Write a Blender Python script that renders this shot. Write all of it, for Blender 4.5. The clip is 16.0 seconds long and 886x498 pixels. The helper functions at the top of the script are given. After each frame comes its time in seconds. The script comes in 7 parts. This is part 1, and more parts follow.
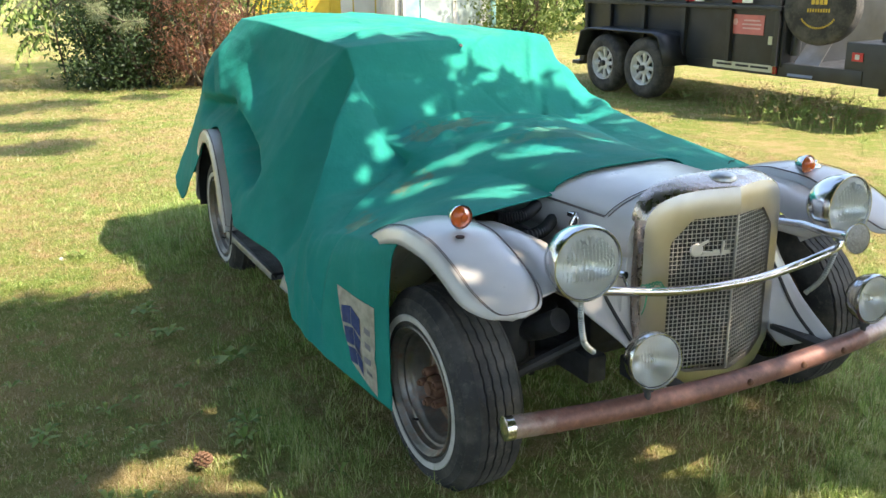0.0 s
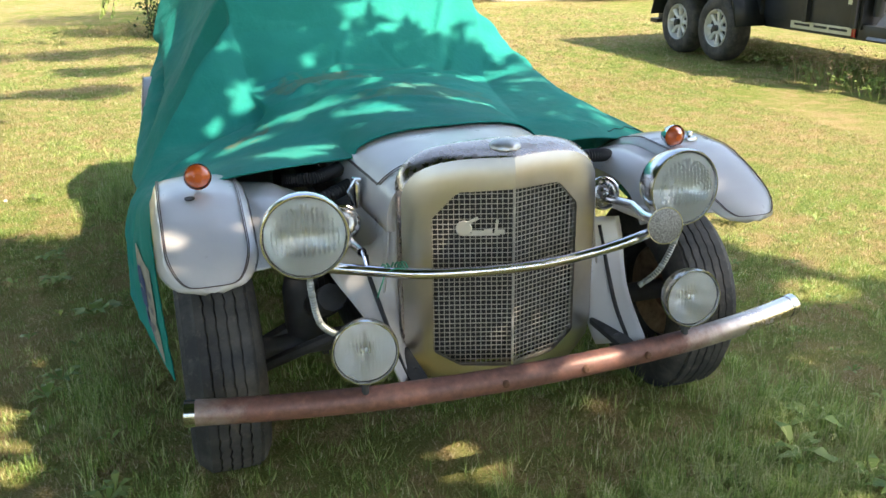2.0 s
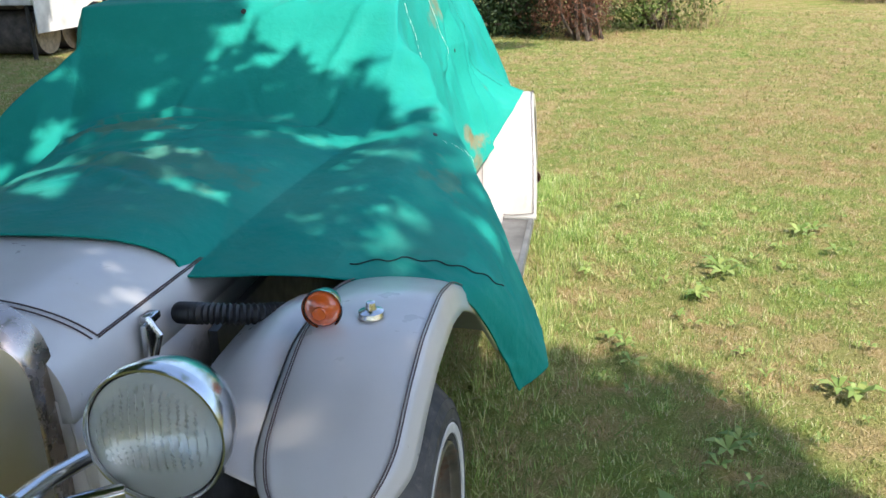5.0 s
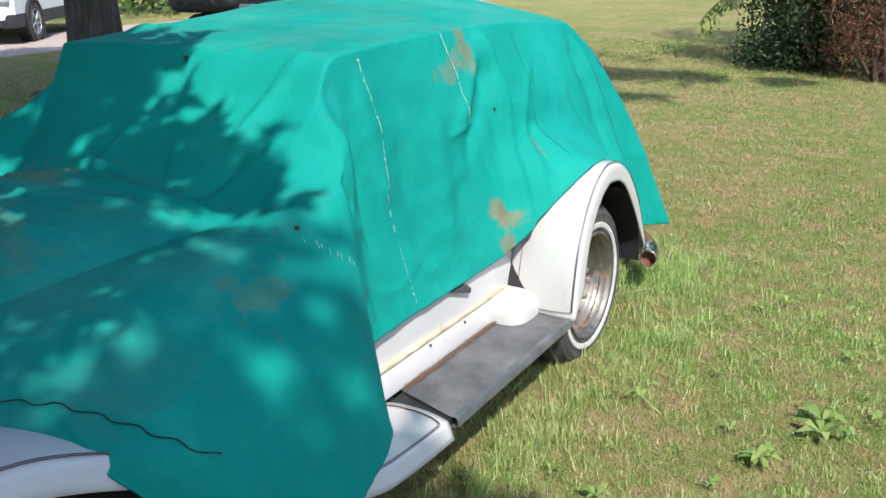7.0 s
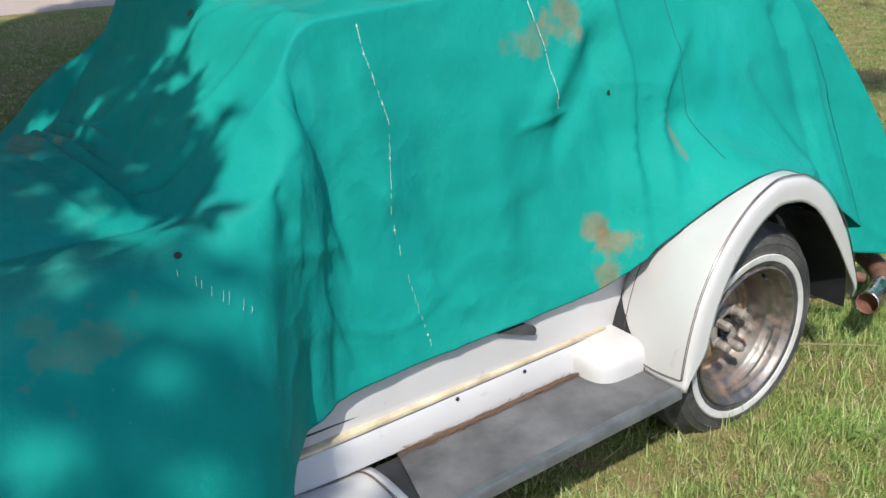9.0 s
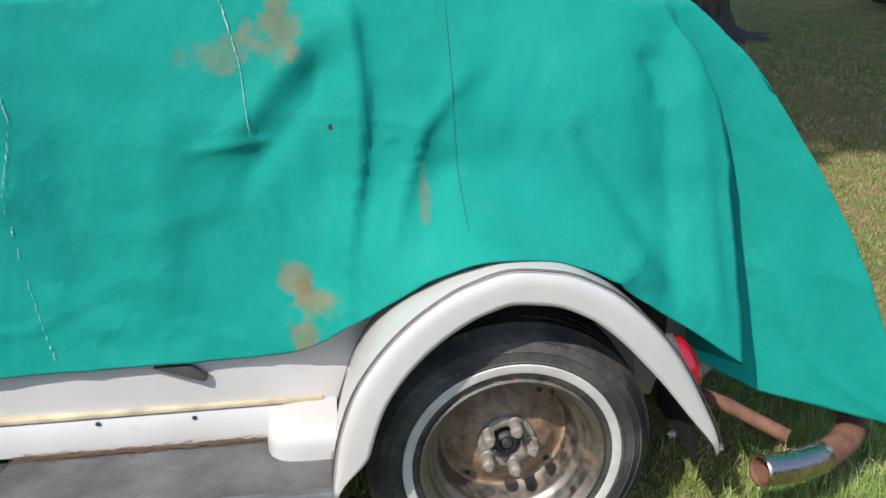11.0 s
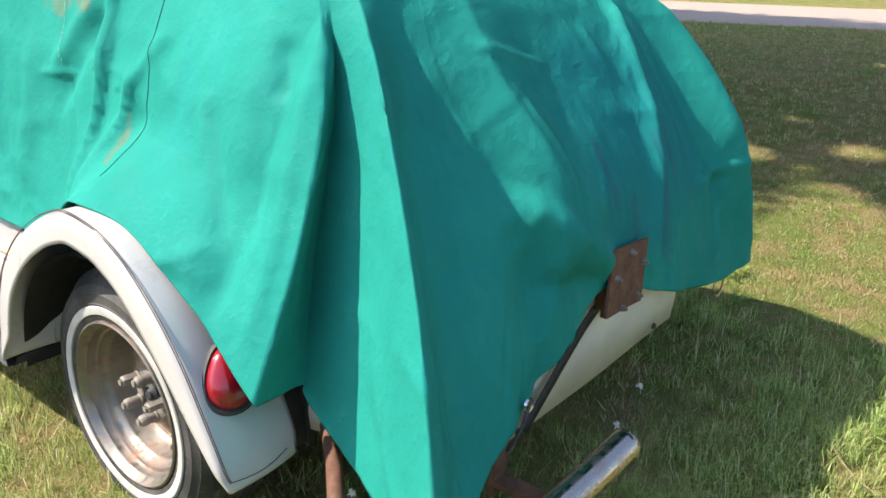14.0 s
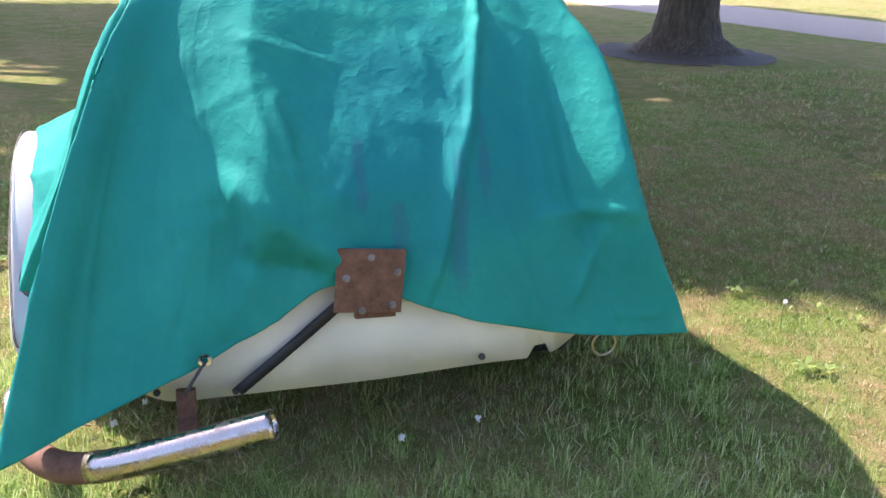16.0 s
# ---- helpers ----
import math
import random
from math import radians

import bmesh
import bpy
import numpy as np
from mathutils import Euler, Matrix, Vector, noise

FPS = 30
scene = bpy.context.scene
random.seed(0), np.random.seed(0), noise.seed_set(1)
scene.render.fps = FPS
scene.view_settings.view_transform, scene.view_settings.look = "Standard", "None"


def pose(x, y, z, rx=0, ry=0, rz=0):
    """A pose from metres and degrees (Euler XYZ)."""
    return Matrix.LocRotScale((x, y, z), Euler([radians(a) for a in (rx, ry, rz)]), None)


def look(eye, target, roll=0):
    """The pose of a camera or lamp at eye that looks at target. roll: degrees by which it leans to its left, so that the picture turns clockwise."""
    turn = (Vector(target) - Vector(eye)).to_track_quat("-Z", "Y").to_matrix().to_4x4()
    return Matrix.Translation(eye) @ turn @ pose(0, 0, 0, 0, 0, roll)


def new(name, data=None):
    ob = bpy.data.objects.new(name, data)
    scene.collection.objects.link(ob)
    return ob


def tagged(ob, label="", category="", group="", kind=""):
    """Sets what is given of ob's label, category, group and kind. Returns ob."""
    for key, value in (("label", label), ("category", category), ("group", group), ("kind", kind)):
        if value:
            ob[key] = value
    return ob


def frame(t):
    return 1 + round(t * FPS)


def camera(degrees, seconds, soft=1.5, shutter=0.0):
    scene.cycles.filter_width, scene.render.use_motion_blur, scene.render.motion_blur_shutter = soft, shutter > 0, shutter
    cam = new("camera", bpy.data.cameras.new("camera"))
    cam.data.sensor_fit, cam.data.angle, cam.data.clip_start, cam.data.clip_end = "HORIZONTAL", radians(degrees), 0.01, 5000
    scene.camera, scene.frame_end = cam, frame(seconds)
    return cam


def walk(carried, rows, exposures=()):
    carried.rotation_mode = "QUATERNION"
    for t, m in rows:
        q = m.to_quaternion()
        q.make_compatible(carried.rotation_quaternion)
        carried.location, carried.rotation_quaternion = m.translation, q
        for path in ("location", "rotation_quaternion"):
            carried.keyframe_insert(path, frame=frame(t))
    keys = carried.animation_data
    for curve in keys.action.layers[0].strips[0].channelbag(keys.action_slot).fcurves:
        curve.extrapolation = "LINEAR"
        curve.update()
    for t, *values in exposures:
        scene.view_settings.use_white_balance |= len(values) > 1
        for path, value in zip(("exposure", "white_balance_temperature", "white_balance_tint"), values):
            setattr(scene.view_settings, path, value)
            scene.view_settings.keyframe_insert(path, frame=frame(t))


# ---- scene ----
cam = camera(53.7, 16.0)
PATH = [
    (0, (-1.859, -2.102, 1.542), (-0.981, -0.413, 0.929), -1.1),
    (0.5, (-1.679, -2.174, 1.518), (-0.855, -0.466, 0.884), -0.9),
    (1, (-1.414, -2.3, 1.492), (-0.663, -0.566, 0.837), -0.9),
    (1.5, (-1.118, -2.287, 1.445), (-0.448, -0.526, 0.774), -0.9),
    (2, (-0.784, -2.269, 1.464), (-0.204, -0.485, 0.769), -0.9),
    (2.5, (-0.449, -2.348, 1.494), (-0.004, -0.519, 0.82), -0.5),
    (3, (-0.183, -2.2, 1.473), (0.14, -0.339, 0.814), -0.8),
    (3.5, (0.101, -1.971, 1.464), (0.251, -0.094, 0.788), -2.0),
    (4, (0.468, -1.8, 1.449), (0.459, 0.072, 0.745), -2.6),
    (4.5, (0.81, -1.531, 1.41), (0.651, 0.334, 0.704), -2.5),
    (5, (1.133, -1.274, 1.441), (0.805, 0.573, 0.747), -1.9),
    (5.2, (1.271, -1.179, 1.445), (0.873, 0.658, 0.763), -1.8),
    (7.3, (1.995, -0.2, 1.508), (0.909, 1.338, 0.833), -1.5),
    (7.5, (1.953, -0.097, 1.516), (0.817, 1.394, 0.821), -1.9),
    (8, (1.87, 0.084, 1.524), (0.635, 1.481, 0.8), -1.6),
    (8.2, (1.884, 0.162, 1.515), (0.602, 1.509, 0.779), -1.7),
    (10.3, (2.44, 1.684, 1.424), (0.671, 2.152, 0.616), -1.6),
    (10.5, (2.446, 1.835, 1.421), (0.66, 2.229, 0.612), -1.2),
    (11, (2.387, 2.21, 1.426), (0.552, 2.451, 0.669), -0.6),
    (11.5, (2.439, 2.579, 1.375), (0.569, 2.696, 0.674), 0.1),
    (12, (2.351, 2.984, 1.338), (0.479, 2.873, 0.643), 0.3),
    (12.5, (2.225, 3.337, 1.357), (0.386, 2.963, 0.663), 0.2),
    (13, (2.158, 3.723, 1.387), (0.408, 3.06, 0.681), 0.5),
    (13.5, (1.94, 3.999, 1.342), (0.326, 3.051, 0.638), 0.4),
    (14, (1.684, 4.281, 1.337), (0.261, 3.071, 0.623), 0.5),
    (14.5, (1.441, 4.628, 1.348), (0.258, 3.194, 0.611), 0.7),
    (15, (1.035, 4.847, 1.336), (0.116, 3.233, 0.596), 0.8),
    (15.5, (0.654, 5.117, 1.328), (-0.027, 3.379, 0.611), 1.2),
    (16, (0.281, 5.264, 1.334), (-0.174, 3.442, 0.646), 1.6),
]
EXPOSURES = [(0.0, 2.10, 7350, 11), (2.0, 2.05, 7450, 11), (3.5, 1.82, 7150, 11), (4.5, 1.66, 6750, 11), (5.0, 1.50, 6550, 11), (7.5, 1.02, 6050, 9), (10.5, 0.70, 6250, 10), (11.4, 0.76, 6250, 10), (12.5, 1.00, 6350, 10), (13.5, 1.32, 6500, 11), (14.5, 1.65, 7000, 15), (15.2, 1.90, 6750, 20), (16.0, 2.06, 6400, 25)]
walk(cam, [(t, look(eye, target, roll)) for t, eye, target, roll in PATH], EXPOSURES)

# ---- world, sun, exposure ----
R = random.Random(7)
NP = np.random.default_rng(11)
SUN = Vector((0.60, -0.60, 1.0)).normalized()

world = bpy.data.worlds.new("sky")
bpy.context.scene.world = world
world.use_nodes = True
_nt = world.node_tree
_sky = _nt.nodes.new("ShaderNodeTexSky")
_sky.sky_type = 'NISHITA'
_sky.sun_disc = False
_sky.sun_elevation = math.asin(SUN.z)
_sky.sun_rotation = math.atan2(SUN.x, SUN.y)
_nt.links.new(_sky.outputs[0], _nt.nodes["Background"].inputs[0])
_nt.nodes["Background"].inputs[1].default_value = 0.155

_sun = bpy.data.lights.new("sun", 'SUN')
_sun.energy = 3.3
_sun.angle = math.radians(0.55)
_sun.color = (1.0, 0.935, 0.83)
sun = new("sun", _sun)
sun.matrix_world = SUN.to_track_quat('Z', 'Y').to_matrix().to_4x4()


# ---- materials ----
class Mat:
    """A small builder round one Principled material."""
    def __init__(self, name, color=(0.5, 0.5, 0.5), rough=0.5, metal=0.0, spec=0.5):
        self.m = bpy.data.materials.new(name)
        self.m.use_nodes = True
        self.t = self.m.node_tree
        self.b = self.t.nodes["Principled BSDF"]
        self.b.inputs["Base Color"].default_value = (*color, 1)
        self.b.inputs["Roughness"].default_value = rough
        self.b.inputs["Metallic"].default_value = metal
        self.b.inputs["Specular IOR Level"].default_value = spec
        self.tc = self.t.nodes.new("ShaderNodeTexCoord")

    def node(self, kind, **kw):
        n = self.t.nodes.new(kind)
        for k, v in kw.items():
            n.inputs[k.replace("_", " ")].default_value = v
        return n

    def link(self, a, b):
        self.t.links.new(a, b)

    def noise(self, scale, detail=4.0, rough=0.55, stretch=None, source="Object"):
        n = self.node("ShaderNodeTexNoise", Scale=scale, Detail=detail, Roughness=rough)
        src = self.tc.outputs[source]
        if stretch:
            mp = self.node("ShaderNodeMapping")
            mp.inputs["Scale"].default_value = stretch
            self.link(src, mp.inputs[0])
            src = mp.outputs[0]
        self.link(src, n.inputs["Vector"])
        return n.outputs["Fac"]

    def ramp(self, fac, stops):
        r = self.t.nodes.new("ShaderNodeValToRGB")
        e = r.color_ramp.elements
        while len(e) < len(stops):
            e.new(0.5)
        for el, (p, c) in zip(e, stops):
            el.position = p
            el.color = (*c, 1) if len(c) == 3 else c
        self.link(fac, r.inputs[0])
        return r.outputs[0]

    def grey(self, fac, a, b):
        return self.ramp(fac, [(a, (0, 0, 0)), (b, (1, 1, 1))])

    def mix(self, fac, a, b, kind='MIX'):
        n = self.t.nodes.new("ShaderNodeMix")
        n.data_type = 'RGBA'
        n.blend_type = kind
        for sock, v in ((n.inputs[0], fac), (n.inputs[6], a), (n.inputs[7], b)):
            if isinstance(v, (int, float)):
                sock.default_value = v
            elif isinstance(v, tuple):
                sock.default_value = (*v, 1)
            else:
                self.link(v, sock)
        return n.outputs[2]

    def math(self, op, a, b=0.0):
        n = self.t.nodes.new("ShaderNodeMath")
        n.operation = op
        for s, v in ((n.inputs[0], a), (n.inputs[1], b)):
            if isinstance(v, (int, float)):
                s.default_value = v
            else:
                self.link(v, s)
        return n.outputs[0]

    def spot(self, centre, radius, wobble=0.5, scale=14.0, squash=(1, 1, 1)):
        """A mask with an uneven edge round one place of the thing."""
        mp = self.node("ShaderNodeMapping")
        mp.vector_type = 'TEXTURE'
        mp.inputs["Location"].default_value = centre
        mp.inputs["Scale"].default_value = [radius * s for s in squash]
        self.link(self.tc.outputs["Object"], mp.inputs[0])
        ln = self.t.nodes.new("ShaderNodeVectorMath")
        ln.operation = 'LENGTH'
        self.link(mp.outputs[0], ln.inputs[0])
        d = self.math('ADD', ln.outputs["Value"], self.math('MULTIPLY', self.math('SUBTRACT', self.noise(scale, 5), 0.5), wobble * 4))
        return self.ramp(d, [(0.55, (1, 1, 1)), (0.95, (0, 0, 0))])

    def color(self, c):
        self.link(c, self.b.inputs["Base Color"])
        return self

    def rough(self, r):
        self.link(r, self.b.inputs["Roughness"])
        return self

    def bump(self, h, strength=0.3, distance=0.002, h2=None, s2=0.3, d2=0.002):
        n = self.node("ShaderNodeBump", Strength=strength, Distance=distance)
        self.link(h, n.inputs["Height"])
        if h2 is not None:
            n2 = self.node("ShaderNodeBump", Strength=s2, Distance=d2)
            self.link(h2, n2.inputs["Height"])
            self.link(n.outputs[0], n2.inputs["Normal"])
            n = n2
        self.link(n.outputs[0], self.b.inputs["Normal"])
        return self

    def translucent(self, fac, col):
        tr = self.t.nodes.new("ShaderNodeBsdfTranslucent")
        if isinstance(col, tuple):
            tr.inputs[0].default_value = (*col, 1)
        else:
            self.link(col, tr.inputs[0])
        mx = self.t.nodes.new("ShaderNodeMixShader")
        mx.inputs[0].default_value = fac
        self.link(self.b.outputs[0], mx.inputs[1])
        self.link(tr.outputs[0], mx.inputs[2])
        self.link(mx.outputs[0], self.t.nodes["Material Output"].inputs[0])
        return self


def simple(name, color, rough=0.5, metal=0.0, vary=0.15, scale=8.0, bump=0.0, bscale=120.0):
    m = Mat(name, color, rough, metal)
    dark = tuple(c * (1 - vary) for c in color)
    lite = tuple(min(1, c * (1 + vary)) for c in color)
    m.color(m.ramp(m.noise(scale, 5), [(0.3, dark), (0.7, lite)]))
    m.rough(m.ramp(m.noise(scale * 3, 4), [(0.3, (rough * 0.8,) * 3), (0.7, (min(1, rough * 1.25),) * 3)]))
    if bump:
        m.bump(m.noise(bscale, 3), bump, 0.001)
    return m.m


def make_paint():
    m = Mat("white_paint", (0.8, 0.78, 0.75), 0.32)
    base = m.ramp(m.noise(3.0, 6), [(0.3, (0.47, 0.45, 0.435)), (0.7, (0.55, 0.53, 0.515))])
    specks = m.grey(m.noise(70, 6, 0.7), 0.66, 0.74)
    c = m.mix(m.math('MULTIPLY', specks, 0.35), base, (0.42, 0.36, 0.29))
    dirt = m.grey(m.noise(9, 6, 0.65, (1, 1, 0.35)), 0.56, 0.78)
    c = m.mix(m.math('MULTIPLY', dirt, 0.30), c, (0.50, 0.44, 0.36))
    m.color(c)
    m.rough(m.ramp(m.noise(14, 5), [(0.3, (0.26,) * 3), (0.75, (0.48,) * 3)]))
    m.b.inputs["Coat Weight"].default_value = 0.5
    m.b.inputs["Coat Roughness"].default_value = 0.13
    m.bump(m.noise(30, 3), 0.08, 0.002)
    return m.m


def make_chrome(name, tint, rough, rust, lo=0.52, hi=0.68):
    m = Mat(name, tint, rough, 1.0)
    f = m.grey(m.noise(26, 8, 0.68), lo, hi)
    f2 = m.grey(m.noise(7, 5, 0.6), 0.42, 0.62)
    f = m.math('MULTIPLY', m.math('MULTIPLY', f, f2), rust)
    m.color(m.mix(f, tint, m.ramp(m.noise(60, 4), [(0.3, (0.16, 0.06, 0.03)), (0.7, (0.36, 0.17, 0.09))])))
    m.link(m.math('SUBTRACT', 1.0, f), m.b.inputs["Metallic"])
    r = m.ramp(m.noise(40, 5), [(0.3, (rough * 0.6,) * 3), (0.75, (rough * 1.5,) * 3)])
    m.rough(m.mix(f, r, (0.8, 0.8, 0.8)))
    m.bump(m.noise(5, 3), 0.06, 0.01)
    return m.m


def make_bumper():
    """A chromed tube whose plating has rusted brown along most of its length, least at the ends."""
    m = Mat("rusted_chrome", (0.6, 0.55, 0.5), 0.3, 1.0)
    sx = m.t.nodes.new("ShaderNodeSeparateXYZ")
    m.link(m.tc.outputs["Object"], sx.inputs[0])
    f = m.math('SUBTRACT', m.math('MULTIPLY', m.noise(14, 8, 0.7), 0.55), sx.outputs[0])
    near_end = m.grey(m.math('MULTIPLY', m.math('ADD', f, 1.0), 0.5), 0.24, 0.42)
    far_end = m.grey(m.math('ADD', m.math('ADD', sx.outputs[0], 1.0), m.math('MULTIPLY', m.noise(20, 8, 0.7), 0.3)), 0.34, 0.48)
    f = m.math('MULTIPLY', m.math('MULTIPLY', near_end, m.math('ADD', m.math('MULTIPLY', far_end, 0.45), 0.55)), 0.95)
    rust = m.ramp(m.noise(45, 6, 0.7), [(0.25, (0.085, 0.03, 0.024)), (0.6, (0.20, 0.075, 0.055)), (0.8, (0.33, 0.15, 0.09))])
    m.color(m.mix(f, (0.72, 0.66, 0.58), rust))
    m.link(m.math('SUBTRACT', 1.0, m.math('MULTIPLY', f, 0.8)), m.b.inputs["Metallic"])
    m.rough(m.mix(f, (0.22, 0.22, 0.22), (0.5, 0.5, 0.5)))
    m.bump(m.noise(90, 4), 0.25, 0.001)
    return m.m


def make_rust(name, a, b, rough=0.8):
    m = Mat(name, a, rough)
    m.color(m.ramp(m.noise(28, 8, 0.7), [(0.3, a), (0.7, b)]))
    m.bump(m.noise(80, 5), 0.4, 0.002)
    return m.m


def make_rubber():
    m = Mat("tyre_rubber", (0.03, 0.03, 0.03), 0.75)
    dusty = m.grey(m.noise(7, 7, 0.65), 0.42, 0.72)
    c = m.mix(dusty, (0.026, 0.026, 0.027), (0.105, 0.097, 0.086))
    m.color(m.mix(m.math('MULTIPLY', m.grey(m.noise(38, 8, 0.75), 0.54, 0.70), 0.45), c, (0.18, 0.155, 0.125)))
    m.bump(m.noise(160, 4), 0.3, 0.001)
    return m.m


def make_tarp():
    m = Mat("green_canvas", (0.012, 0.33, 0.26), 0.75, 0.0, 0.12)
    c = m.ramp(m.noise(1.7, 6, 0.6), [(0.25, (0.008, 0.215, 0.178)), (0.55, (0.012, 0.280, 0.228)), (0.8, (0.022, 0.340, 0.278))])
    # worn, chalky scuffs along the folds, and the fine pale scratches of handling
    scuff = m.grey(m.noise(5.5, 8, 0.68, (1, 1, 0.6)), 0.58, 0.80)
    c = m.mix(m.math('MULTIPLY', scuff, 0.26), c, (0.06, 0.42, 0.36))
    for stretch, seed_scale in (((1, 1, 0.18), 34.0), ((0.22, 0.22, 1.0), 30.0)):
        n = m.noise(seed_scale, 3, 0.6, stretch)
        line = m.ramp(m.math('ABSOLUTE', m.math('SUBTRACT', n, 0.5)), [(0.0, (1, 1, 1)), (0.016, (0, 0, 0))])
        worn = m.grey(m.noise(3.4, 4, 0.6), 0.52, 0.68)
        c = m.mix(m.math('MULTIPLY', m.math('MULTIPLY', line, worn), 0.13), c, (0.10, 0.44, 0.38))
    blue = m.grey(m.noise(2.6, 5, 0.6, (1, 1, 0.25)), 0.56, 0.75)
    c = m.mix(m.math('MULTIPLY', blue, 0.22), c, (0.01, 0.25, 0.33))
    back = m.spot((-.20, 3.25, .85), .42, .25, 6.0, (1.0, 1.0, .9))
    c = m.mix(m.math('MULTIPLY', back, 0.5), c, (0.004, 0.175, 0.205))
    # purplish streaks where colour has run down the rear
    for centre, sq in (((-.235, 3.36, .66), (.45, 2, 3.6)), ((-.30, 3.30, .80), (.35, 2, 2.6)), ((.0, 3.30, .78), (.4, 2, 2.2)), ((-.09, 3.36, .64), (.5, 2, 2.0))):
        run = m.spot(centre, .055, .5, 17.0, sq)
        c = m.mix(m.math('MULTIPLY', run, 0.32), c, (0.055, 0.085, 0.17))
    # brown water and rust stains
    for centre, rad, sq, wob, amt in (
            ((0.64, 2.16, 0.56), 0.085, (1.2, 0.9, 1.2), 0.75, 0.68),
            ((0.63, 2.12, 0.66), 0.045, (2, 1.0, 1.2), 0.5, 0.60),
            ((0.56, 2.12, 1.19), 0.075, (1.5, 0.9, 1.1), 0.8, 0.60),
            ((0.55, 1.98, 1.12), 0.060, (1.5, 1.2, 0.8), 0.7, 0.40),
            ((0.62, 2.40, 0.80), 0.050, (2.0, 0.4, 1.6), 0.6, 0.40),
            ((-0.54, 0.74, 0.86), 0.120, (1.1, 0.9, 0.9), 0.7, 0.55),
            ((-0.72, 0.62, 0.70), 0.070, (1.4, 1.2, 0.6), 0.8, 0.35),
            ((0.74, 0.86, 0.80), 0.085, (1.2, 1.2, 0.8), 0.8, 0.22),
            ((0.10, 0.66, 0.94), 0.170, (1.5, 0.7, 1.0), 0.8, 0.20),
            ((-0.20, 1.02, 0.95), 0.140, (1.6, 0.6, 1.0), 0.8, 0.34),
            ((0.76, 3.28, 0.20), 0.070, (1, 1, 1), 0.7, 0.4)):
        sp = m.spot(centre, rad, wob, 13.0, sq)
        brown = m.ramp(m.noise(22, 6), [(0.3, (0.16, 0.12, 0.055)), (0.7, (0.30, 0.19, 0.10))])
        c = m.mix(m.math('MULTIPLY', sp, amt), c, brown)
    # dust lying on the level cloth, and specks of dirt everywhere
    geo = m.t.nodes.new("ShaderNodeNewGeometry")
    sep = m.t.nodes.new("ShaderNodeSeparateXYZ")
    m.link(geo.outputs["Normal"], sep.inputs[0])
    level = m.math('MULTIPLY', m.grey(m.math('ABSOLUTE', sep.outputs[2]), 0.78, 0.97), m.grey(m.noise(4.2, 7, 0.7), 0.40, 0.66))
    c = m.mix(m.math('MULTIPLY', level, 0.16), c, (0.20, 0.27, 0.20))
    dirt = m.grey(m.noise(60, 5, 0.7), 0.60, 0.74)
    c = m.mix(m.math('MULTIPLY', dirt, 0.24), c, (0.05, 0.16, 0.12))
    speck = m.grey(m.noise(170, 3, 0.6), 0.70, 0.76)
    c = m.mix(m.math('MULTIPLY', speck, 0.35), c, (0.16, 0.40, 0.34))
    m.color(c)
    m.rough(m.ramp(m.noise(9, 5), [(0.3, (0.66,) * 3), (0.75, (0.86,) * 3)]))
    weave = m.noise(520, 2)
    fold = m.math('SUBTRACT', 0.5, m.math('ABSOLUTE', m.math('SUBTRACT', m.noise(5.0, 3, 0.5, (1.3, 1.3, 0.8)), 0.5)))
    fine = m.math('SUBTRACT', 0.5, m.math('ABSOLUTE', m.math('SUBTRACT', m.noise(14.0, 5, 0.6), 0.5)))
    m.bump(m.math('ADD', m.math('POWER', fold, 3.0), m.math('MULTIPLY', m.math('POWER', fine, 3.0), 0.55)), 0.46, 0.04, weave, 0.16, 0.0008)
    m.translucent(0.11, c)
    return m.m


def make_grass(name, sun_dry, green_gain=1.0):
    m = Mat(name, (0.1, 0.15, 0.03), 0.6, 0.0, 0.25)
    gi = m.t.nodes.new("ShaderNodeNewGeometry")
    rnd = gi.outputs["Random Per Island"]
    green = m.ramp(rnd, [(p, tuple(min(.8, q * green_gain) for q in col)) for p, col in ((0.0, (0.12, 0.21, 0.055)), (0.35, (0.23, 0.35, 0.09)), (0.7, (0.38, 0.48, 0.15)), (0.88, (0.50, 0.52, 0.23)), (1.0, (0.66, 0.60, 0.38)))])
    dry = m.ramp(rnd, [(0.0, (0.20, 0.175, 0.065)), (0.35, (0.40, 0.32, 0.14)), (0.7, (0.56, 0.43, 0.24)), (1.0, (0.72, 0.57, 0.37))])
    big = m.grey(m.noise(0.55, 5, 0.6), 0.42, 0.60)
    small = m.grey(m.noise(3.2, 5, 0.6), 0.47, 0.60)
    tiny = m.grey(m.noise(6.0, 6, 0.68), 0.49, 0.58)
    f = m.math('MULTIPLY', m.math('ADD', m.math('ADD', m.math('MULTIPLY', big, 0.55), m.math('MULTIPLY', small, 0.45)), m.math('MULTIPLY', tiny, 0.65)), sun_dry)
    c = m.mix(f, green, dry)
    m.color(c)
    m.translucent(0.45, c)
    return m.m


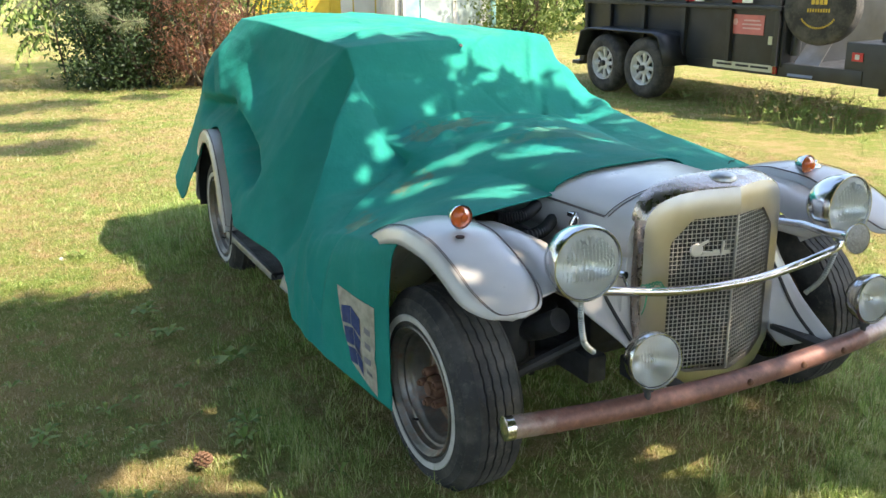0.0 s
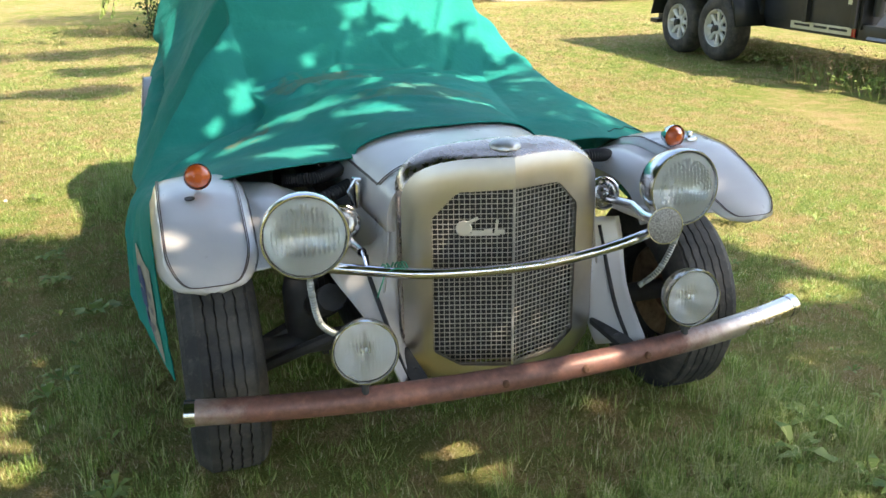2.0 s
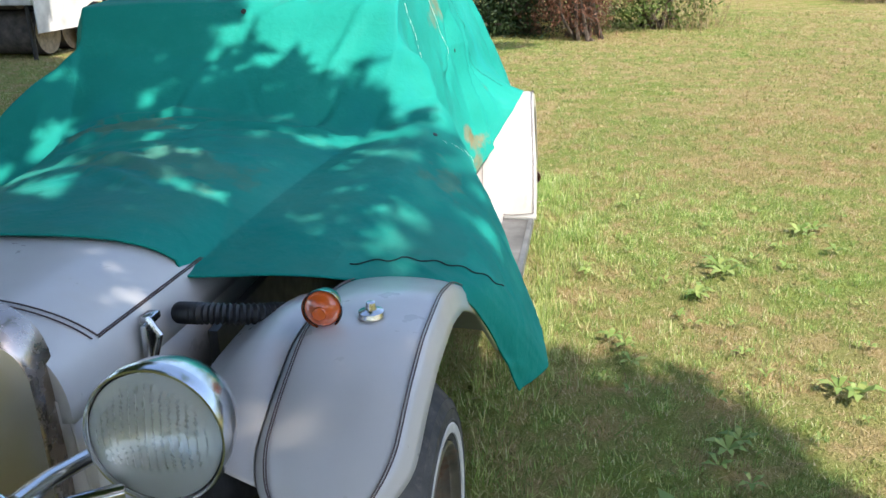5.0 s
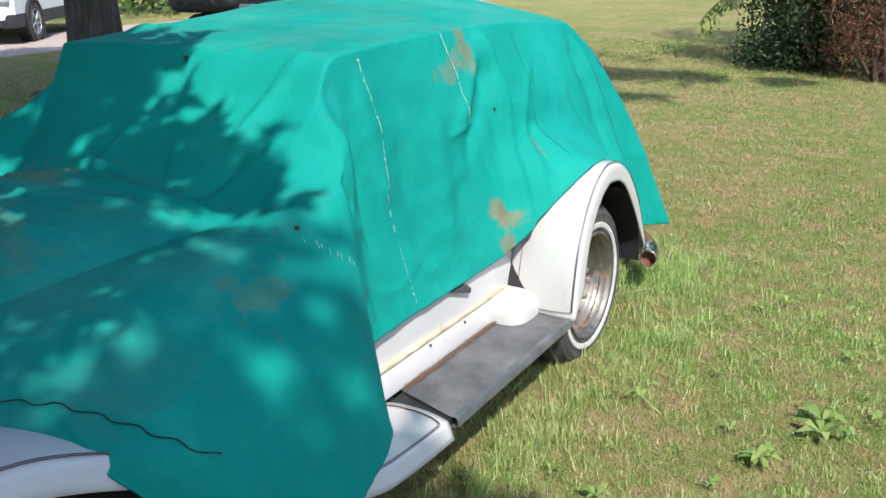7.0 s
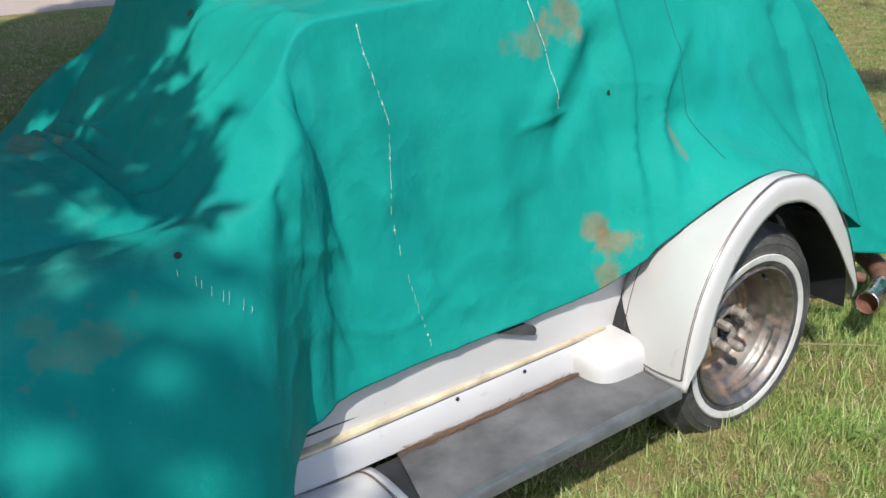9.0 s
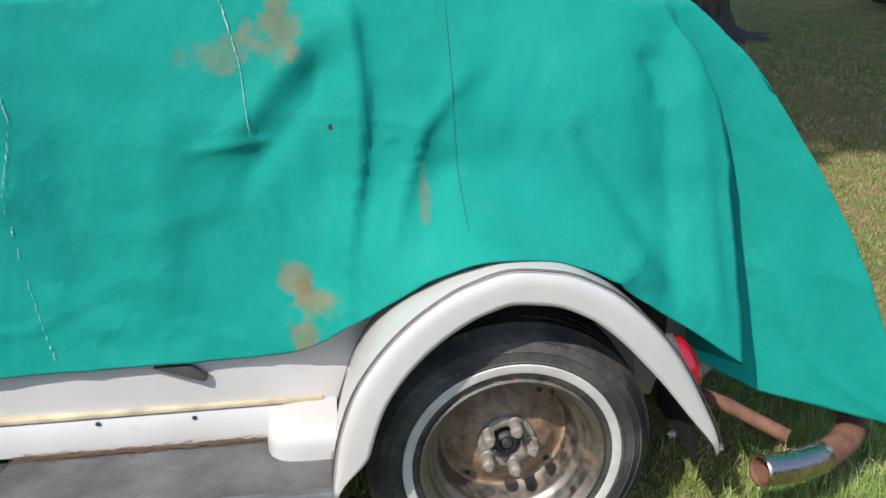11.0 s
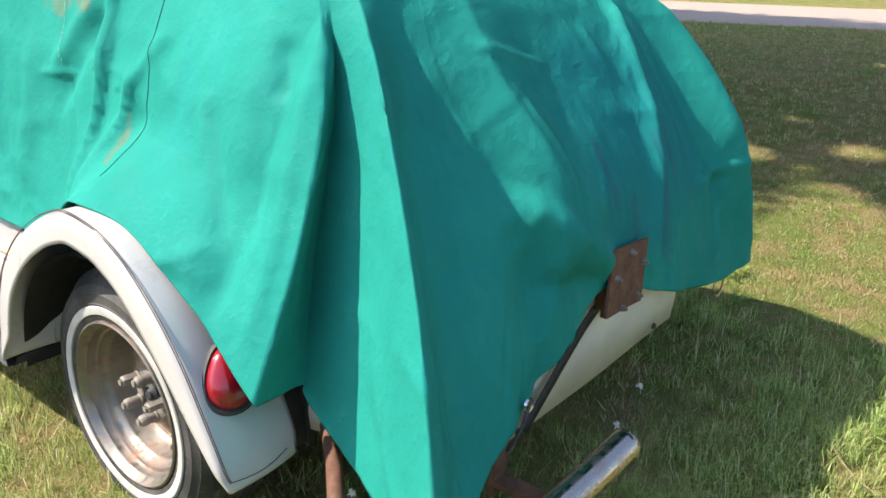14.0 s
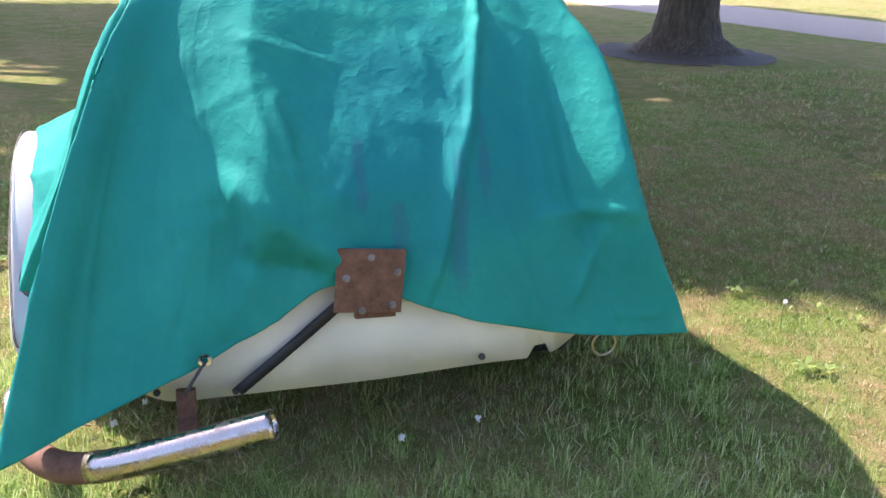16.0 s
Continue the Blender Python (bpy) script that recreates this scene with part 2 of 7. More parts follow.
def make_lawn():
    m = Mat("lawn_soil", (0.1, 0.12, 0.03), 0.95, 0.0, 0.1)
    f1 = m.noise(0.55, 5, 0.6)
    f2 = m.noise(3.2, 5, 0.6)
    f3 = m.noise(38, 6, 0.7)
    f4 = m.noise(160, 4, 0.75)
    green = m.ramp(f4, [(0.3, (0.13, 0.175, 0.04)), (0.5, (0.25, 0.31, 0.075)), (0.7, (0.37, 0.41, 0.13))])
    dry = m.ramp(f4, [(0.3, (0.26, 0.18, 0.075)), (0.5, (0.46, 0.36, 0.17)), (0.7, (0.64, 0.50, 0.29))])
    f = m.math('ADD', m.math('MULTIPLY', m.grey(f1, 0.42, 0.60), 0.45), m.math('MULTIPLY', m.grey(f2, 0.47, 0.60), 0.4))
    f = m.math('ADD', f, m.math('MULTIPLY', m.grey(m.noise(6.0, 6, 0.68), 0.49, 0.58), 0.6))
    c = m.mix(f, green, dry)
    c = m.mix(m.math('MULTIPLY', m.grey(f3, 0.40, 0.62), 0.18), c, (0.10, 0.11, 0.03))
    m.color(c)
    m.bump(f4, 0.9, 0.03, f3, 0.8, 0.05)
    return m.m


def make_leaves(name, cols, trans=0.3):
    m = Mat(name, cols[0], 0.55, 0.0, 0.35)
    gi = m.t.nodes.new("ShaderNodeNewGeometry")
    n = len(cols)
    c = m.ramp(gi.outputs["Random Per Island"], [(i / max(1, n - 1), col) for i, col in enumerate(cols)])
    m.color(c)
    m.translucent(trans, c)
    return m.m


def make_glass(name, rough=0.05, tint=(1, 1, 1)):
    m = Mat(name, tint, rough)
    m.b.inputs["Transmission Weight"].default_value = 0.86
    m.b.inputs["IOR"].default_value = 1.45
    return m.m


def make_bark():
    m = Mat("bark", (0.12, 0.09, 0.07), 0.95)
    v = m.noise(7, 8, 0.7, (3.0, 3.0, 0.5))
    m.color(m.ramp(v, [(0.3, (0.03, 0.024, 0.02)), (0.55, (0.11, 0.085, 0.065)), (0.75, (0.22, 0.18, 0.15))]))
    m.bump(v, 1.0, 0.06, m.noise(50, 5), 0.4, 0.01)
    return m.m


def make_road():
    m = Mat("road_gravel", (0.4, 0.35, 0.31), 0.95)
    m.color(m.ramp(m.noise(60, 8, 0.75), [(0.3, (0.27, 0.21, 0.175)), (0.7, (0.48, 0.385, 0.325))]))
    m.bump(m.noise(110, 5), 0.5, 0.02)
    return m.m


PAINT = make_paint()
# Cream made lighter than the white paint: bounced light is put into its colour.
LIT_CREAM = simple("bounce_lit_cream", (0.70, 0.665, 0.58), 0.45, 0, 0.14, 5, 0.1, 40)
CHROME = make_chrome("chrome", (0.64, 0.64, 0.645), 0.17, 0.40, 0.58, 0.74)
NICKEL = Mat("brushed_tarnished_steel", (0.50, 0.45, 0.385), 0.32, 1.0)
NICKEL.color(NICKEL.ramp(NICKEL.noise(2.6, 5, 0.6), [(0.3, (0.41, 0.375, 0.33)), (0.7, (0.57, 0.545, 0.50))]))
NICKEL.rough(NICKEL.ramp(NICKEL.noise(5, 3), [(0.3, (0.31,) * 3), (0.7, (0.42,) * 3)]))
NICKEL.bump(NICKEL.noise(420, 2, 0.5, (1.0, 1.0, 0.06)), 0.05, 0.0008)
NICKEL = NICKEL.m
SHELLTOP = make_chrome("pitted_chrome", (0.45, 0.38, 0.335), 0.25, 0.35, 0.50, 0.70)
BUMPER = make_bumper()
# Chrome tinted dark: the dark surroundings it mirrors are put into its colour.
DARKCHROME = make_chrome("dark_mirror_horn_chrome", (0.34, 0.33, 0.32), 0.22, 0.3)
RUST = make_rust("rust", (0.075, 0.032, 0.018), (0.21, 0.10, 0.06))
HUBRUST = make_rust("rusty_wheel_centre", (0.115, 0.055, 0.028), (0.36, 0.255, 0.17), 0.58)
NUTS = make_rust("dull_nut_steel", (0.12, 0.095, 0.075), (0.30, 0.27, 0.235), 0.5)
RIM = make_chrome("wheel_chrome", (0.24, 0.225, 0.205), 0.50, 0.85, 0.46, 0.66)
RUBBER = make_rubber()
WHITEWALL = simple("whitewall_rubber", (0.50, 0.48, 0.45), 0.7, 0, 0.18, 14)
BLACK = simple("black_paint", (0.018, 0.018, 0.02), 0.5, 0, 0.3, 10)
DARKMETAL = simple("dark_greasy_metal", (0.045, 0.045, 0.047), 0.6, 0.0, 0.5, 9, 0.4, 60)
GREYRUB = simple("ribbed_grey_rubber", (0.115, 0.112, 0.112), 0.66, 0, 0.45, 7, 0.2, 90)
STRIPE = simple("dark_stripe", (0.085, 0.055, 0.05), 0.45, 0, 0.2)
TARP = make_tarp()
LABEL = simple("printed_label", (0.40, 0.37, 0.29), 0.6, 0, 0.25, 30)
BLUE = simple("blue_print", (0.035, 0.06, 0.17), 0.55, 0, 0.3, 30)
THREAD = simple("white_thread", (0.48, 0.62, 0.55), 0.8)
ORANGE = Mat("orange_lens", (0.75, 0.13, 0.02), 0.18)
ORANGE.b.inputs["Transmission Weight"].default_value = 0.25
ORANGE.b.inputs["Coat Weight"].default_value = 0.5
ORANGE = ORANGE.m
RED = Mat("red_lens", (0.28, 0.008, 0.016), 0.15)
RED.b.inputs["Coat Weight"].default_value = 0.6
RED = RED.m
GLASS = make_glass("lamp_glass", 0.12, (0.92, 0.93, 0.90))
REFLECT = simple("lamp_reflector", (0.78, 0.78, 0.76), 0.34, 1.0, 0.06)
HAZE = simple("dull_lamp_reflector", (0.70, 0.71, 0.68), 0.26, 0.95, 0.10)
MESHW = simple("grille_wire", (0.46, 0.43, 0.38), 0.42, 0.35, 0.25, 30)
LAWN = make_lawn()
GRASS = make_grass("grass_blades", 0.88)
# Greener than the lawn, and brightened to make up for shade round the car.
LONGGRASS = make_grass("long_grass_blades", 0.30, 1.3)
BARK = make_bark()
ROAD = make_road()
LEAF_G = make_leaves("green_leaves", [(0.035, 0.075, 0.015), (0.06, 0.12, 0.025), (0.10, 0.17, 0.04)], 0.2)
# Lighter and more translucent, to brighten the shade under the unseen front crown.
LEAF_T = make_leaves("backlit_leaves", [(0.07, 0.13, 0.03), (0.11, 0.19, 0.045), (0.17, 0.26, 0.07)], 0.45)
LEAF_L = make_leaves("light_leaves", [(0.07, 0.12, 0.025), (0.13, 0.19, 0.05), (0.22, 0.27, 0.09)], 0.4)
LEAF_D = make_leaves("dark_leaves", [(0.015, 0.035, 0.012), (0.03, 0.055, 0.02), (0.05, 0.085, 0.03)])
LEAF_R = make_leaves("dead_needles", [(0.09, 0.045, 0.03), (0.17, 0.075, 0.045), (0.28, 0.13, 0.08)])
LEAF_W = make_leaves("weed_leaves", [(0.14, 0.22, 0.05), (0.22, 0.31, 0.08), (0.32, 0.38, 0.12)], 0.3)
LEAF_P = make_leaves("pine_needles", [(0.09, 0.12, 0.05), (0.16, 0.19, 0.09), (0.26, 0.27, 0.15)])
STRAW = make_leaves("dry_stalks", [(0.30, 0.24, 0.12), (0.42, 0.34, 0.19), (0.22, 0.13, 0.08)])


# ---- mesh helpers ----
class Geo:
    """Collects vertices and faces for one mesh."""
    def __init__(self):
        self.v, self.f = [], []

    def add(self, verts, faces):
        o = len(self.v)
        self.v += [tuple(p) for p in verts]
        self.f += [tuple(i + o for i in q) for q in faces]
        return self

    def grid(self, rows, close_u=False, close_v=False):
        n, m = len(rows), len(rows[0])
        faces = []
        for i in range(n if close_u else n - 1):
            for j in range(m if close_v else m - 1):
                a, b = i, (i + 1) % n
                c, d = j, (j + 1) % m
                faces.append((a * m + c, b * m + c, b * m + d, a * m + d))
        return self.add([p for r in rows for p in r], faces)

    def box(self, c, s, bev=0.0, m=None):
        bm = bmesh.new()
        bmesh.ops.create_cube(bm, size=1.0)
        for v in bm.verts:
            v.co = Vector((v.co.x * s[0], v.co.y * s[1], v.co.z * s[2]))
        if bev:
            bmesh.ops.bevel(bm, geom=bm.edges[:], offset=bev, segments=2, affect='EDGES', profile=0.7)
        M = Matrix.Translation(c) @ m.to_4x4() if m is not None else Matrix.Translation(c)
        bm.verts.index_update()
        self.add([M @ v.co for v in bm.verts], [[v.index for v in f.verts] for f in bm.faces])
        bm.free()
        return self

    def lathe(self, profile, m, seg=32, arc=1.0):
        """profile: (radius, height along z) pairs, turned round z, placed by m."""
        rows = []
        n = seg if arc >= 1 else seg + 1
        for k in range(n):
            a = 2 * math.pi * arc * k / seg
            rows.append([m @ Vector((r * math.cos(a), r * math.sin(a), h)) for r, h in profile])
        return self.grid(rows, close_u=arc >= 1)

    def tube(self, pts, r, seg=10, cap=True):
        pts = [Vector(p) for p in pts]
        rr = r if callable(r) else (lambda s: r)
        rows = []
        n = len(pts)
        prev = None
        for i, p in enumerate(pts):
            d = (pts[min(i + 1, n - 1)] - pts[max(i - 1, 0)]).normalized()
            if prev is None:
                a = d.orthogonal().normalized()
            else:
                a = (prev - d * prev.dot(d)).normalized()
            prev = a
            b = d.cross(a)
            rad = rr(i / max(1, n - 1))
            rows.append([p + (a * math.cos(2 * math.pi * k / seg) + b * math.sin(2 * math.pi * k / seg)) * rad for k in range(seg)])
        o = len(self.v)
        self.grid(rows, close_v=True)
        if cap:
            self.f.append(tuple(o + k for k in range(seg))[::-1])
            self.f.append(tuple(o + (n - 1) * seg + k for k in range(seg)))
        return self

    def disc(self, c, normal, r, seg=20, thick=0.0):
        m = Matrix.Translation(c) @ Vector(normal).normalized().to_track_quat('Z', 'Y').to_matrix().to_4x4()
        return self.lathe([(0.0001, 0), (r, 0), (r, -thick), (0.0001, -thick)] if thick else [(0.0001, 0), (r, 0)], m, seg)


def mesh_of(name, geo, material, smooth=True, angle=40):
    me = bpy.data.meshes.new(name)
    me.from_pydata(geo.v, [], geo.f)
    me.validate()
    me.materials.append(material)
    if smooth:
        me.shade_smooth()
        me.set_sharp_from_angle(angle=math.radians(angle))
    return me


def part(name, geo, material, parent=None, label="", smooth=True, angle=40, thick=0.0, bevel=0.0):
    ob = new(name, mesh_of(name, geo, material, smooth, angle))
    if parent is not None:
        ob.parent = parent
    if label:
        tagged(ob, label=label)
    if thick:
        # let the thickness grow towards the middle of the car
        me = ob.data
        c = Vector((0.03, 1.5, 0.35))
        if sum(p.area * p.normal.dot(p.center - c) for p in me.polygons) < 0:
            me.flip_normals()
        s = ob.modifiers.new("thickness", 'SOLIDIFY')
        s.thickness = thick
        s.offset = -1
    return ob


def thing(name, label, category, group="", kind=""):
    ob = new(name)
    return tagged(ob, label=label, category=category, group=group, kind=kind)


def facing(c, n, up=(0, 0, 1)):
    """A frame at c whose z looks along n."""
    return Matrix.Translation(c) @ Vector(n).normalized().to_track_quat('Z', 'Y').to_matrix().to_4x4()


def smoothstep(a, b, x):
    t = min(1.0, max(0.0, (x - a) / (b - a)))
    return t * t * (3 - 2 * t)


def pchip(xs, ys):
    """A monotone curve through the keys."""
    n = len(xs)
    d = [(ys[i + 1] - ys[i]) / (xs[i + 1] - xs[i]) for i in range(n - 1)]
    s = [d[0]] + [0 if d[i - 1] * d[i] <= 0 else 2 * d[i - 1] * d[i] / (d[i - 1] + d[i]) for i in range(1, n - 1)] + [d[-1]]

    def at(x):
        x = min(max(x, xs[0]), xs[-1])
        i = 0
        while i < n - 2 and x > xs[i + 1]:
            i += 1
        h = xs[i + 1] - xs[i]
        t = (x - xs[i]) / h
        return ((1 + 2 * t) * (1 - t) ** 2 * ys[i] + t * (1 - t) ** 2 * h * s[i] + t * t * (3 - 2 * t) * ys[i + 1] + t * t * (t - 1) * h * s[i + 1])
    return at


def spline(pts, n):
    """n points along a smooth line through pts."""
    L = [0.0]
    for a, b in zip(pts, pts[1:]):
        L.append(L[-1] + max(1e-6, (Vector(b) - Vector(a)).length))
    out = []
    P = [Vector(p) for p in pts]
    for k in range(n):
        s = L[-1] * k / (n - 1)
        i = 0
        while i < len(P) - 2 and s > L[i + 1]:
            i += 1
        t = (s - L[i]) / (L[i + 1] - L[i])
        p0, p1, p2, p3 = P[max(0, i - 1)], P[i], P[i + 1], P[min(len(P) - 1, i + 2)]
        out.append(0.5 * ((2 * p1) + (p2 - p0) * t + (2 * p0 - 5 * p1 + 4 * p2 - p3) * t * t + (3 * p1 - p0 - 3 * p2 + p3) * t ** 3))
    return out


# ---- ground and road ----
def build_ground():
    g = Geo()
    xs = [-160, -60, -25, -12, -6, -3, 0, 3, 6, 12, 25, 60, 160]
    rows = []
    for x in xs:
        rows.append([(x, y, 0.0) for y in xs])
    g.grid(rows)
    g.f = [q[::-1] for q in g.f]
    tagged(part("ground", g, LAWN, smooth=False), "sunlit mown lawn with dry straw-coloured patches", "lawn", kind="structure")
    # the lane runs past the lawn, a touch above the grass roots
    g = Geo()
    left = pchip([-40, -6.3, -0.5, 3.0, 6.3, 40], [2.0, -8.2, -10.0, -11.3, -10.9, -10.0])
    rows = []
    for i in range(81):
        y = -40 + i
        x0 = left(y) + 0.12 * noise.noise((y * 0.9, 3, 0))
        x1 = left(y) - 3.1 + 0.12 * noise.noise((y * 0.8, 9, 0))
        rows.append([(x0, y, 0.004), (x0 - 0.25, y, 0.03), (x1 + 0.25, y, 0.03), (x1, y, 0.004)])
    g.grid(rows)
    tagged(part("road", g, ROAD), "pale gravel lane beside the lawn", "road", kind="structure")


build_ground()


# ---- the tarpaulin over the car ----
# Control lines of the sheet, from the front edge on one side, round the rear, to the front edge on the other:
# shoulder (top edge), two lines on the flank, and the hem.
SHOULDER = [(-.25, .20, .825), (-.31, .50, .845), (-.37, .82, .85), (-.43, 1.08, .875), (-.465, 1.30, 1.08), (-.475, 1.345, 1.155), (-.485, 1.39, 1.228), (-.50, 2.0, 1.265), (-.53, 2.45, 1.292), (-.50, 2.90, 1.287), (-.49, 2.94, 1.278),
            (-.47, 2.97, 1.262), (-.41, 2.985, 1.24), (-.35, 3.0, 1.23), (-.30, 3.01, 1.22), (-.12, 3.02, 1.225), (.06, 3.03, 1.225), (.20, 3.045, 1.222), (.30, 3.03, 1.22), (.40, 3.03, 1.20), (.47, 3.03, 1.19), (.485, 3.0, 1.185), (.49, 2.975, 1.188), (.50, 2.95, 1.19), (.50, 2.75, 1.21), (.50, 2.6, 1.225),
            (.50, 2.45, 1.235), (.50, 2.0, 1.24), (.535, 1.45, 1.228), (.55, 1.32, 1.10), (.50, 1.11, .885), (.44, .85, .865), (.39, .52, .84), (.34, .22, .805)]
UPPER = [(-.60, .10, .83), (-.57, .47, .79), (-.535, .78, .765), (-.505, .97, .80), (-.60, 1.19, 1.0), (-.50, 1.33, 1.04), (-.62, 1.50, 1.0), (-.585, 2.0, 1.05), (-.675, 2.62, 1.12), (-.675, 2.83, 1.12), (-.66, 3.02, 1.06),
         (-.63, 3.18, 1.04), (-.49, 3.125, 1.06), (-.42, 3.145, 1.05), (-.325, 3.185, 1.03), (-.18, 3.18, 1.02), (.06, 3.165, 1.02), (.235, 3.195, 1.03), (.355, 3.135, 1.05), (.44, 3.13, 1.0), (.56, 3.18, 1.03), (.535, 3.085, .98), (.525, 3.015, .985), (.595, 3.06, .99), (.60, 2.82, 1.0), (.592, 2.6, 1.0),
         (.585, 2.45, 1.0), (.57, 2.02, .99), (.575, 1.46, .98), (.642, 1.345, 1.03), (.70, 1.19, .93), (.67, .83, .875), (.66, .50, .83), (.62, .27, .79)]
LOWER = [(-.835, .19, .735), (-.865, .43, .665), (-.875, .60, .625), (-.885, .75, .615), (-.855, .91, .65), (-.64, 1.19, .74), (-.785, 1.62, .71), (-.715, 1.97, .85), (-.73, 2.44, .97), (-.745, 2.88, .93), (-.72, 3.06, .86),
         (-.665, 3.38, .74), (-.545, 3.325, .705), (-.42, 3.325, .74), (-.26, 3.345, .76), (-.20, 3.335, .76), (.07, 3.36, .76), (.205, 3.347, .82), (.318, 3.302, .77), (.53, 3.30, .64), (.685, 3.382, .67), (.60, 3.145, .64), (.585, 3.0, .66), (.69, 3.08, .74), (.68, 2.86, .80), (.65, 2.65, .85),
         (.63, 2.47, .86), (.615, 2.04, .74), (.624, 1.44, .72), (.686, 1.305, .72), (.83, 1.11, .74), (.875, .85, .725), (.915, .50, .71), (.882, .37, .715)]
HEM = [(-.835, .25, .165), (-.88, .43, .20), (-.92, .60, .235), (-.945, .74, .265), (-.95, .88, .29), (-.87, 1.28, .39), (-.93, 1.76, .43), (-.86, 2.08, .62), (-.79, 2.52, .765), (-.86, 2.88, .46), (-.895, 3.11, .26),
       (-.868, 3.365, .34), (-.68, 3.385, .355), (-.50, 3.395, .385), (-.30, 3.395, .43), (-.20, 3.385, .46), (.07, 3.375, .545), (.24, 3.39, .45), (.37, 3.385, .375), (.58, 3.43, .30), (.80, 3.53, .24), (.668, 3.195, .30), (.645, 3.02, .41), (.815, 3.075, .462), (.803, 2.88, .60), (.803, 2.68, .712),
       (.832, 2.53, .748), (.665, 2.06, .490), (.662, 1.43, .477), (.705, 1.265, .46), (.95, 1.06, .44), (1.01, .88, .42), (1.036, .74, .375), (.974, .60, .375)]
STATIONS = [0, 1, 2, 3, 4, 4.5, 5, 6, 7, 8, 8.5, 9, 9.5, 10, 10.5, 11, 12, 12.6, 13, 14, 15, 16, 16.5, 17, 17.4, 17.75, 18, 19, 20, 21, 22, 23, 24, 25]
# creases and folds: from, to, height, width, and the width on the other flank of the fold
FOLDS_NEAR = [((.62, 2.262, 1.26), (.62, 2.287, .98), .030, .010, .085, True), ((.62, 2.287, 1.02), (.62, 2.220, .40), .034, .010, .085, True),
              ((.62, 2.19, 1.12), (.62, 2.205, .82), -.016, .03, .035), ((.62, 2.52, 1.08), (.62, 2.40, .95), .016, .012, .05, True),
              ((.62, 2.41, .97), (.62, 2.310, .66), .026, .012, .06, True), ((.62, 2.45, .90), (.62, 2.38, .73), -.014, .03, .03),
              ((.62, 2.237, 1.113), (.62, 2.01, .85), -.018, .03, .06), ((.62, 2.17, 1.13), (.62, 1.98, .93), .016, .03, .03),
              ((.62, 2.756, .952), (.62, 2.886, .725), -.014, .012, .03), ((.62, 2.772, .663), (.62, 2.861, .706), .012, .012, .012),
              ((.62, 2.34, .678), (.62, 2.46, .717), .012, .03, .02), ((.62, 2.46, .717), (.62, 2.66, .712), .014, .03, .02),
              ((.62, 2.65, .712), (.62, 2.90, .650), .014, .03, .02), ((.62, 2.955, 1.147), (.62, 2.925, .60), -.020, .02, .05),
              ((.62, 3.01, 1.12), (.62, 3.02, .55), .012, .02, .02), ((.62, 2.90, 1.10), (.62, 2.93, 1.0), -.016, .02, .02),
              ((.60, 1.375, 1.22), (.60, 1.385, 1.05), -.010, .030, .014), ((.60, 1.38, 1.08), (.60, 1.45, .72), -.014, .035, .016),
              ((.60, 1.318, 1.18), (.60, 1.316, 1.02), .010, .03, .03),
              ((.60, 1.185, 1.10), (.60, 1.155, .906), .018, .05, .012), ((.60, 1.27, .97), (.60, 1.292, .88), -.014, .015, .03),
              ((.62, 1.62, .66), (.62, 1.72, .56), .012, .012, .02), ((.62, 1.66, .95), (.62, 1.70, .60), -.014, .05, .05),
              ((.62, 1.86, 1.0), (.62, 1.84, .60), .014, .05, .04), ((.62, 1.52, 1.15), (.62, 1.56, .8), .012, .05, .03)]
FOLDS_FAR = [((-.7, 1.72, .665), (-.7, 2.00, .775), -.110, .022, .07), ((-.7, 2.00, .775), (-.7, 2.36, .91), -.110, .022, .07), ((-.7, 2.36, .91), (-.7, 2.95, .85), -.090, .025, .08), ((-.49, 1.42, 1.20), (-.60, 1.70, 1.02), .014, .02, .05, True),
             ((-.55, 1.08, .93), (-.72, .88, .74), -.022, .04, .03), ((-.56, .95, .80), (-.80, .72, .68), .022, .012, .05, True), ((-.52, 1.02, .86), (-.56, .82, .77), -.016, .015, .03),
             ((-.9, .90, .62), (-.95, .84, .32), .016, .012, .05, True), ((-.88, .80, .62), (-.93, .62, .36), .014, .012, .03, True), ((-.87, .72, .64), (-.80, .35, .71), .018, .03, .015, True),
             ((-.50, 2.9, 1.12), (-.74, 2.6, .86), -.026, .05, .02), ((-.5, 2.75, 1.15), (-.7, 2.40, .88), .020, .03, .05),
             ((-.8, 1.22, .66), (-.93, 1.30, .42), -.018, .03, .05), ((-.8, .60, .70), (-.93, .66, .30), -.010, .03, .02),
             ((-.7, 2.3, 1.12), (-.7, 2.0, .90), -.008, .06, .05)]
FOLDS_TAIL = [((-.60, 3.1, 1.15), (-.66, 3.3, .74), .012, .05, .08), ((-.335, 3.112, 1.18), (-.265, 3.26, .86), .022, .012, .012), ((-.26, 3.27, .88), (-.16, 3.38, .50), .020, .035, .015),
              ((.04, 3.37, .60), (.30, 3.31, .80), .030, .03, .05), ((.34, 3.39, .43), (.20, 3.33, .70), .014, .03, .05),
              ((.10, 3.36, .58), (.30, 3.34, .62), -.020, .03), ((-.45, 3.38, .42), (-.35, 3.30, .66), .016, .012, .03),
              ((-.44, 3.38, .68), (-.70, 3.36, .70), .014, .02, .012), ((-.52, 3.36, .46), (-.62, 3.36, .66), .014, .02, .012),
              ((.30, 3.3, .70), (.31, 3.3, .36), -.024, .03, .03), ((.5, 3.3, 1.0), (.55, 3.3, .4), -.012, .05, .05)]
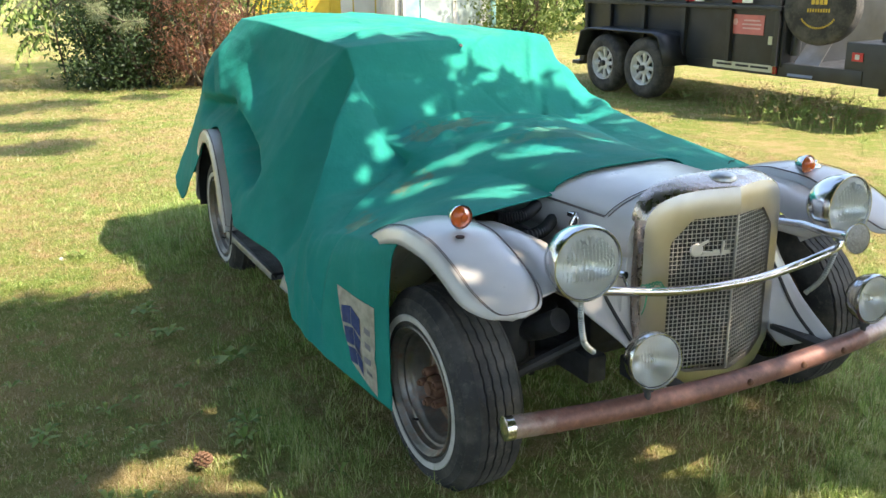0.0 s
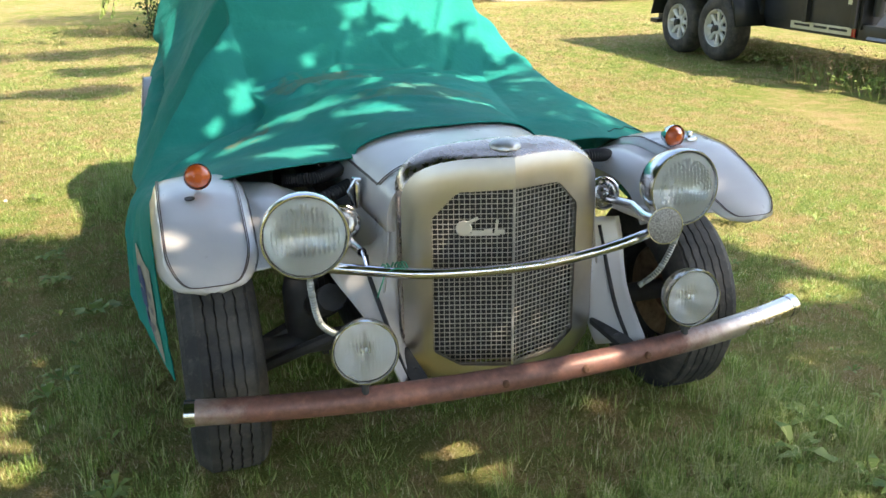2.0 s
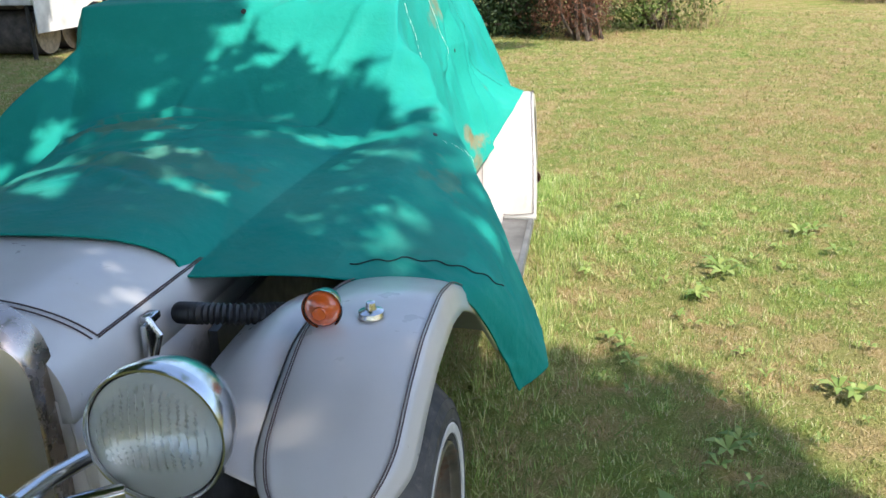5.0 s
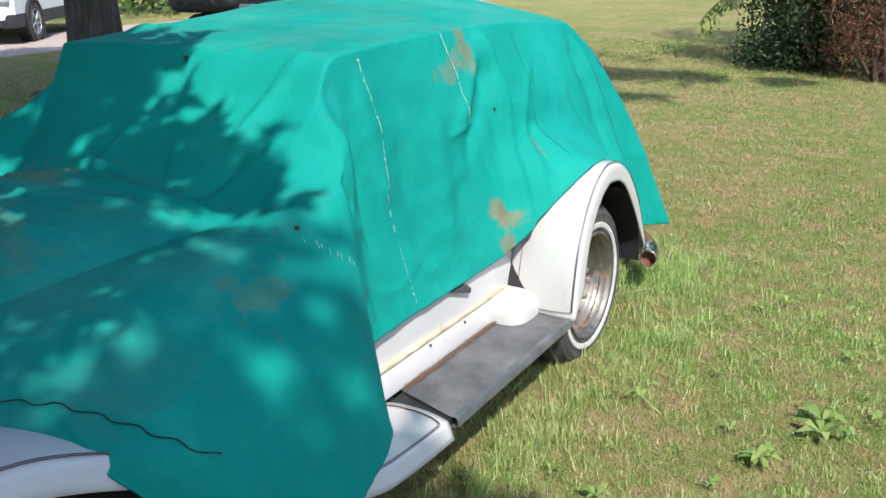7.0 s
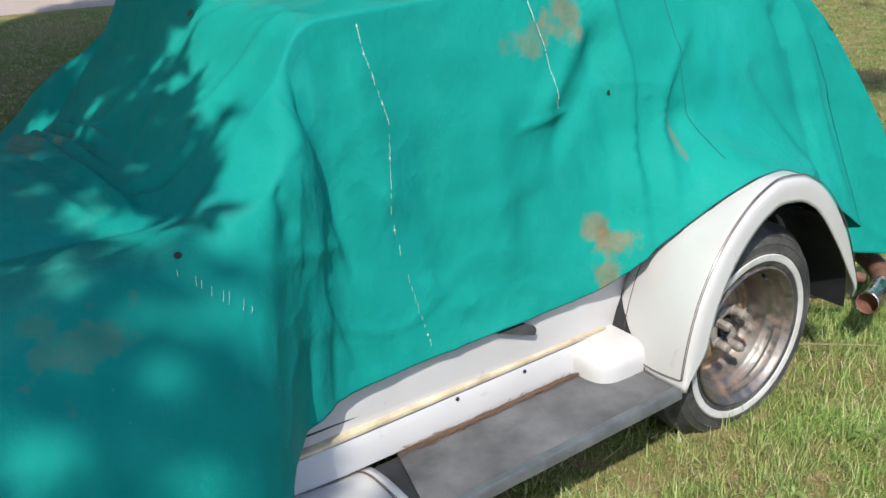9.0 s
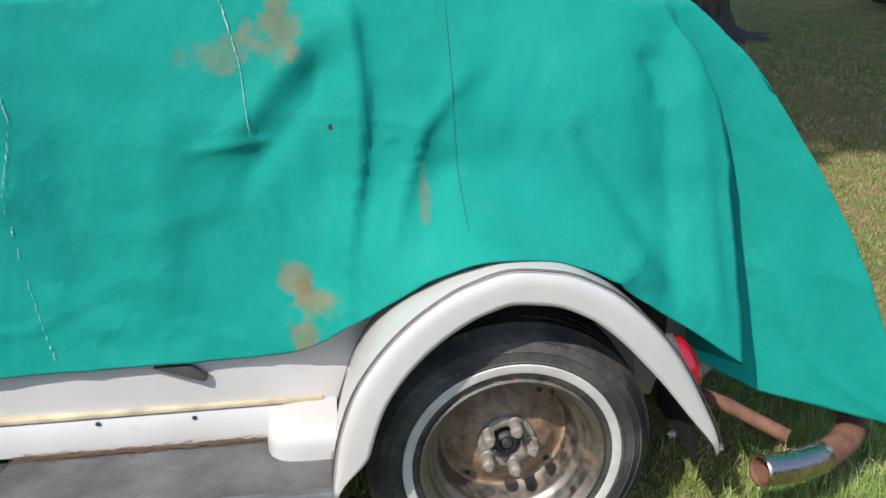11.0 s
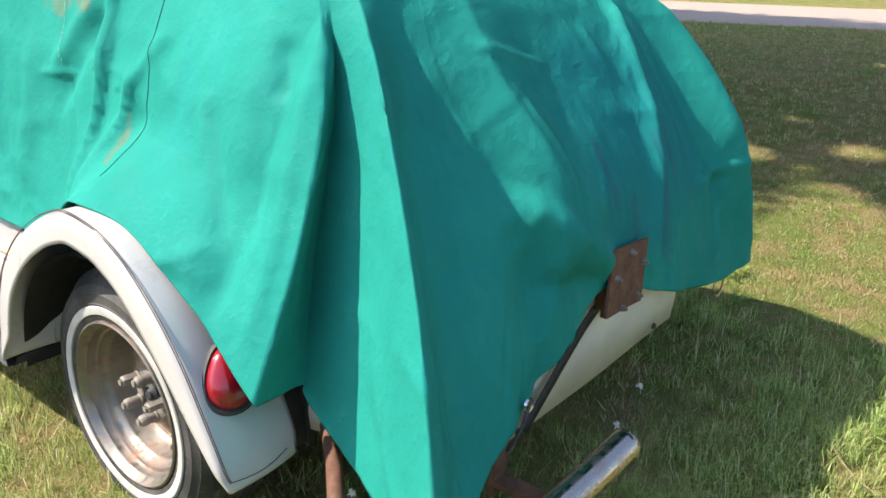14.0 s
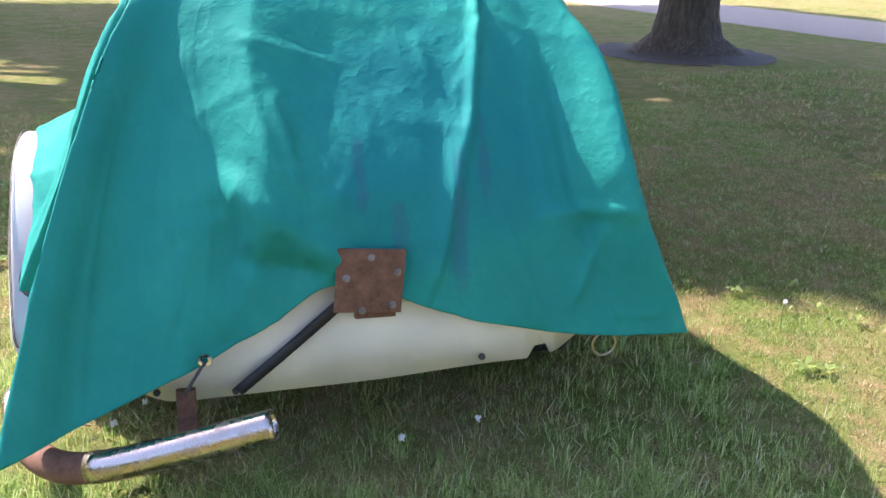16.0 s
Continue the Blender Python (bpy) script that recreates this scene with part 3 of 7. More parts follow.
FOLDS_TOP = [((-.42, 1.00, .92), (-.02, 1.05, .97), .022, .012), ((-.40, 1.05, .93), (.10, 1.10, .98), .022, .012),
             ((-.42, 1.10, .94), (.02, 1.15, 1.0), .020, .012), ((.02, 1.04, .98), (.42, 1.08, .94), .022, .014), ((-.38, .90, .93), (-.15, .98, .96), .018, .014),
             ((.05, .92, .97), (.40, 1.0, .93), .012, .018), ((-.25, .80, .95), (.15, .58, .96), .016, .025),
             ((-.10, .62, .96), (.25, .42, .95), .012, .022), ((-.30, .95, .93), (.05, .86, .97), .014, .016),
             ((-.40, 1.58, 1.25), (-.05, 1.66, 1.27), .024, .022), ((-.36, 1.70, 1.26), (-.10, 1.74, 1.27), .016, .02),
             ((.35, 1.25, 1.0), (.46, 1.42, 1.17), .018, .02), ((.30, 1.1, 1.0), (.44, 1.30, 1.1), -.014, .02),
             ((-.2, 1.9, 1.25), (.3, 2.0, 1.25), -.010, .05), ((-.3, 2.4, 1.25), (.35, 2.3, 1.25), .010, .03)]


def strays(box, axes, count, slant):
    """Small random creases over a stretch of cloth."""
    out = []
    for _ in range(count):
        a = [R.uniform(*box[i]) for i in range(3)]
        ang = R.gauss(slant, 0.6)
        L = R.uniform(.06, .26)
        b = list(a)
        b[axes[0]] += L * math.cos(ang)
        b[axes[1]] += L * math.sin(ang)
        h = R.choice((1, 1, -1)) * R.uniform(.0025, .0075)
        w = R.uniform(.006, .016)
        out.append((a, b, h, w, w * R.uniform(.5, 2.2)))
    return out


FOLDS_NEAR += strays(((.62, .62), (1.2, 3.05), (.5, 1.15)), (1, 2), 34, -1.5) + strays(((.62, .62), (.2, 1.2), (.45, .85)), (1, 2), 12, -1.3)
FOLDS_FAR += strays(((-.62, -.62), (.25, 2.95), (.35, 1.1)), (1, 2), 20, -1.8)
FOLDS_TAIL += strays(((-.8, .55), (3.2, 3.2), (.35, 1.15)), (0, 2), 34, -1.5)
FOLDS_TOP += strays(((-.42, .42), (.55, 1.2), (1, 1)), (0, 1), 46, .15) + strays(((-.42, .42), (1.2, 2.9), (1, 1)), (0, 1), 34, .3)
PER = 36
# sharp folds: straight runs of cloth lead up to these stations on both sides
SHARP = (4, 5, 9.5, 12.6, 13, 15, 16, 17, 21)


def run_of(line, a):
    xs, ys = [], []
    for i, q in enumerate(STATIONS):
        v = line[i][a]
        if q in SHARP:
            for s, j in ((-1, i - 1), (1, i + 1)):
                f = 0.14
                if s > 0:
                    xs.append(q)
                    ys.append(v)
                xs.append(q + f * (STATIONS[j] - q))
                ys.append(v + f * (line[j][a] - v))
        else:
            xs.append(q)
            ys.append(v)
    return pchip(xs, ys)


CU = [[run_of(line, a) for a in range(3)] for line in (SHOULDER, UPPER, LOWER, HEM)]


def lines_at(tau):
    return [Vector((c[0](tau), c[1](tau), c[2](tau))) for c in CU]


def across(q, w):
    """Rounded passage through the four lines at one tau; w from the shoulder (0) to the hem (1)."""
    s = w * 3
    i = min(2, int(s))
    t = s - i
    p0, p1, p2, p3 = q[max(0, i - 1)], q[i], q[i + 1], q[min(3, i + 2)]
    cr = 0.5 * ((2 * p1) + (p2 - p0) * t + (2 * p0 - 5 * p1 + 4 * p2 - p3) * t * t + (3 * p1 - p0 - 3 * p2 + p3) * t ** 3)
    return p1.lerp(p2, t).lerp(cr, 0.75)


def sheet(tau, w):
    return across(lines_at(tau), w)


def crease(P, folds, axes):
    """Height of the folds at the points P, measured in the plane of the two axes."""
    P = np.asarray(P, float)
    u, v = P[:, axes[0]], P[:, axes[1]]
    d = np.zeros(len(P))
    for fold in folds:
        a, b, h, wd = fold[:4]
        w2 = fold[4] if len(fold) > 4 else wd
        a = (a[axes[0]], a[axes[1]])
        ex, ey = b[axes[0]] - a[0], b[axes[1]] - a[1]
        L2 = ex * ex + ey * ey
        t = ((u - a[0]) * ex + (v - a[1]) * ey) / L2
        s = (ex * (v - a[1]) - ey * (u - a[0])) / math.sqrt(L2)
        q = np.where(s > 0, s / wd, s / w2)
        k = np.clip((t + .15) / .3, 0, 1)
        e = np.clip((1.15 - t) / .35, 0, 1)
        d += h * (np.exp(-1.3 * np.abs(q)) if len(fold) > 5 else np.exp(-q * q)) * k * k * (3 - 2 * k) * e * e * (3 - 2 * e)
    return d


def flank_creases(P, tau):
    """Creases of the flank at points P with their tau."""
    P, tau = np.asarray(P, float), np.asarray(tau, float)
    d = np.zeros(len(P))
    m = tau > 16.8
    if m.any():
        d[m] = crease(P[m], FOLDS_NEAR, (1, 2))
    m = tau < 8.6
    if m.any():
        d[m] = crease(P[m], FOLDS_FAR, (1, 2))
    m = (tau >= 8.6) & (tau < 15.2)
    if m.any():
        d[m] = crease(P[m], FOLDS_TAIL, (0, 2)) * np.clip((tau[m] - 8.6) / .5, 0, 1) * np.clip((15.2 - tau[m]) / .8, 0, 1)
    return d


def hood_section(y):
    f = (y + 0.19) / 1.4
    return 0.300 + 0.09 * f, 0.900, 0.72 + 0.02 * f


def hood_height(x, y):
    """The hood's height under the cloth."""
    hw, zt, zs = hood_section(y)
    q = abs(x - 0.04) / hw
    if q >= 1 or y > 1.05:
        return 0.0
    a = math.asin(q ** (1 / 0.72))
    return zs + (zt - zs) * math.cos(a) ** 0.72


def wrinkle(p, tau, w):
    """How far the cloth stands off its rest, in metres: hanging folds, creases and hollows."""
    hang = smoothstep(0.1, 0.9, w)
    d = (0.005 if tau > 17 else 0.010 if tau > 8.6 else 0.006) * hang * noise.noise((tau * 2.1, w * 0.7, 1.7))
    d += (0.002 if tau > 17 else 0.004 if tau > 8.6 else 0.002) * hang * (1 - abs(noise.noise((tau * 4.3 + 0.8 * w, w * 0.9, 6.1))) * 2.2)
    d += 0.004 * noise.noise(Vector(p) * 3.1)
    ridge = abs(noise.noise(Vector((p[0] * 2.6, p[1] * 2.6, p[2] * 3.6)) + Vector((4, 1, 8))))
    d += 0.004 * max(0.0, 0.10 - ridge) / 0.10 * (0.35 + 0.65 * hang)
    d += 0.0025 * noise.noise(Vector(p) * 13)
    if 16.9 < tau < 18.7:
        d *= 1 - 0.85 * smoothstep(.75, 1, w)
    return d * smoothstep(-0.6, 2.2, tau)


def top_point(k, u):
    """The upper side between the two shoulders; k runs from the front edge (0) to the rear (8)."""
    a = Vector([CU[0][i](k) for i in range(3)])
    b = Vector([CU[0][i](25 - k) for i in range(3)])
    p = a.lerp(b, u)
    e = 1 - (2 * u - 1) ** 2
    y = p.y
    crown = 0.072 * (1 - smoothstep(0.9, 1.3, y)) + 0.024 * smoothstep(1.3, 1.6, y) + 0.026 * smoothstep(2.0, 2.6, y)
    p.z += crown * e
    p.y -= 0.06 * e * max(0.0, 1 - k)
    free = smoothstep(0.45, 0.9, y)
    p.z += (0.012 * noise.noise(Vector((p.x * 2.2, p.y * 3.2, 2.0))) + 0.005 * noise.noise(Vector((p.x * 7, p.y * 11, 5.0)))) * (0.3 + 0.7 * free) * min(1, e * 4)
    return p


def build_tarp():
    M, N = 100, 110
    T = 25 * PER + 1
    g = Geo()
    taus = [i / PER for i in range(T)]
    rows = []
    for tau in taus:
        q = lines_at(tau)
        rows.append([across(q, j / M) for j in range(M + 1)])
    folds = flank_creases([p for r in rows for p in r], [tau for tau in taus for _ in range(M + 1)]).reshape(T, M + 1)
    # stand the folds off along the sheet's own normal
    out = []
    for i in range(T):
        r = []
        for j in range(M + 1):
            p = rows[i][j]
            if j == 0:
                r.append(p)
                continue
            du = rows[min(T - 1, i + 1)][j] - rows[max(0, i - 1)][j]
            dv = rows[i][min(M, j + 1)] - rows[i][j - 1]
            n = du.cross(dv)
            n = n.normalized() if n.length > 1e-9 else Vector((0, 0, 1))
            r.append(p + n * (wrinkle(p, taus[i], j / M) + folds[i, j]) * smoothstep(0, 0.12, j / M))
        out.append(r)
    g.grid(out)
    side = 8 * PER
    top = []
    for i in range(side + 1):
        k = i / PER
        top.append([top_point(k, u / N) if 0 < u < N else (out[i][0] if u == 0 else out[T - 1 - i][0]) for u in range(N + 1)])
    lift = crease([p for r in top for p in r], FOLDS_TOP, (0, 1)).reshape(side + 1, N + 1)
    for i in range(side + 1):
        for u in range(1, N):
            p = top[i][u]
            e = min(1, 8 * u / N, 8 * (N - u) / N)
            top[i][u] = Vector((p.x, p.y, max(p.z + lift[i, u] * e, hood_height(p.x, p.y) + 0.010)))
    g.grid(top)
    # the rear edge of the upper side meets the rear flank
    rear = [out[i][0] for i in range(9 * PER, 17 * PER + 1)]
    last = top[-1]
    mid = []
    n = len(rear)
    for i in range(n):
        f = i / (n - 1) * N
        a = int(min(N - 1, f))
        mid.append(last[a].lerp(last[a + 1], f - a))
    g.grid([mid, [m.lerp(r, 0.5) + Vector((0, 0, 0.004)) for m, r in zip(mid, rear)], rear])
    ob = part("car_cover", g, TARP, angle=180)
    bm = bmesh.new()
    bm.from_mesh(ob.data)
    bmesh.ops.remove_doubles(bm, verts=bm.verts[:], dist=0.0015)
    for _ in range(2):
        bmesh.ops.smooth_vert(bm, verts=[v for v in bm.verts if not v.is_boundary], factor=0.25, use_axis_x=True, use_axis_y=True, use_axis_z=True)
    bmesh.ops.recalc_face_normals(bm, faces=bm.faces[:])
    bm.to_mesh(ob.data)
    bm.free()
    ob.data.shade_smooth()
    s = ob.modifiers.new("cloth", 'SOLIDIFY')
    s.thickness = 0.004
    s.offset = 0
    return tagged(ob, "faded green canvas tarpaulin, stained and creased, draped over the car", "car cover")


cover = build_tarp()


def on_sheet(tau, w, lift=0.004):
    p = sheet(tau, w)
    du = sheet(min(25, tau + 0.05), w) - sheet(max(0, tau - 0.05), w)
    dv = sheet(tau, min(1, w + 0.02)) - sheet(tau, max(0, w - 0.02))
    n = du.cross(dv).normalized()
    return p + n * (wrinkle(p, tau, w) + flank_creases([p], [tau])[0] + lift), n, du.normalized(), dv.normalized()


def stitches(keys, count):
    """A row of white hand stitches through the cloth."""
    g = Geo()
    for i in range(count):
        s = i / (count - 1) * (len(keys) - 1)
        a = min(len(keys) - 2, int(s))
        f = s - a
        tau = keys[a][0] * (1 - f) + keys[a + 1][0] * f
        w = keys[a][1] * (1 - f) + keys[a + 1][1] * f
        p, n, du, dv = on_sheet(tau, w, 0.006)
        L = 0.004 + 0.008 * R.random()
        if R.random() < 0.4:
            continue
        g.tube([p - dv * L, p + n * 0.0015, p + dv * L], 0.0003 + 0.0002 * R.random(), 5)
        if i % 11 == 3:
            g.box(p, (0.002, 0.003, 0.004), 0.0005)
    tagged(part("stitching", g, THREAD, cover), "white hand-sewn stitches", kind="stuff")


# ---- the car ----
car = thing("vintage_car", "old white roadster with long fenders and whitewall tyres on grass", "car")


def build_wheel(name, x, y, z, side, rusty_hub=False):
    """side: +1 faces +x; the outer side of the tyre lies at x."""
    w = new(name)
    w.parent = car
    m = Matrix.Translation((x, y, z)) @ Matrix.Rotation(radians(90 * side), 4, 'Y')
    R0 = 0.326
    # in wheel space z points out of the car; the outer side is z = 0
    g = Geo()
    side_wall = [(0.206, -0.010), (0.210, 0.002), (0.218, 0.006), (0.247, 0.0085), (0.250, 0.011), (0.253, 0.0085), (0.272, 0.007), (0.2745, 0.0085), (0.277, 0.006), (0.292, -0.002), (0.2945, -0.001), (0.297, -0.006), (0.309, -0.018)]
    seg = 168
    rows = []
    for i in range(seg):
        a = 2 * math.pi * i / seg
        zz = 0.0013 * (1 if i % 4 < 2 else -1)
        lug = 0.0035 if i % 4 in (0, 2) else 0.0
        prof = side_wall + [(R0 - .013 - lug, -0.024), (R0 - .007 - lug, -0.030)]
        for k in range(5):
            e = -0.034 - k * 0.0275
            prof += [(R0 - .001 * abs(k - 2), e + (zz if k else 0)), (R0 - .001 * abs(k - 2), e - 0.0225 + zz), (R0 - .011, e - 0.0230 + zz), (R0 - .011, e - 0.0270 + zz)]
        prof += [(R0 - .008, -0.176), (0.306, -0.188), (0.28, -0.202), (0.24, -0.206), (0.206, -0.195)]
        rows.append([m @ Vector((r * math.cos(a), r * math.sin(a), h)) for r, h in prof])
    g.grid(rows, close_u=True)
    part("tyre", g, RUBBER, w, angle=35)
    g = Geo()
    g.lathe([(0.2235, 0.005), (0.225, 0.0092), (0.230, 0.0108), (0.2435, 0.0112), (0.2465, 0.0075)], m, 72)
    part("whitewall", g, WHITEWALL, w, "dirty white band on the tyre")
    g = Geo()
    g.lathe([(0.209, -0.004), (0.208, 0.006), (0.203, 0.0085), (0.198, 0.004), (0.194, -0.006), (0.188, -0.011), (0.1865, -0.022), (0.183, -0.030), (0.176, -0.033), (0.174, -0.040), (0.170, -0.048), (0.164, -0.052), (0.161, -0.060), (0.158, -0.095), (0.148, -0.112)], m, 64)
    part("rim", g, RIM, w, "dull chrome wheel rim")
    g = Geo()
    g.lathe([(0.150, -0.110), (0.142, -0.116), (0.126, -0.112), (0.110, -0.098), (0.096, -0.088), (0.080, -0.083), (0.066, -0.080)], m, 56)
    part("wheel_disc", g, HUBRUST, w, "rusty pressed steel wheel centre")
    g = Geo()
    g.lathe([(0.068, -0.081), (0.066, -0.070), (0.060, -0.066), (0.046, -0.066), (0.041, -0.070), (0.039, -0.092)], m, 40)
    part("hub_flange", g, RUST if rusty_hub else NUTS, w, "rusty hub flange" if rusty_hub else "dull steel hub flange")
    g = Geo()
    if rusty_hub:
        g.lathe([(0.040, -0.072), (0.038, -0.048), (0.034, -0.040), (0.024, -0.037), (0.022, -0.026), (0.0001, -0.024)], m, 28)
    else:
        g.lathe([(0.040, -0.088), (0.029, -0.092), (0.026, -0.070), (0.019, -0.064), (0.016, -0.072), (0.011, -0.060), (0.0001, -0.058)], m, 24)
    part("hub", g, RUST if rusty_hub else DARKMETAL, w, "rusty grease cap" if rusty_hub else "greasy open hub bore")
    for k in range(5):
        a = 2 * math.pi * k / 5 + 0.3
        g = Geo()
        c = m @ Matrix.Translation((0.055 * math.cos(a), 0.055 * math.sin(a), -0.068)) @ Matrix.Rotation(.08, 4, 'X')
        g.lathe([(0.0165, 0.0), (0.0165, 0.005), (0.0135, 0.008), (0.0135, 0.026), (0.0145, 0.027), (0.0145, 0.040), (0.0115, 0.044), (0.0085, 0.045), (0.0085, 0.050), (0.0001, 0.051)], c, 6 if k % 2 else 12)
        part("lug_nut", g, RUST if rusty_hub else NUTS, w, "long dull steel wheel nut")
    for k in range(4):
        a = 2 * math.pi * k / 4 + 0.9
        g = Geo()
        g.disc(m @ Vector((0.134 * math.cos(a), 0.134 * math.sin(a), -0.1125)), m.to_3x3() @ Vector((0, 0, 1)), 0.008, 12)
        part("vent_hole", g, BLACK, w)
    g = Geo()
    a = 2.6
    c = m @ Vector((0.178 * math.cos(a), 0.178 * math.sin(a), -0.034))
    g.tube([c, c + m.to_3x3() @ Vector((-.012 * math.cos(a), -.012 * math.sin(a), .022))], 0.004, 7)
    part("valve_stem", g, BLACK, w, "black rubber valve stem")
    return w


build_wheel("front_wheel", -0.795, 0.12, 0.285, -1, True)
build_wheel("front_wheel", 0.862, 0.12, 0.285, 1, True)
build_wheel("rear_wheel", 0.81, 2.568, 0.262, 1)
build_wheel("rear_wheel", -0.80, 2.568, 0.262, -1)

# frame rails, axles, engine and under-body: dark and hardly seen
g = Geo()
for s in (-1, 1):
    g.box((0.03 + s * 0.30, 1.53, 0.32), (0.07, 3.24, 0.09), 0.01)
g.tube([(-0.72, 0.12, 0.29), (0.78, 0.12, 0.29)], 0.035, 10)
g.tube([(-0.70, 2.56, 0.29), (0.70, 2.56, 0.29)], 0.045, 10)
g.box((0.03, -0.14, 0.33), (0.46, 0.06, 0.07), 0.01)
part("chassis", g, DARKMETAL, car)
g = Geo()
g.box((0.03, 0.38, 0.48), (0.42, 0.62, 0.34), 0.04)
g.box((0.03, 0.30, 0.70), (0.26, 0.40, 0.12), 0.03)
for s in (-1, 1):
    g.tube(spline([(0.03 + s * .24, .25, .42), (.03 + s * .36, .22, .36), (.03 + s * .50, .16, .33), (.03 + s * .62, .13, .29)], 14), 0.026, 8)
    g.tube([(0.03 + s * .30, -0.02, .40), (0.03 + s * .62, .10, .24)], 0.018, 8)
    g.tube(spline([(0.03 + s * .42, -.05, .50), (.03 + s * .44, .1, .42), (.03 + s * .40, .3, .40)], 8), 0.04, 10)
    g.lathe([(0.05, 0), (0.06, .02), (.06, .16), (.05, .2)], Matrix.Translation((0.03 + s * 0.47, 0.15, 0.30)), 16)
part("engine", g, DARKMETAL, car, "dark greasy engine and suspension")
# inner wells
for s in (-1, 1):
    g = Geo()
    g.box((0.03 + s * 0.42, 0.55, 0.50), (0.02, 0.9, 0.50), 0.004)
    part("inner_wing", g, BLACK, car)
# black ribbed air hoses on both sides of the hood
for s, pts in ((-1, [(-.28, .16, .755), (-.36, .10, .745), (-.44, .10, .735), (-.56, .20, .72)]), (-1, [(-.29, .24, .785), (-.38, .18, .78), (-.46, .22, .77)]),
               (1, [(.38, .12, .775), (.45, .09, .79), (.54, .13, .775), (.60, .24, .735)])):
    g = Geo()
    ln = spline(pts, 60)
    g.tube(ln, lambda q: 0.019 + 0.0025 * (1 if int(q * 59) % 2 else -1), 12)
    part("air_hose", g, BLACK, car, "black ribbed hose")

# hood: a rounded ridge from the radiator back under the cover
def hood_point(u, y):
    """u from -1 to 1 over the ridge."""
    hw, zt, zs = hood_section(y)
    a = u * math.pi / 2
    x = hw * math.copysign(abs(math.sin(a)) ** 0.72, u)
    z = zs + (zt - zs) * abs(math.cos(a)) ** 0.72
    return Vector((0.04 + x, y, z))


g = Geo()
edge = [hood_point(-1 + 2 * j / 36, -0.19) for j in range(37)]
rows = [[Vector((0.04 + (p.x - 0.04) * 0.88, -0.185, 0.70 + (p.z - 0.70) * 0.85)) for p in edge]]
rows += [[hood_point(-1 + 2 * j / 36, -0.19 + 1.25 * i / 20) for j in range(37)] for i in range(21)]
g.grid(rows)
part("hood", g, PAINT, car, "white hood with dark pinstripes", thick=0.006, angle=60)
for s in (-1, 1):
    g = Geo()
    rows = []
    for i in range(15):
        y = -0.19 + 1.2 * i / 14
        hw, zt, zs = hood_section(y)
        rows.append([(0.04 + s * (hw - 0.001), y, zs + 0.002), (0.04 + s * (hw + 0.004), y, 0.66), (0.04 + s * (hw + 0.02), y, 0.52)])
    g.grid(rows)
    part("hood_side", g, PAINT, car, thick=0.006)
    g = Geo()
    for off in (0.0, 0.014):
        ln = [hood_point(s * (0.735 + off), -0.07 + 1.0 * k / 10) + Vector((s * 0.001, 0, 0.003)) for k in range(11)]
        arc = [hood_point(s * 0.735 * (1 - k / 12), -0.115 - off + 0.045 * (1 - k / 12) ** 2) + Vector((0, 0, 0.003)) for k in range(13)]
        g.tube(ln, 0.0016, 5)
        g.tube(arc, 0.0016, 5)
    part("pinstripe", g, STRIPE, car)
    g = Geo()
    hw, zt, zs = hood_section(0.1)
    g.box((0.04 + s * (hw + 0.010), 0.02, 0.765), (0.012, 0.03, 0.07), 0.004)
    g.box((0.04 + s * (hw + 0.004), 0.045, 0.800), (0.024, 0.034, 0.014), 0.004)
    g.tube([(0.04 + s * (hw + .012), 0.02, 0.81), (0.04 + s * (hw + .035), 0.015, 0.78), (0.04 + s * (hw + .022), 0.012, 0.74)], 0.006, 8)
    part("hood_latch", g, CHROME, car, "dull metal hood catch")

# radiator shell, V-shaped in plan with an octagonal mouth
CX, RY, VY = 0.040, -0.245, 0.085     # centre, plane of the outer edges, depth of the V
HW = 0.273


def front_y(x):
    return RY - VY * (1 - min(1.0, abs(x - CX) / HW))


def shell_outline(n=14):
    pts = []
    for k in range(2 * n + 1):
        a = math.pi * (1 - k / (2 * n))
        x = HW * math.copysign(abs(math.cos(a)) ** 0.52, math.cos(a))
        pts.append((CX + x, 0.790 + 0.132 * math.sin(a) ** 0.62 - 0.010 * (x / HW) ** 2))
    pts += [(CX + HW, 0.60), (CX + HW, 0.42), (CX + HW - 0.01, 0.36), (CX + HW - 0.075, 0.305), (CX + 0.08, 0.29), (CX, 0.285), (CX - 0.08, 0.29), (CX - HW + 0.075, 0.305), (CX - HW + 0.01, 0.36), (CX - HW, 0.42), (CX - HW, 0.60)]
    return pts


MOUTH = [(-.203, .768), (-.140, .836), (0, .842), (.140, .836), (.203, .768), (.203, .395), (.135, .352), (0, .348), (-.135, .352), (-.203, .395)]


def mouth_at(angle):
    """Where a ray from the middle of the mouth leaves the octagon."""
    c = Vector((0, 0.595))
    d = Vector((math.cos(angle), math.sin(angle)))
    best = None
    for a, b in zip(MOUTH, MOUTH[1:] + MOUTH[:1]):
        a, b = Vector(a) - c, Vector(b) - c
        e = b - a
        den = d.x * e.y - d.y * e.x
        if abs(den) < 1e-9:
            continue
        t = (a.x * e.y - a.y * e.x) / den
        s = (a.x * d.y - a.y * d.x) / den
        if t > 0 and -1e-6 <= s <= 1 + 1e-6:
            best = t if best is None else min(best, t)
    return c + d * best


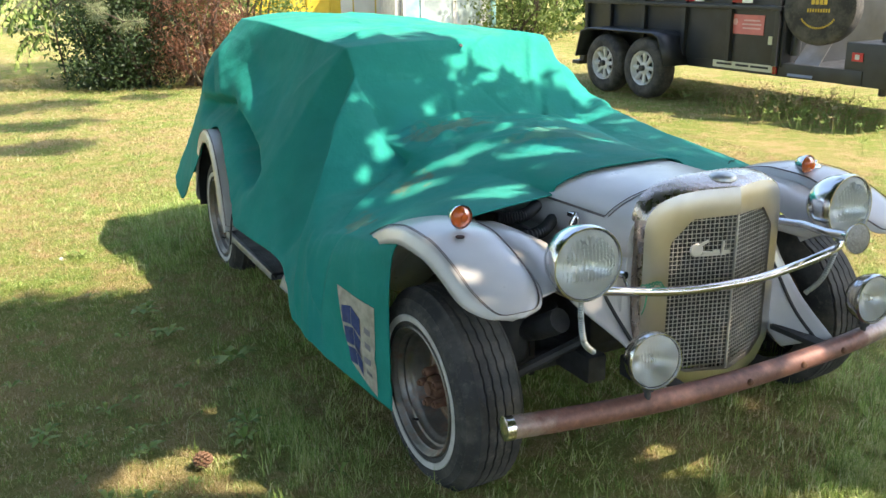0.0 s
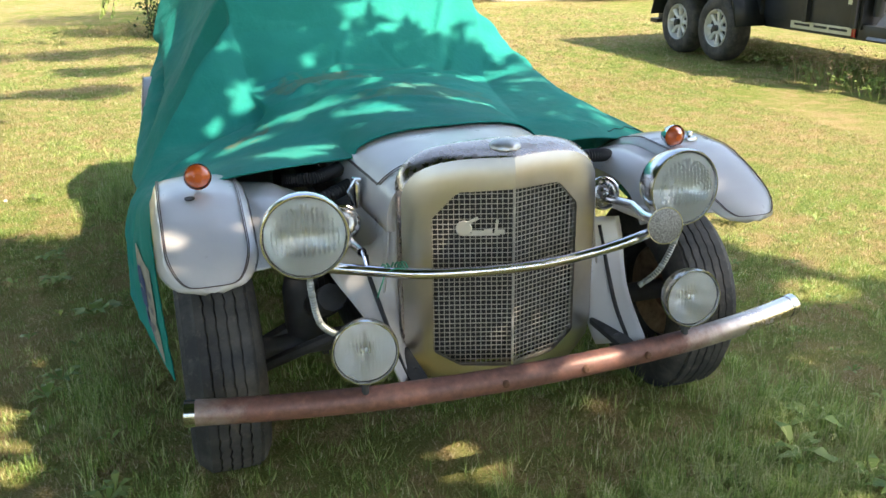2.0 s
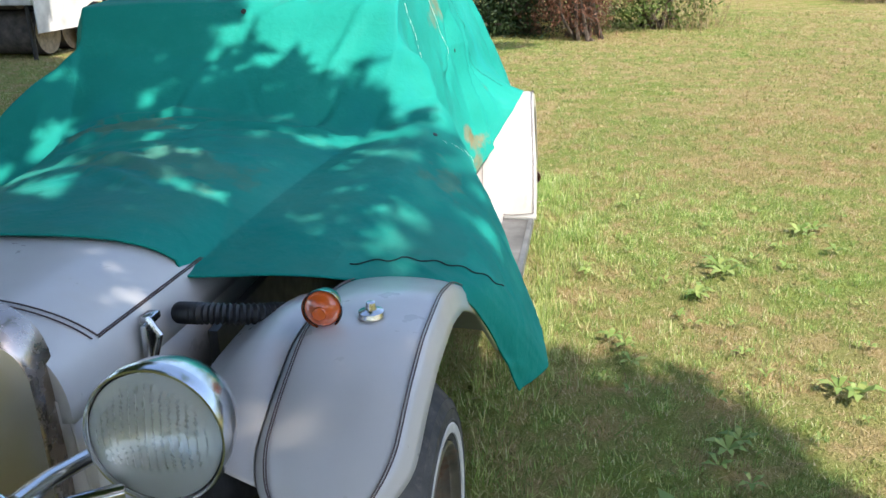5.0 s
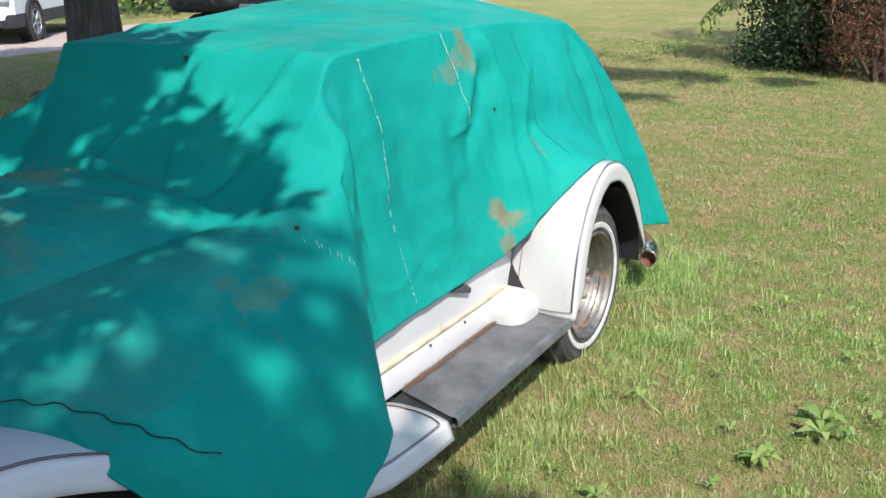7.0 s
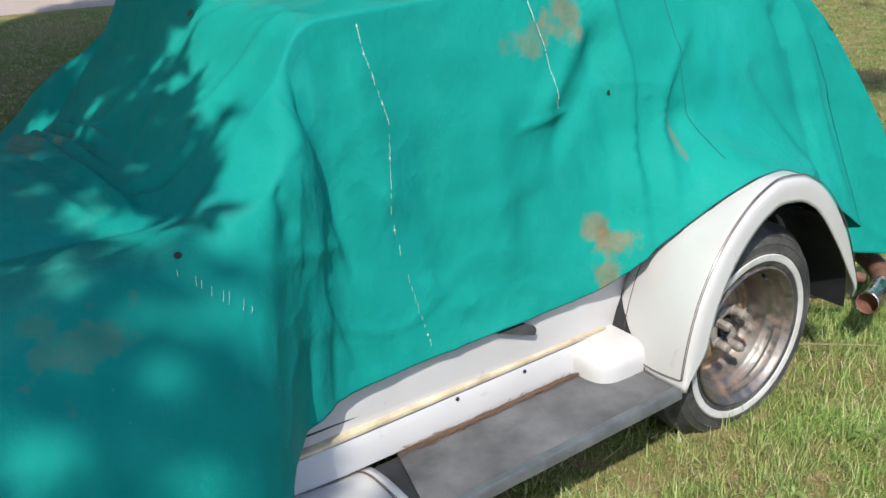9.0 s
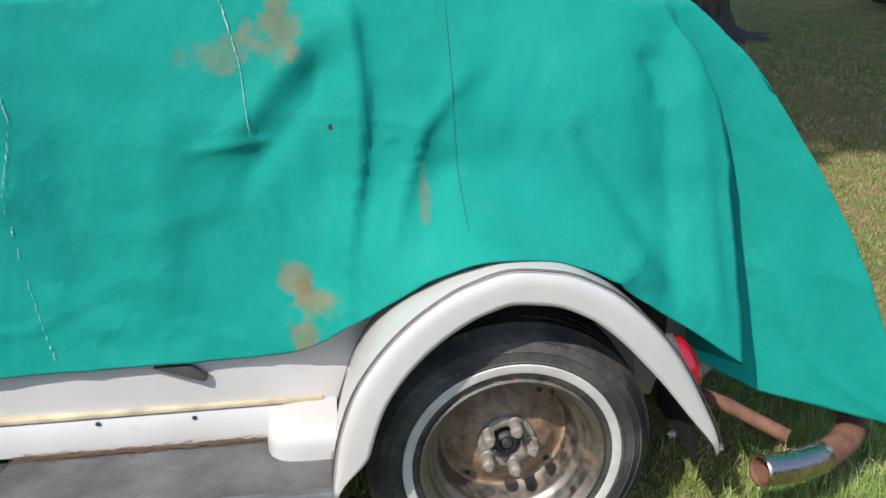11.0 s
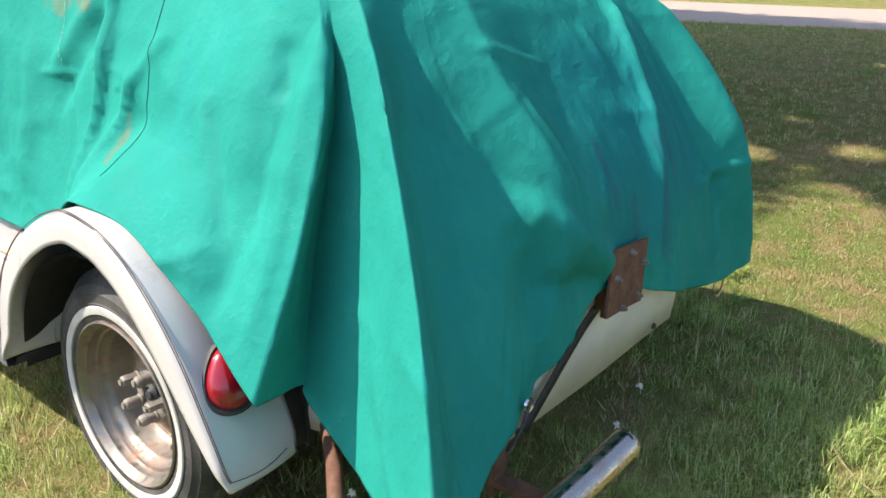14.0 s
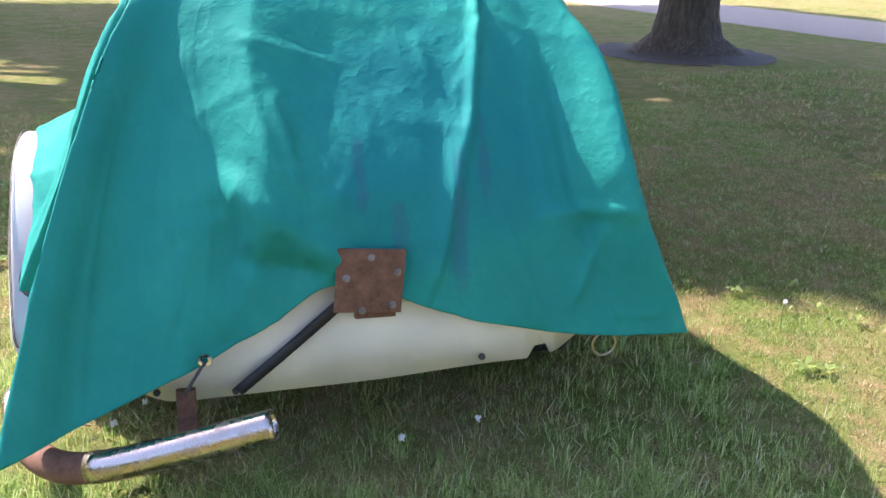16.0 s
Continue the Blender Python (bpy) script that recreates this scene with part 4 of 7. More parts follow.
def build_shell():
    raw = shell_outline()
    pts = []
    for (x0, z0), (x1, z1) in zip(raw, raw[1:] + raw[:1]):
        n = max(1, int(math.hypot(x1 - x0, z1 - z0) / 0.012))
        pts += [(x0 + (x1 - x0) * k / n, z0 + (z1 - z0) * k / n) for k in range(n)]
    face, lip = [], []
    for x, z in pts:
        a = math.atan2(z - 0.595, x - CX)
        q = mouth_at(a)
        qi = Vector((CX + q.x, q.y))
        row = []
        for k in range(7):
            f = k / 6
            px, pz = x + (qi.x - x) * f, z + (qi.y - z) * f
            edge = 0.012 * (1 - f) ** 3 if f < 1 else 0
            row.append(Vector((px, front_y(px) + edge, pz)))
        # the mouth's edge turns in
        row.append(Vector((qi.x, front_y(qi.x) + 0.025, qi.y)))
        face.append(row)
        y0 = front_y(x) + 0.012
        lip.append([Vector((x, y0, z)), Vector((x + 0.004 * (1 if x > CX else -1), y0 + 0.006, z + 0.004 * smoothstep(.55, .75, z))), Vector((x + 0.002 * (1 if x > CX else -1), -0.20, z + 0.020 * smoothstep(.72, .90, z))), Vector((x, -0.172, z + 0.018 * smoothstep(.72, .90, z)))])
    g = Geo()
    g.grid(face, close_u=True)
    shell = part("radiator_shell", g, NICKEL, car, "brushed, tarnished steel radiator surround", angle=30)
    g = Geo()
    g.grid(lip, close_u=True)
    part("rim_band", g, SHELLTOP, shell, "pitted chrome band over the radiator top", angle=50)
    # filler cap
    g = Geo()
    g.lathe([(0.0001, .016), (.018, .016), (.034, .010), (.040, .004), (.041, -.004), (.034, -.012), (.03, -.02)], Matrix.Translation((CX + 0.004, -0.245, 0.935)), 28)
    part("filler_cap", g, simple("dull_cap_metal", (.50, .50, .49), .38, .7, .2, 40), shell, "low round dull metal filler cap")
    # black core behind the wire
    g = Geo()
    inner = [(CX + x * 1.02, z) for x, z in MOUTH]
    g.add([(x, front_y(x) + 0.045, z) for x, z in inner] + [(CX, front_y(CX) + 0.045, 0.6)], [(i, (i + 1) % 10, 10) for i in range(10)])
    part("radiator_core", g, BLACK, car, smooth=False)
    # square wire mesh, bent along the V
    g = Geo()
    def span(x):
        ax = abs(x)
        top = .842 - .006 * min(1, ax / .14) if ax < .14 else .836 - (ax - .14) / .063 * .068
        bot = .348 + .004 * min(1, ax / .135) if ax < .135 else .352 + (ax - .135) / .068 * .043
        return bot, top
    step = 0.0132
    n = int(0.203 / step)
    for i in range(-n, n + 1):
        x = i * step
        b, t = span(x)
        y = front_y(CX + x) + 0.012
        g.box((CX + x, y, (b + t) / 2), (0.0015, 0.003, t - b))
    k = 0
    z = 0.354
    while z < 0.840:
        lim = .203
        if z > .768:
            lim = .203 - (z - .768) / .068 * .063
        if z < .395:
            lim = .203 - (.395 - z) / .043 * .068
        for s in (-1, 1):
            a, b = Vector((CX, front_y(CX) + 0.010, z)), Vector((CX + s * lim, front_y(CX + s * lim) + 0.010, z))
            d = b - a
            n2 = Vector((0, 0, 1)).cross(d).normalized()
            h = 0.0008
            vs = []
            for e in (a, b):
                vs += [e + n2 * 0.0015 + Vector((0, 0, h)), e - n2 * 0.0015 + Vector((0, 0, h)), e - n2 * 0.0015 - Vector((0, 0, h)), e + n2 * 0.0015 - Vector((0, 0, h))]
            g.add(vs, [(0, 1, 5, 4), (1, 2, 6, 5), (2, 3, 7, 6), (3, 0, 4, 7), (0, 3, 2, 1), (4, 5, 6, 7)])
        z += step
    g.box((CX, front_y(CX) + 0.008, 0.595), (0.006, 0.005, 0.49))
    part("grille_mesh", g, MESHW, car, "square wire mesh grille", smooth=False)
    # script badge, as plain strokes
    g = Geo()
    def badge(x, z, w, h, rot=0.0):
        c = Vector((CX + x, front_y(CX + x) - 0.001, z))
        yaw = math.atan2(-VY, HW)
        g.box(c, (w, 0.006, h), 0.0015, Matrix.Rotation(yaw, 3, 'Z') @ Matrix.Rotation(rot, 3, 'Y'))
    m = facing((CX - .125, front_y(CX - .125) - 0.001, .742), (-VY, -HW, 0))
    g.lathe([(0.0001, .003), (.018, .003), (.021, 0), (.020, -.004)], m, 20)
    badge(-.112, .758, .05, .008, -0.45)
    badge(-.090, .731, .035, .010, 0.1)
    badge(-.066, .733, .022, .014, 0)
    badge(-.046, .744, .007, .040, 0.12)
    badge(-.036, .731, .022, .012, 0)
    badge(-.078, .724, .085, .004, 0)
    part("badge", g, simple("badge_metal", (0.66, 0.63, 0.58), 0.4, 0.6), car, "pale metal script badge")


build_shell()

# painted aprons beside the radiator, down to the bumper irons
for s in (-1, 1):
    X = lambda d: CX + s * d
    g = Geo()
    rows = [[(X(.275), -.19, .76), (X(.275), -.19, .55), (X(.268), -.23, .40), (X(.262), -.30, .355)],
            [(X(.33), -.13, .67), (X(.335), -.17, .59), (X(.312), -.28, .46), (X(.300), -.385, .395)],
            [(X(.44), -.08, .645), (X(.44), -.105, .59), (X(.37), -.27, .50), (X(.338), -.435, .415)]]
    fine = []
    for i in range(9):
        f = i / 8 * 2
        a = min(1, int(f))
        t = f - a
        line = [Vector(p).lerp(Vector(q), t) for p, q in zip(rows[a], rows[a + 1])]
        fine.append(spline(line, 14))
    g.grid(fine)
    part("front_apron", g, PAINT, car, "white side apron below the headlamp", thick=0.005)
    g = Geo()
    g.tube(spline([(X(.345), -.135, .645), (X(.345), -.165, .59), (X(.322), -.29, .465), (X(.312), -.40, .395)], 16), 0.006, 6)
    part("apron_bead", g, BLACK, car)
    g = Geo()
    g.disc((X(.285), -.375, .405), (0, -1, .5), 0.011, 12, 0.01)
    part("apron_bolt", g, DARKMETAL, car)


# ---- front fenders ----
FEND_Y = [-.335, -.325, -.29, -.22, -.12, 0.0, .12, .25, .45, .70, .95, 1.15, 1.32, 1.42]
FEND_Z = [.676, .689, .715, .752, .795, .825, .828, .805, .715, .54, .375, .305, .292, .288]
FEND_H = [.020, .066, .103, .124, .126, .128, .128, .128, .128, .128, .128, .130, .130, .130]
_t = list(range(len(FEND_Y)))
FC = [pchip(_t, FEND_Y), pchip(_t, FEND_Z), pchip(_t, FEND_H)]


def fender_point(s, k, u, lift=0.0):
    """s: side; k along the fender; u from the inner (-1) to the outer edge (1)."""
    y, z, h = FC[0](k), FC[1](k), FC[2](k)
    lip = smoothstep(0.80, 1.0, abs(u))
    drop = -0.022 * abs(u) ** 2.5 - 0.040 * lip * smoothstep(0.5, 3.5, k) * (1 if u > 0 else 0.35)
    ux = u if abs(u) < 0.9 else math.copysign(0.9 + (abs(u) - 0.9) * 0.75, u)
    cx = 0.03 + s * 0.742
    slope = (FC[1](min(13, k + .2)) - FC[1](max(0, k - .2)))
    run = (FC[0](min(13, k + .2)) - FC[0](max(0, k - .2)))
    n = Vector((0, -slope, run)).normalized()
    return Vector((cx + s * ux * h, y, z)) + n * (drop + lift)


for s in (-1, 1):
    g = Geo()
    ks = [i / 6 for i in range(13 * 6 + 1)]
    us = [-1 + 2 * j / 30 for j in range(31)]
    g.grid([[fender_point(s, k, u) for u in us] for k in ks])
    # inner flange down to the body
    fen = part("front_fender", g, PAINT, car, "white flowing front fender with pinstripe", thick=0.007, angle=60)
    g = Geo()
    rows = []
    for k in ks[12:]:
        p = fender_point(s, k, -1)
        q = Vector((CX + s * 0.46, max(p.y, -0.10) * 0.6 + p.y * 0.4, min(p.z - 0.05, 0.74)))
        rows.append([p, p.lerp(q, 0.5) + Vector((0, 0, 0.015)), q])
    g.grid(rows)
    part("fender_valance", g, PAINT, fen, thick=0.005)
    g = Geo()
    for inset in (0.80, 0.765):
        ln = []
        for k in range(91):
            ln.append(fender_point(s, 12.4 - 10.6 * k / 90, inset, 0.004))
        for k in range(1, 24):
            a = math.pi * k / 24
            ln.append(fender_point(s, 1.8 - 0.95 * math.sin(a) ** .6, inset * math.copysign(abs(math.cos(a)) ** .6, math.cos(a)), 0.004))
        for k in range(91):
            ln.append(fender_point(s, 1.8 + 10.6 * k / 90, -inset, 0.004))
        for k in range(1, 24):
            a = math.pi * k / 24
            ln.append(fender_point(s, 12.4 + (.35 if inset > .78 else .31) * math.sin(a) ** .5, -inset * math.copysign(abs(math.cos(a)) ** .5, math.cos(a)), 0.004))
        ln.append(ln[0])
        g.tube(ln, 0.0012, 5)
    part("pinstripe", g, STRIPE, fen)


# ---- lamps ----
def lamp(name, c, r, aim, depth, label, lens_mat, bulge=0.18, spots=True):
    L = new(name)
    L.parent = car
    tagged(L, label=label)
    m = facing(c, aim)
    g = Geo()
    prof = [(r * .98, 0.0), (r * .98, -.012)]
    for k in range(1, 13):
        a = math.pi / 2 * k / 12
        prof.append((max(.0001, r * .97 * math.cos(a) ** 0.75), -.012 - depth * math.sin(a)))
    g.lathe(prof, m, 40)
    part("bowl", g, CHROME, L, "chrome lamp bowl")
    g = Geo()
    g.lathe([(r * .94, .005), (r * .955, .011), (r * .985, .011), (r * 1.01, .004), (r * 1.01, -.012), (r * .97, -.016)], m, 44)
    part("bezel", g, CHROME, L, "chrome bezel")
    g = Geo()
    rows = []
    for i in range(96):
        a = 2 * math.pi * i / 96
        row = []
        for k in range(25):
            q = max(.001, .92 * (1 - k / 24))
            x, y = r * q * math.cos(a), r * q * math.sin(a)
            z = .006 + bulge * r * (1 - (q / .92) ** 2)
            # moulded flutes, over the upper half alone on the large lamps
            z += (.0034 if spots else .0016) * math.cos(2 * math.pi * x / (r * .11)) * smoothstep(.85, .70, q) * (smoothstep(-.45, -.30, y / r) if spots else 1)
            row.append(m @ Vector((x, y, z)))
        rows.append(row)
    g.grid(rows, close_u=True)
    part("lens", g, lens_mat, L, "clouded ribbed lens glass" if spots else "clear ribbed lens glass")
    g = Geo()
    prof = [(max(.0001, r * .90 * f ** 0.5), -.055 * (1 - f) - .002) for f in [0, .05, .15, .3, .5, .75, 1]]
    g.lathe(prof, m, 36)
    part("reflector", g, HAZE if spots else REFLECT, L)
    g = Geo()
    g.lathe([(.0001, .0), (.008, -.002), (.011, -.012), (.011, -.045)], m @ Matrix.Translation((0, 0, -.012)), 14)
    part("bulb", g, CHROME, L)
    return L


LENS = Mat("clouded_glass", (0.80, 0.82, 0.80), 0.18)
LENS.b.inputs["Transmission Weight"].default_value = 0.70
LENS.b.inputs["IOR"].default_value = 1.3
LENS.rough(LENS.ramp(LENS.noise(18, 5), [(0.3, (0.05,) * 3), (0.7, (0.20,) * 3)]))
LENS = LENS.m
for s, c, aim in ((-1, (-.49, -.305, .775), (-.10, -1, .02)), (1, (.545, -.30, .785), (.02, -1, .06))):
    lamp("headlamp", c, 0.106, aim, 0.115, "large round chrome headlamp with clouded glass", LENS)
    g = Geo()
    g.tube(spline([(c[0] - s * .02, c[1] + .07, c[2] - .08), (c[0] - s * .03, c[1] + .12, c[2] - .11), (CX + s * .40, -.06, .70)], 8), 0.020, 10)
    part("lamp_stalk", g, PAINT, car)
    # flexible conduit below each headlamp
    g = Geo()
    ln = spline([(c[0] + .01, c[1] + .03, c[2] - .095), (c[0] + .012, c[1] + .035, c[2] - .16), (c[0] + .05 * -s * .6, c[1] + .04, c[2] - .25), (c[0] - s * .08, c[1] + .06, c[2] - .30)], 70)
    g.tube(ln, lambda q: 0.0085 + 0.0012 * (1 if int(q * 69) % 2 else -1), 9)
    part("conduit", g, simple("grey_conduit", (0.36, 0.38, 0.36), 0.4, 0.5), car, "flexible grey metal conduit")
for c, aim in (((-.398, -.490, .543), (-.16, -1, .10)), ((.478, -.480, .543), (-.05, -1, .08))):
    L = lamp("fog_lamp", c, 0.078, aim, 0.06, "small round clear fog lamp on the bumper", GLASS, 0.14, False)
    g = Geo()
    g.tube([(c[0], c[1] + .02, c[2] - .07), (c[0], c[1] + .02, c[2] - .125)], 0.009, 8)
    g.lathe([(.016, 0), (.016, .012), (.0001, .012)], Matrix.Translation((c[0], c[1] + .02, c[2] - .095)), 6)
    part("mount", g, DARKMETAL, L)

# turn signals on the fenders
for s, c in ((-1, (-.708, 0.0, .866)), (1, (.700, .002, .850))):
    L = new("turn_signal")
    L.parent = car
    tagged(L, label="orange turn signal on a short chrome foot")
    aim = (0.0 if s < 0 else .05, -1, .02)
    m = facing(c, aim)
    g = Geo()
    g.lathe([(.033, 0), (.035, .006), (.034, -.004), (.026, -.03), (.012, -.042), (.0001, -.044)], m, 28)
    part("housing", g, CHROME, L)
    g = Geo()
    g.lathe([(.0001, .020), (.010, .0195), (.018, .016), (.026, .011), (.031, .003), (.031, .0)], m, 28)
    g.lathe([(.0125, .024), (.011, .026), (.0001, .027)], m, 20)
    part("lens", g, ORANGE, L, "orange lens")
    g = Geo()
    base = Vector((c[0], c[1] + .012, c[2] - .05))
    g.tube([Vector(c) + Vector((0, .012, -.02)), base], 0.010, 10)
    g.lathe([(.0001, .006), (.02, .004), (.026, -.004), (.026, -.014)], Matrix.Translation(base), 20)
    part("foot", g, CHROME, L)
g = Geo()
g.lathe([(.0001, .022), (.008, .02), (.01, .008), (.022, .004), (.024, -.004)], Matrix.Translation((.775, .03, .832)), 16)
part("fender_stud", g, CHROME, car)
for p in ((.815, .01, .822), (-.735, -.045, .823)):
    g = Geo()
    g.disc(p, (0, -.1, 1), 0.013, 14, 0.002)
    part("fender_hole", g, BLACK, car, smooth=False)

# curved cross bar in front of the radiator, with horns
g = Geo()
bar = spline([(-.475, -.285, .690), (-.40, -.305, .680), (-.2, -.365, .662), (.04, -.385, .655), (.22, -.39, .668), (.36, -.41, .705), (.50, -.33, .710)], 40)
g.tube(bar, 0.0135, 14)
part("cross_bar", g, CHROME, car, "thin curved chrome bar across the radiator")
for s, c in ((-1, (-.350, -.075, .720)), (1, (.420, -.09, .724))):
    H = new("horn")
    H.parent = car
    tagged(H, label="small chrome horn" if s > 0 else "small chrome horn with its trumpet missing")
    m = facing(c, (0, -1, .25))
    g = Geo()
    g.lathe([(.0001, .004), (.010, .009), (.016, .003), (.030, .005), (.041, -.001), (.044, -.020), (.024, -.034), (.0001, -.036)], m, 28)
    part("horn_body", g, DARKCHROME, H)
    g = Geo()
    g.lathe([(.040, .000), (.044, .006), (.0485, .004), (.050, -.004), (.046, -.014), (.043, -.012)], m, 32)
    part("rim", g, CHROME, H)
    g = Geo()
    if s > 0:
        a, b = Vector(c) + Vector((0, -.01, -.01)), Vector((.393, -.46, .745))
        g.tube([a, a.lerp(b, .35) + Vector((0.03, 0, 0)), a.lerp(b, .7), b + Vector((.005, .03, 0))], lambda q: .011 + .004 * q, 12)
        mm = facing(b, (-.12, -1, .12))
        g.lathe([(.014, -.06), (.018, -.04), (.028, -.022), (.044, -.006), (.048, .0), (.048, .003), (.045, .003)], mm, 32)
    else:
        a = Vector(c) + Vector((0, -.01, -.01))
        g.tube([a, a + Vector((-.004, -.10, -.008)), Vector((-.352, -.30, .715))], .012, 12, cap=False)
        g.box((-.385, -.16, .705), (.035, .05, .04), .006)
        g.tube([Vector((-.350, -.285, .715)), Vector((-.345, -.31, .675))], .005, 8)
    part("trumpet", g, CHROME, H)
    if s > 0:
        g = Geo()
        g.lathe([(.0001, .006), (.03, .005), (.0455, .002)], mm, 24)
        part("screen", g, simple("perforated_grey", (0.24, 0.24, 0.24), 0.5, 0.6, 0.6, 260), H)
# green cord tied round the bar
g = Geo()
for k in range(5):
    a = k * 1.3
    p = Vector((-.31 + .012 * k, -.330, .672))
    g.tube([p + Vector((0, .017 * math.cos(a + q), .017 * math.sin(a + q))) + Vector((.003 * q, 0, 0)) for q in [0, 1, 2, 3, 4, 5, 6]], .0022, 5)
g.tube(spline([(-.30, -.345, .672), (-.285, -.365, .687), (-.262, -.37, .684)], 6), .0018, 5)
g.tube(spline([(-.31, -.345, .662), (-.325, -.355, .632), (-.33, -.35, .612)], 6), .0018, 5)
tagged(part("cord", g, simple("green_cord", (0.03, 0.22, 0.13), 0.8)), "green cord tied round the chrome bar", "cord")

# front bumper tube
g = Geo()
ln = spline([(-.806, -.402, .413), (-.60, -.432, .405), (-.35, -.462, .400), (-.05, -.475, .398), (.25, -.470, .400), (.52, -.45, .405), (.74, -.415, .413), (.878, -.385, .422)], 48)
g.tube(ln, 0.031, 18, cap=False)
bump = part("front_bumper", g, BUMPER, car, "bent tubular bumper, chrome rusted to brown")
for p, d in ((ln[0], ln[0] - ln[1]), (ln[-1], ln[-1] - ln[-2])):
    g = Geo()
    m = facing(p, d)
    g.lathe([(.0325, -.02), (.0325, .004), (.024, .008), (.0001, .009)], m, 20)
    part("end_cap", g, CHROME, bump)
for x in (-.05, .16, .34):
    i = min(range(48), key=lambda q: abs(ln[q].x - x))
    g = Geo()
    g.lathe([(.010, -.004), (.010, .004), (.006, .008), (.0001, .008)], facing(ln[i] + Vector((0, -.031, 0.004)), (0, -1, 0)), 8)
    part("bolt", g, RUST, bump)
for s in (-1, 1):
    g = Geo()
    g.box((CX + s * .29, -.345, .402), (.045, .20, .018), .004)
    part("bumper_iron", g, DARKMETAL, bump)


# ---- body, sills and running boards ----
g = Geo()
rows = []
for i in range(25):
    y = 1.0 + 2.2 * i / 24
    w = .585 + .02 * math.sin(math.pi * i / 24)
    tail = smoothstep(2.7, 3.2, y)
    cowl = .14 * (1 - smoothstep(1.0, 1.35, y))
    rows.append([(-w - .046 + .06 * tail, y, .345), (-w - .045 + .06 * tail, y, .42), (-w - .03 + .08 * tail, y, .58), (-w + .02 + .1 * tail, y, .76 - cowl * .6), (-w + .10 + .1 * tail, y, .84 - cowl),
                 (w - .10 - .1 * tail, y, .84 - cowl), (w - .02 - .1 * tail, y, .76 - cowl * .6), (w + .03 - .08 * tail, y, .58), (w + .045 - .06 * tail, y, .42), (w + .046 - .06 * tail, y, .345)])
g.grid(rows)
g.f.append(tuple(range(10)))
g.f.append(tuple(240 + i for i in range(10))[::-1])
part("body", g, PAINT, car, "white body side below the cover", angle=30)
for s in (-1, 1):
    g = Geo()
    g.box((s * .648, 1.70, .366), (.026, .92, .010), .004)
    part("sill_rail", g, simple("yellowed_paint", (0.52, 0.43, 0.29), 0.55, 0, 0.35, 14), car, "yellowed rail along the sill")
    g = Geo()
    rows = []
    for i in range(13):
        y = 1.20 + 0.92 * i / 12
        rows.append([(s * .622, y, .362), (s * .655, y, .356), (s * .668, y, .335), (s * .672, y, .284)])
    g.grid(rows)
    part("sill", g, PAINT, car, "white rocker panel")
    # rounded box where board and rear fender meet
    g = Geo()
    rows = []
    sq = lambda v: max(0.0, v) ** .42
    for i in range(17):
        a = math.pi / 2 * i / 16
        rows.append([(s * (.640 + .140 * sq(math.sin(a)) * sq(math.cos(b))), 2.19 - .158 * sq(math.cos(a)), .283 + .080 * sq(math.sin(a)) * sq(math.sin(b))) for b in [math.pi / 2 * j / 16 for j in range(17)]])
    g.grid(rows)
    part("fender_foot", g, PAINT, car)
    # running board: ribbed rubber with a metal edge
    g = Geo()
    nr = 36
    sec = []
    for k in range(nr):
        x = .680 + (.885 - .680) * k / nr
        st = (.885 - .680) / nr
        sec += [(x, .286), (x + st * .62, .286), (x + st * .66, .2848), (x + st * .97, .2848)]
    rows = []
    for i in range(2):
        f0, f1 = (1.485, 1.425)
        rows.append([(s * x, (f0 + (f1 - f0) * (x - .68) / .205) if i == 0 else 2.175, z) for x, z in sec])
    g.grid(rows)
    rb = part("running_board", g, GREYRUB, car, "worn ribbed grey rubber running board", smooth=False)
    g = Geo()
    g.grid([[(s * .884, 1.425, .290), (s * .902, 1.420, .291), (s * .906, 1.420, .284), (s * .906, 1.42, .262), (s * .88, 1.42, .258)], [(s * .884, 2.18, .290), (s * .902, 2.18, .291), (s * .906, 2.18, .284), (s * .906, 2.18, .262), (s * .88, 2.18, .258)]])
    part("edge_strip", g, simple("dull_aluminium", (0.20, 0.205, 0.215), 0.45, 0.6, 0.3, 12), rb)
    g = Geo()
    g.box((s * .78, 1.80, .268), (.20, .76, .022), .004)
    part("underside", g, BLACK, rb)
    rb.location.x = .035 if s < 0 else 0
    # dry pine needles caught along the sill
    g = Geo()
    for _ in range(210):
        p = Vector((s * (.684 + .012 * R.random()), 1.50 + .56 * R.random(), .289 + .004 * R.random()))
        a = R.gauss(0, 0.35) + math.pi / 2
        d = Vector((math.cos(a) * .6, math.sin(a), 0)) * (.02 + .025 * R.random())
        g.tube([p - d, p + d + Vector((0, 0, .003))], 0.0007, 3)
    tagged(part("pine_needles", g, make_leaves("dry_needles", [(0.16, 0.095, 0.06), (0.30, 0.20, 0.13)], 0.1), smooth=False), "dry brown pine needles caught along the running board", "needles", kind="stuff")
# the near door's shut line and its black hinge, as both show under the hem
g = Geo()
g.tube(spline([(.638, 1.24, .397), (.639, 1.5, .395), (.640, 1.84, .397), (.640, 1.90, .407), (.636, 1.945, .45), (.628, 1.955, .50)], 40), 0.0030, 6)
part("door_gap", g, BLACK, car)
g = Geo()
g.add([(.645, 1.80, .472), (.655, 1.91, .435), (.655, 1.915, .452), (.652, 1.88, .474), (.66, 1.80, .474), (.668, 1.905, .437), (.668, 1.91, .452), (.665, 1.88, .476)], [(0, 1, 2, 3), (7, 6, 5, 4), (0, 4, 5, 1), (1, 5, 6, 2), (2, 6, 7, 3), (3, 7, 4, 0)])
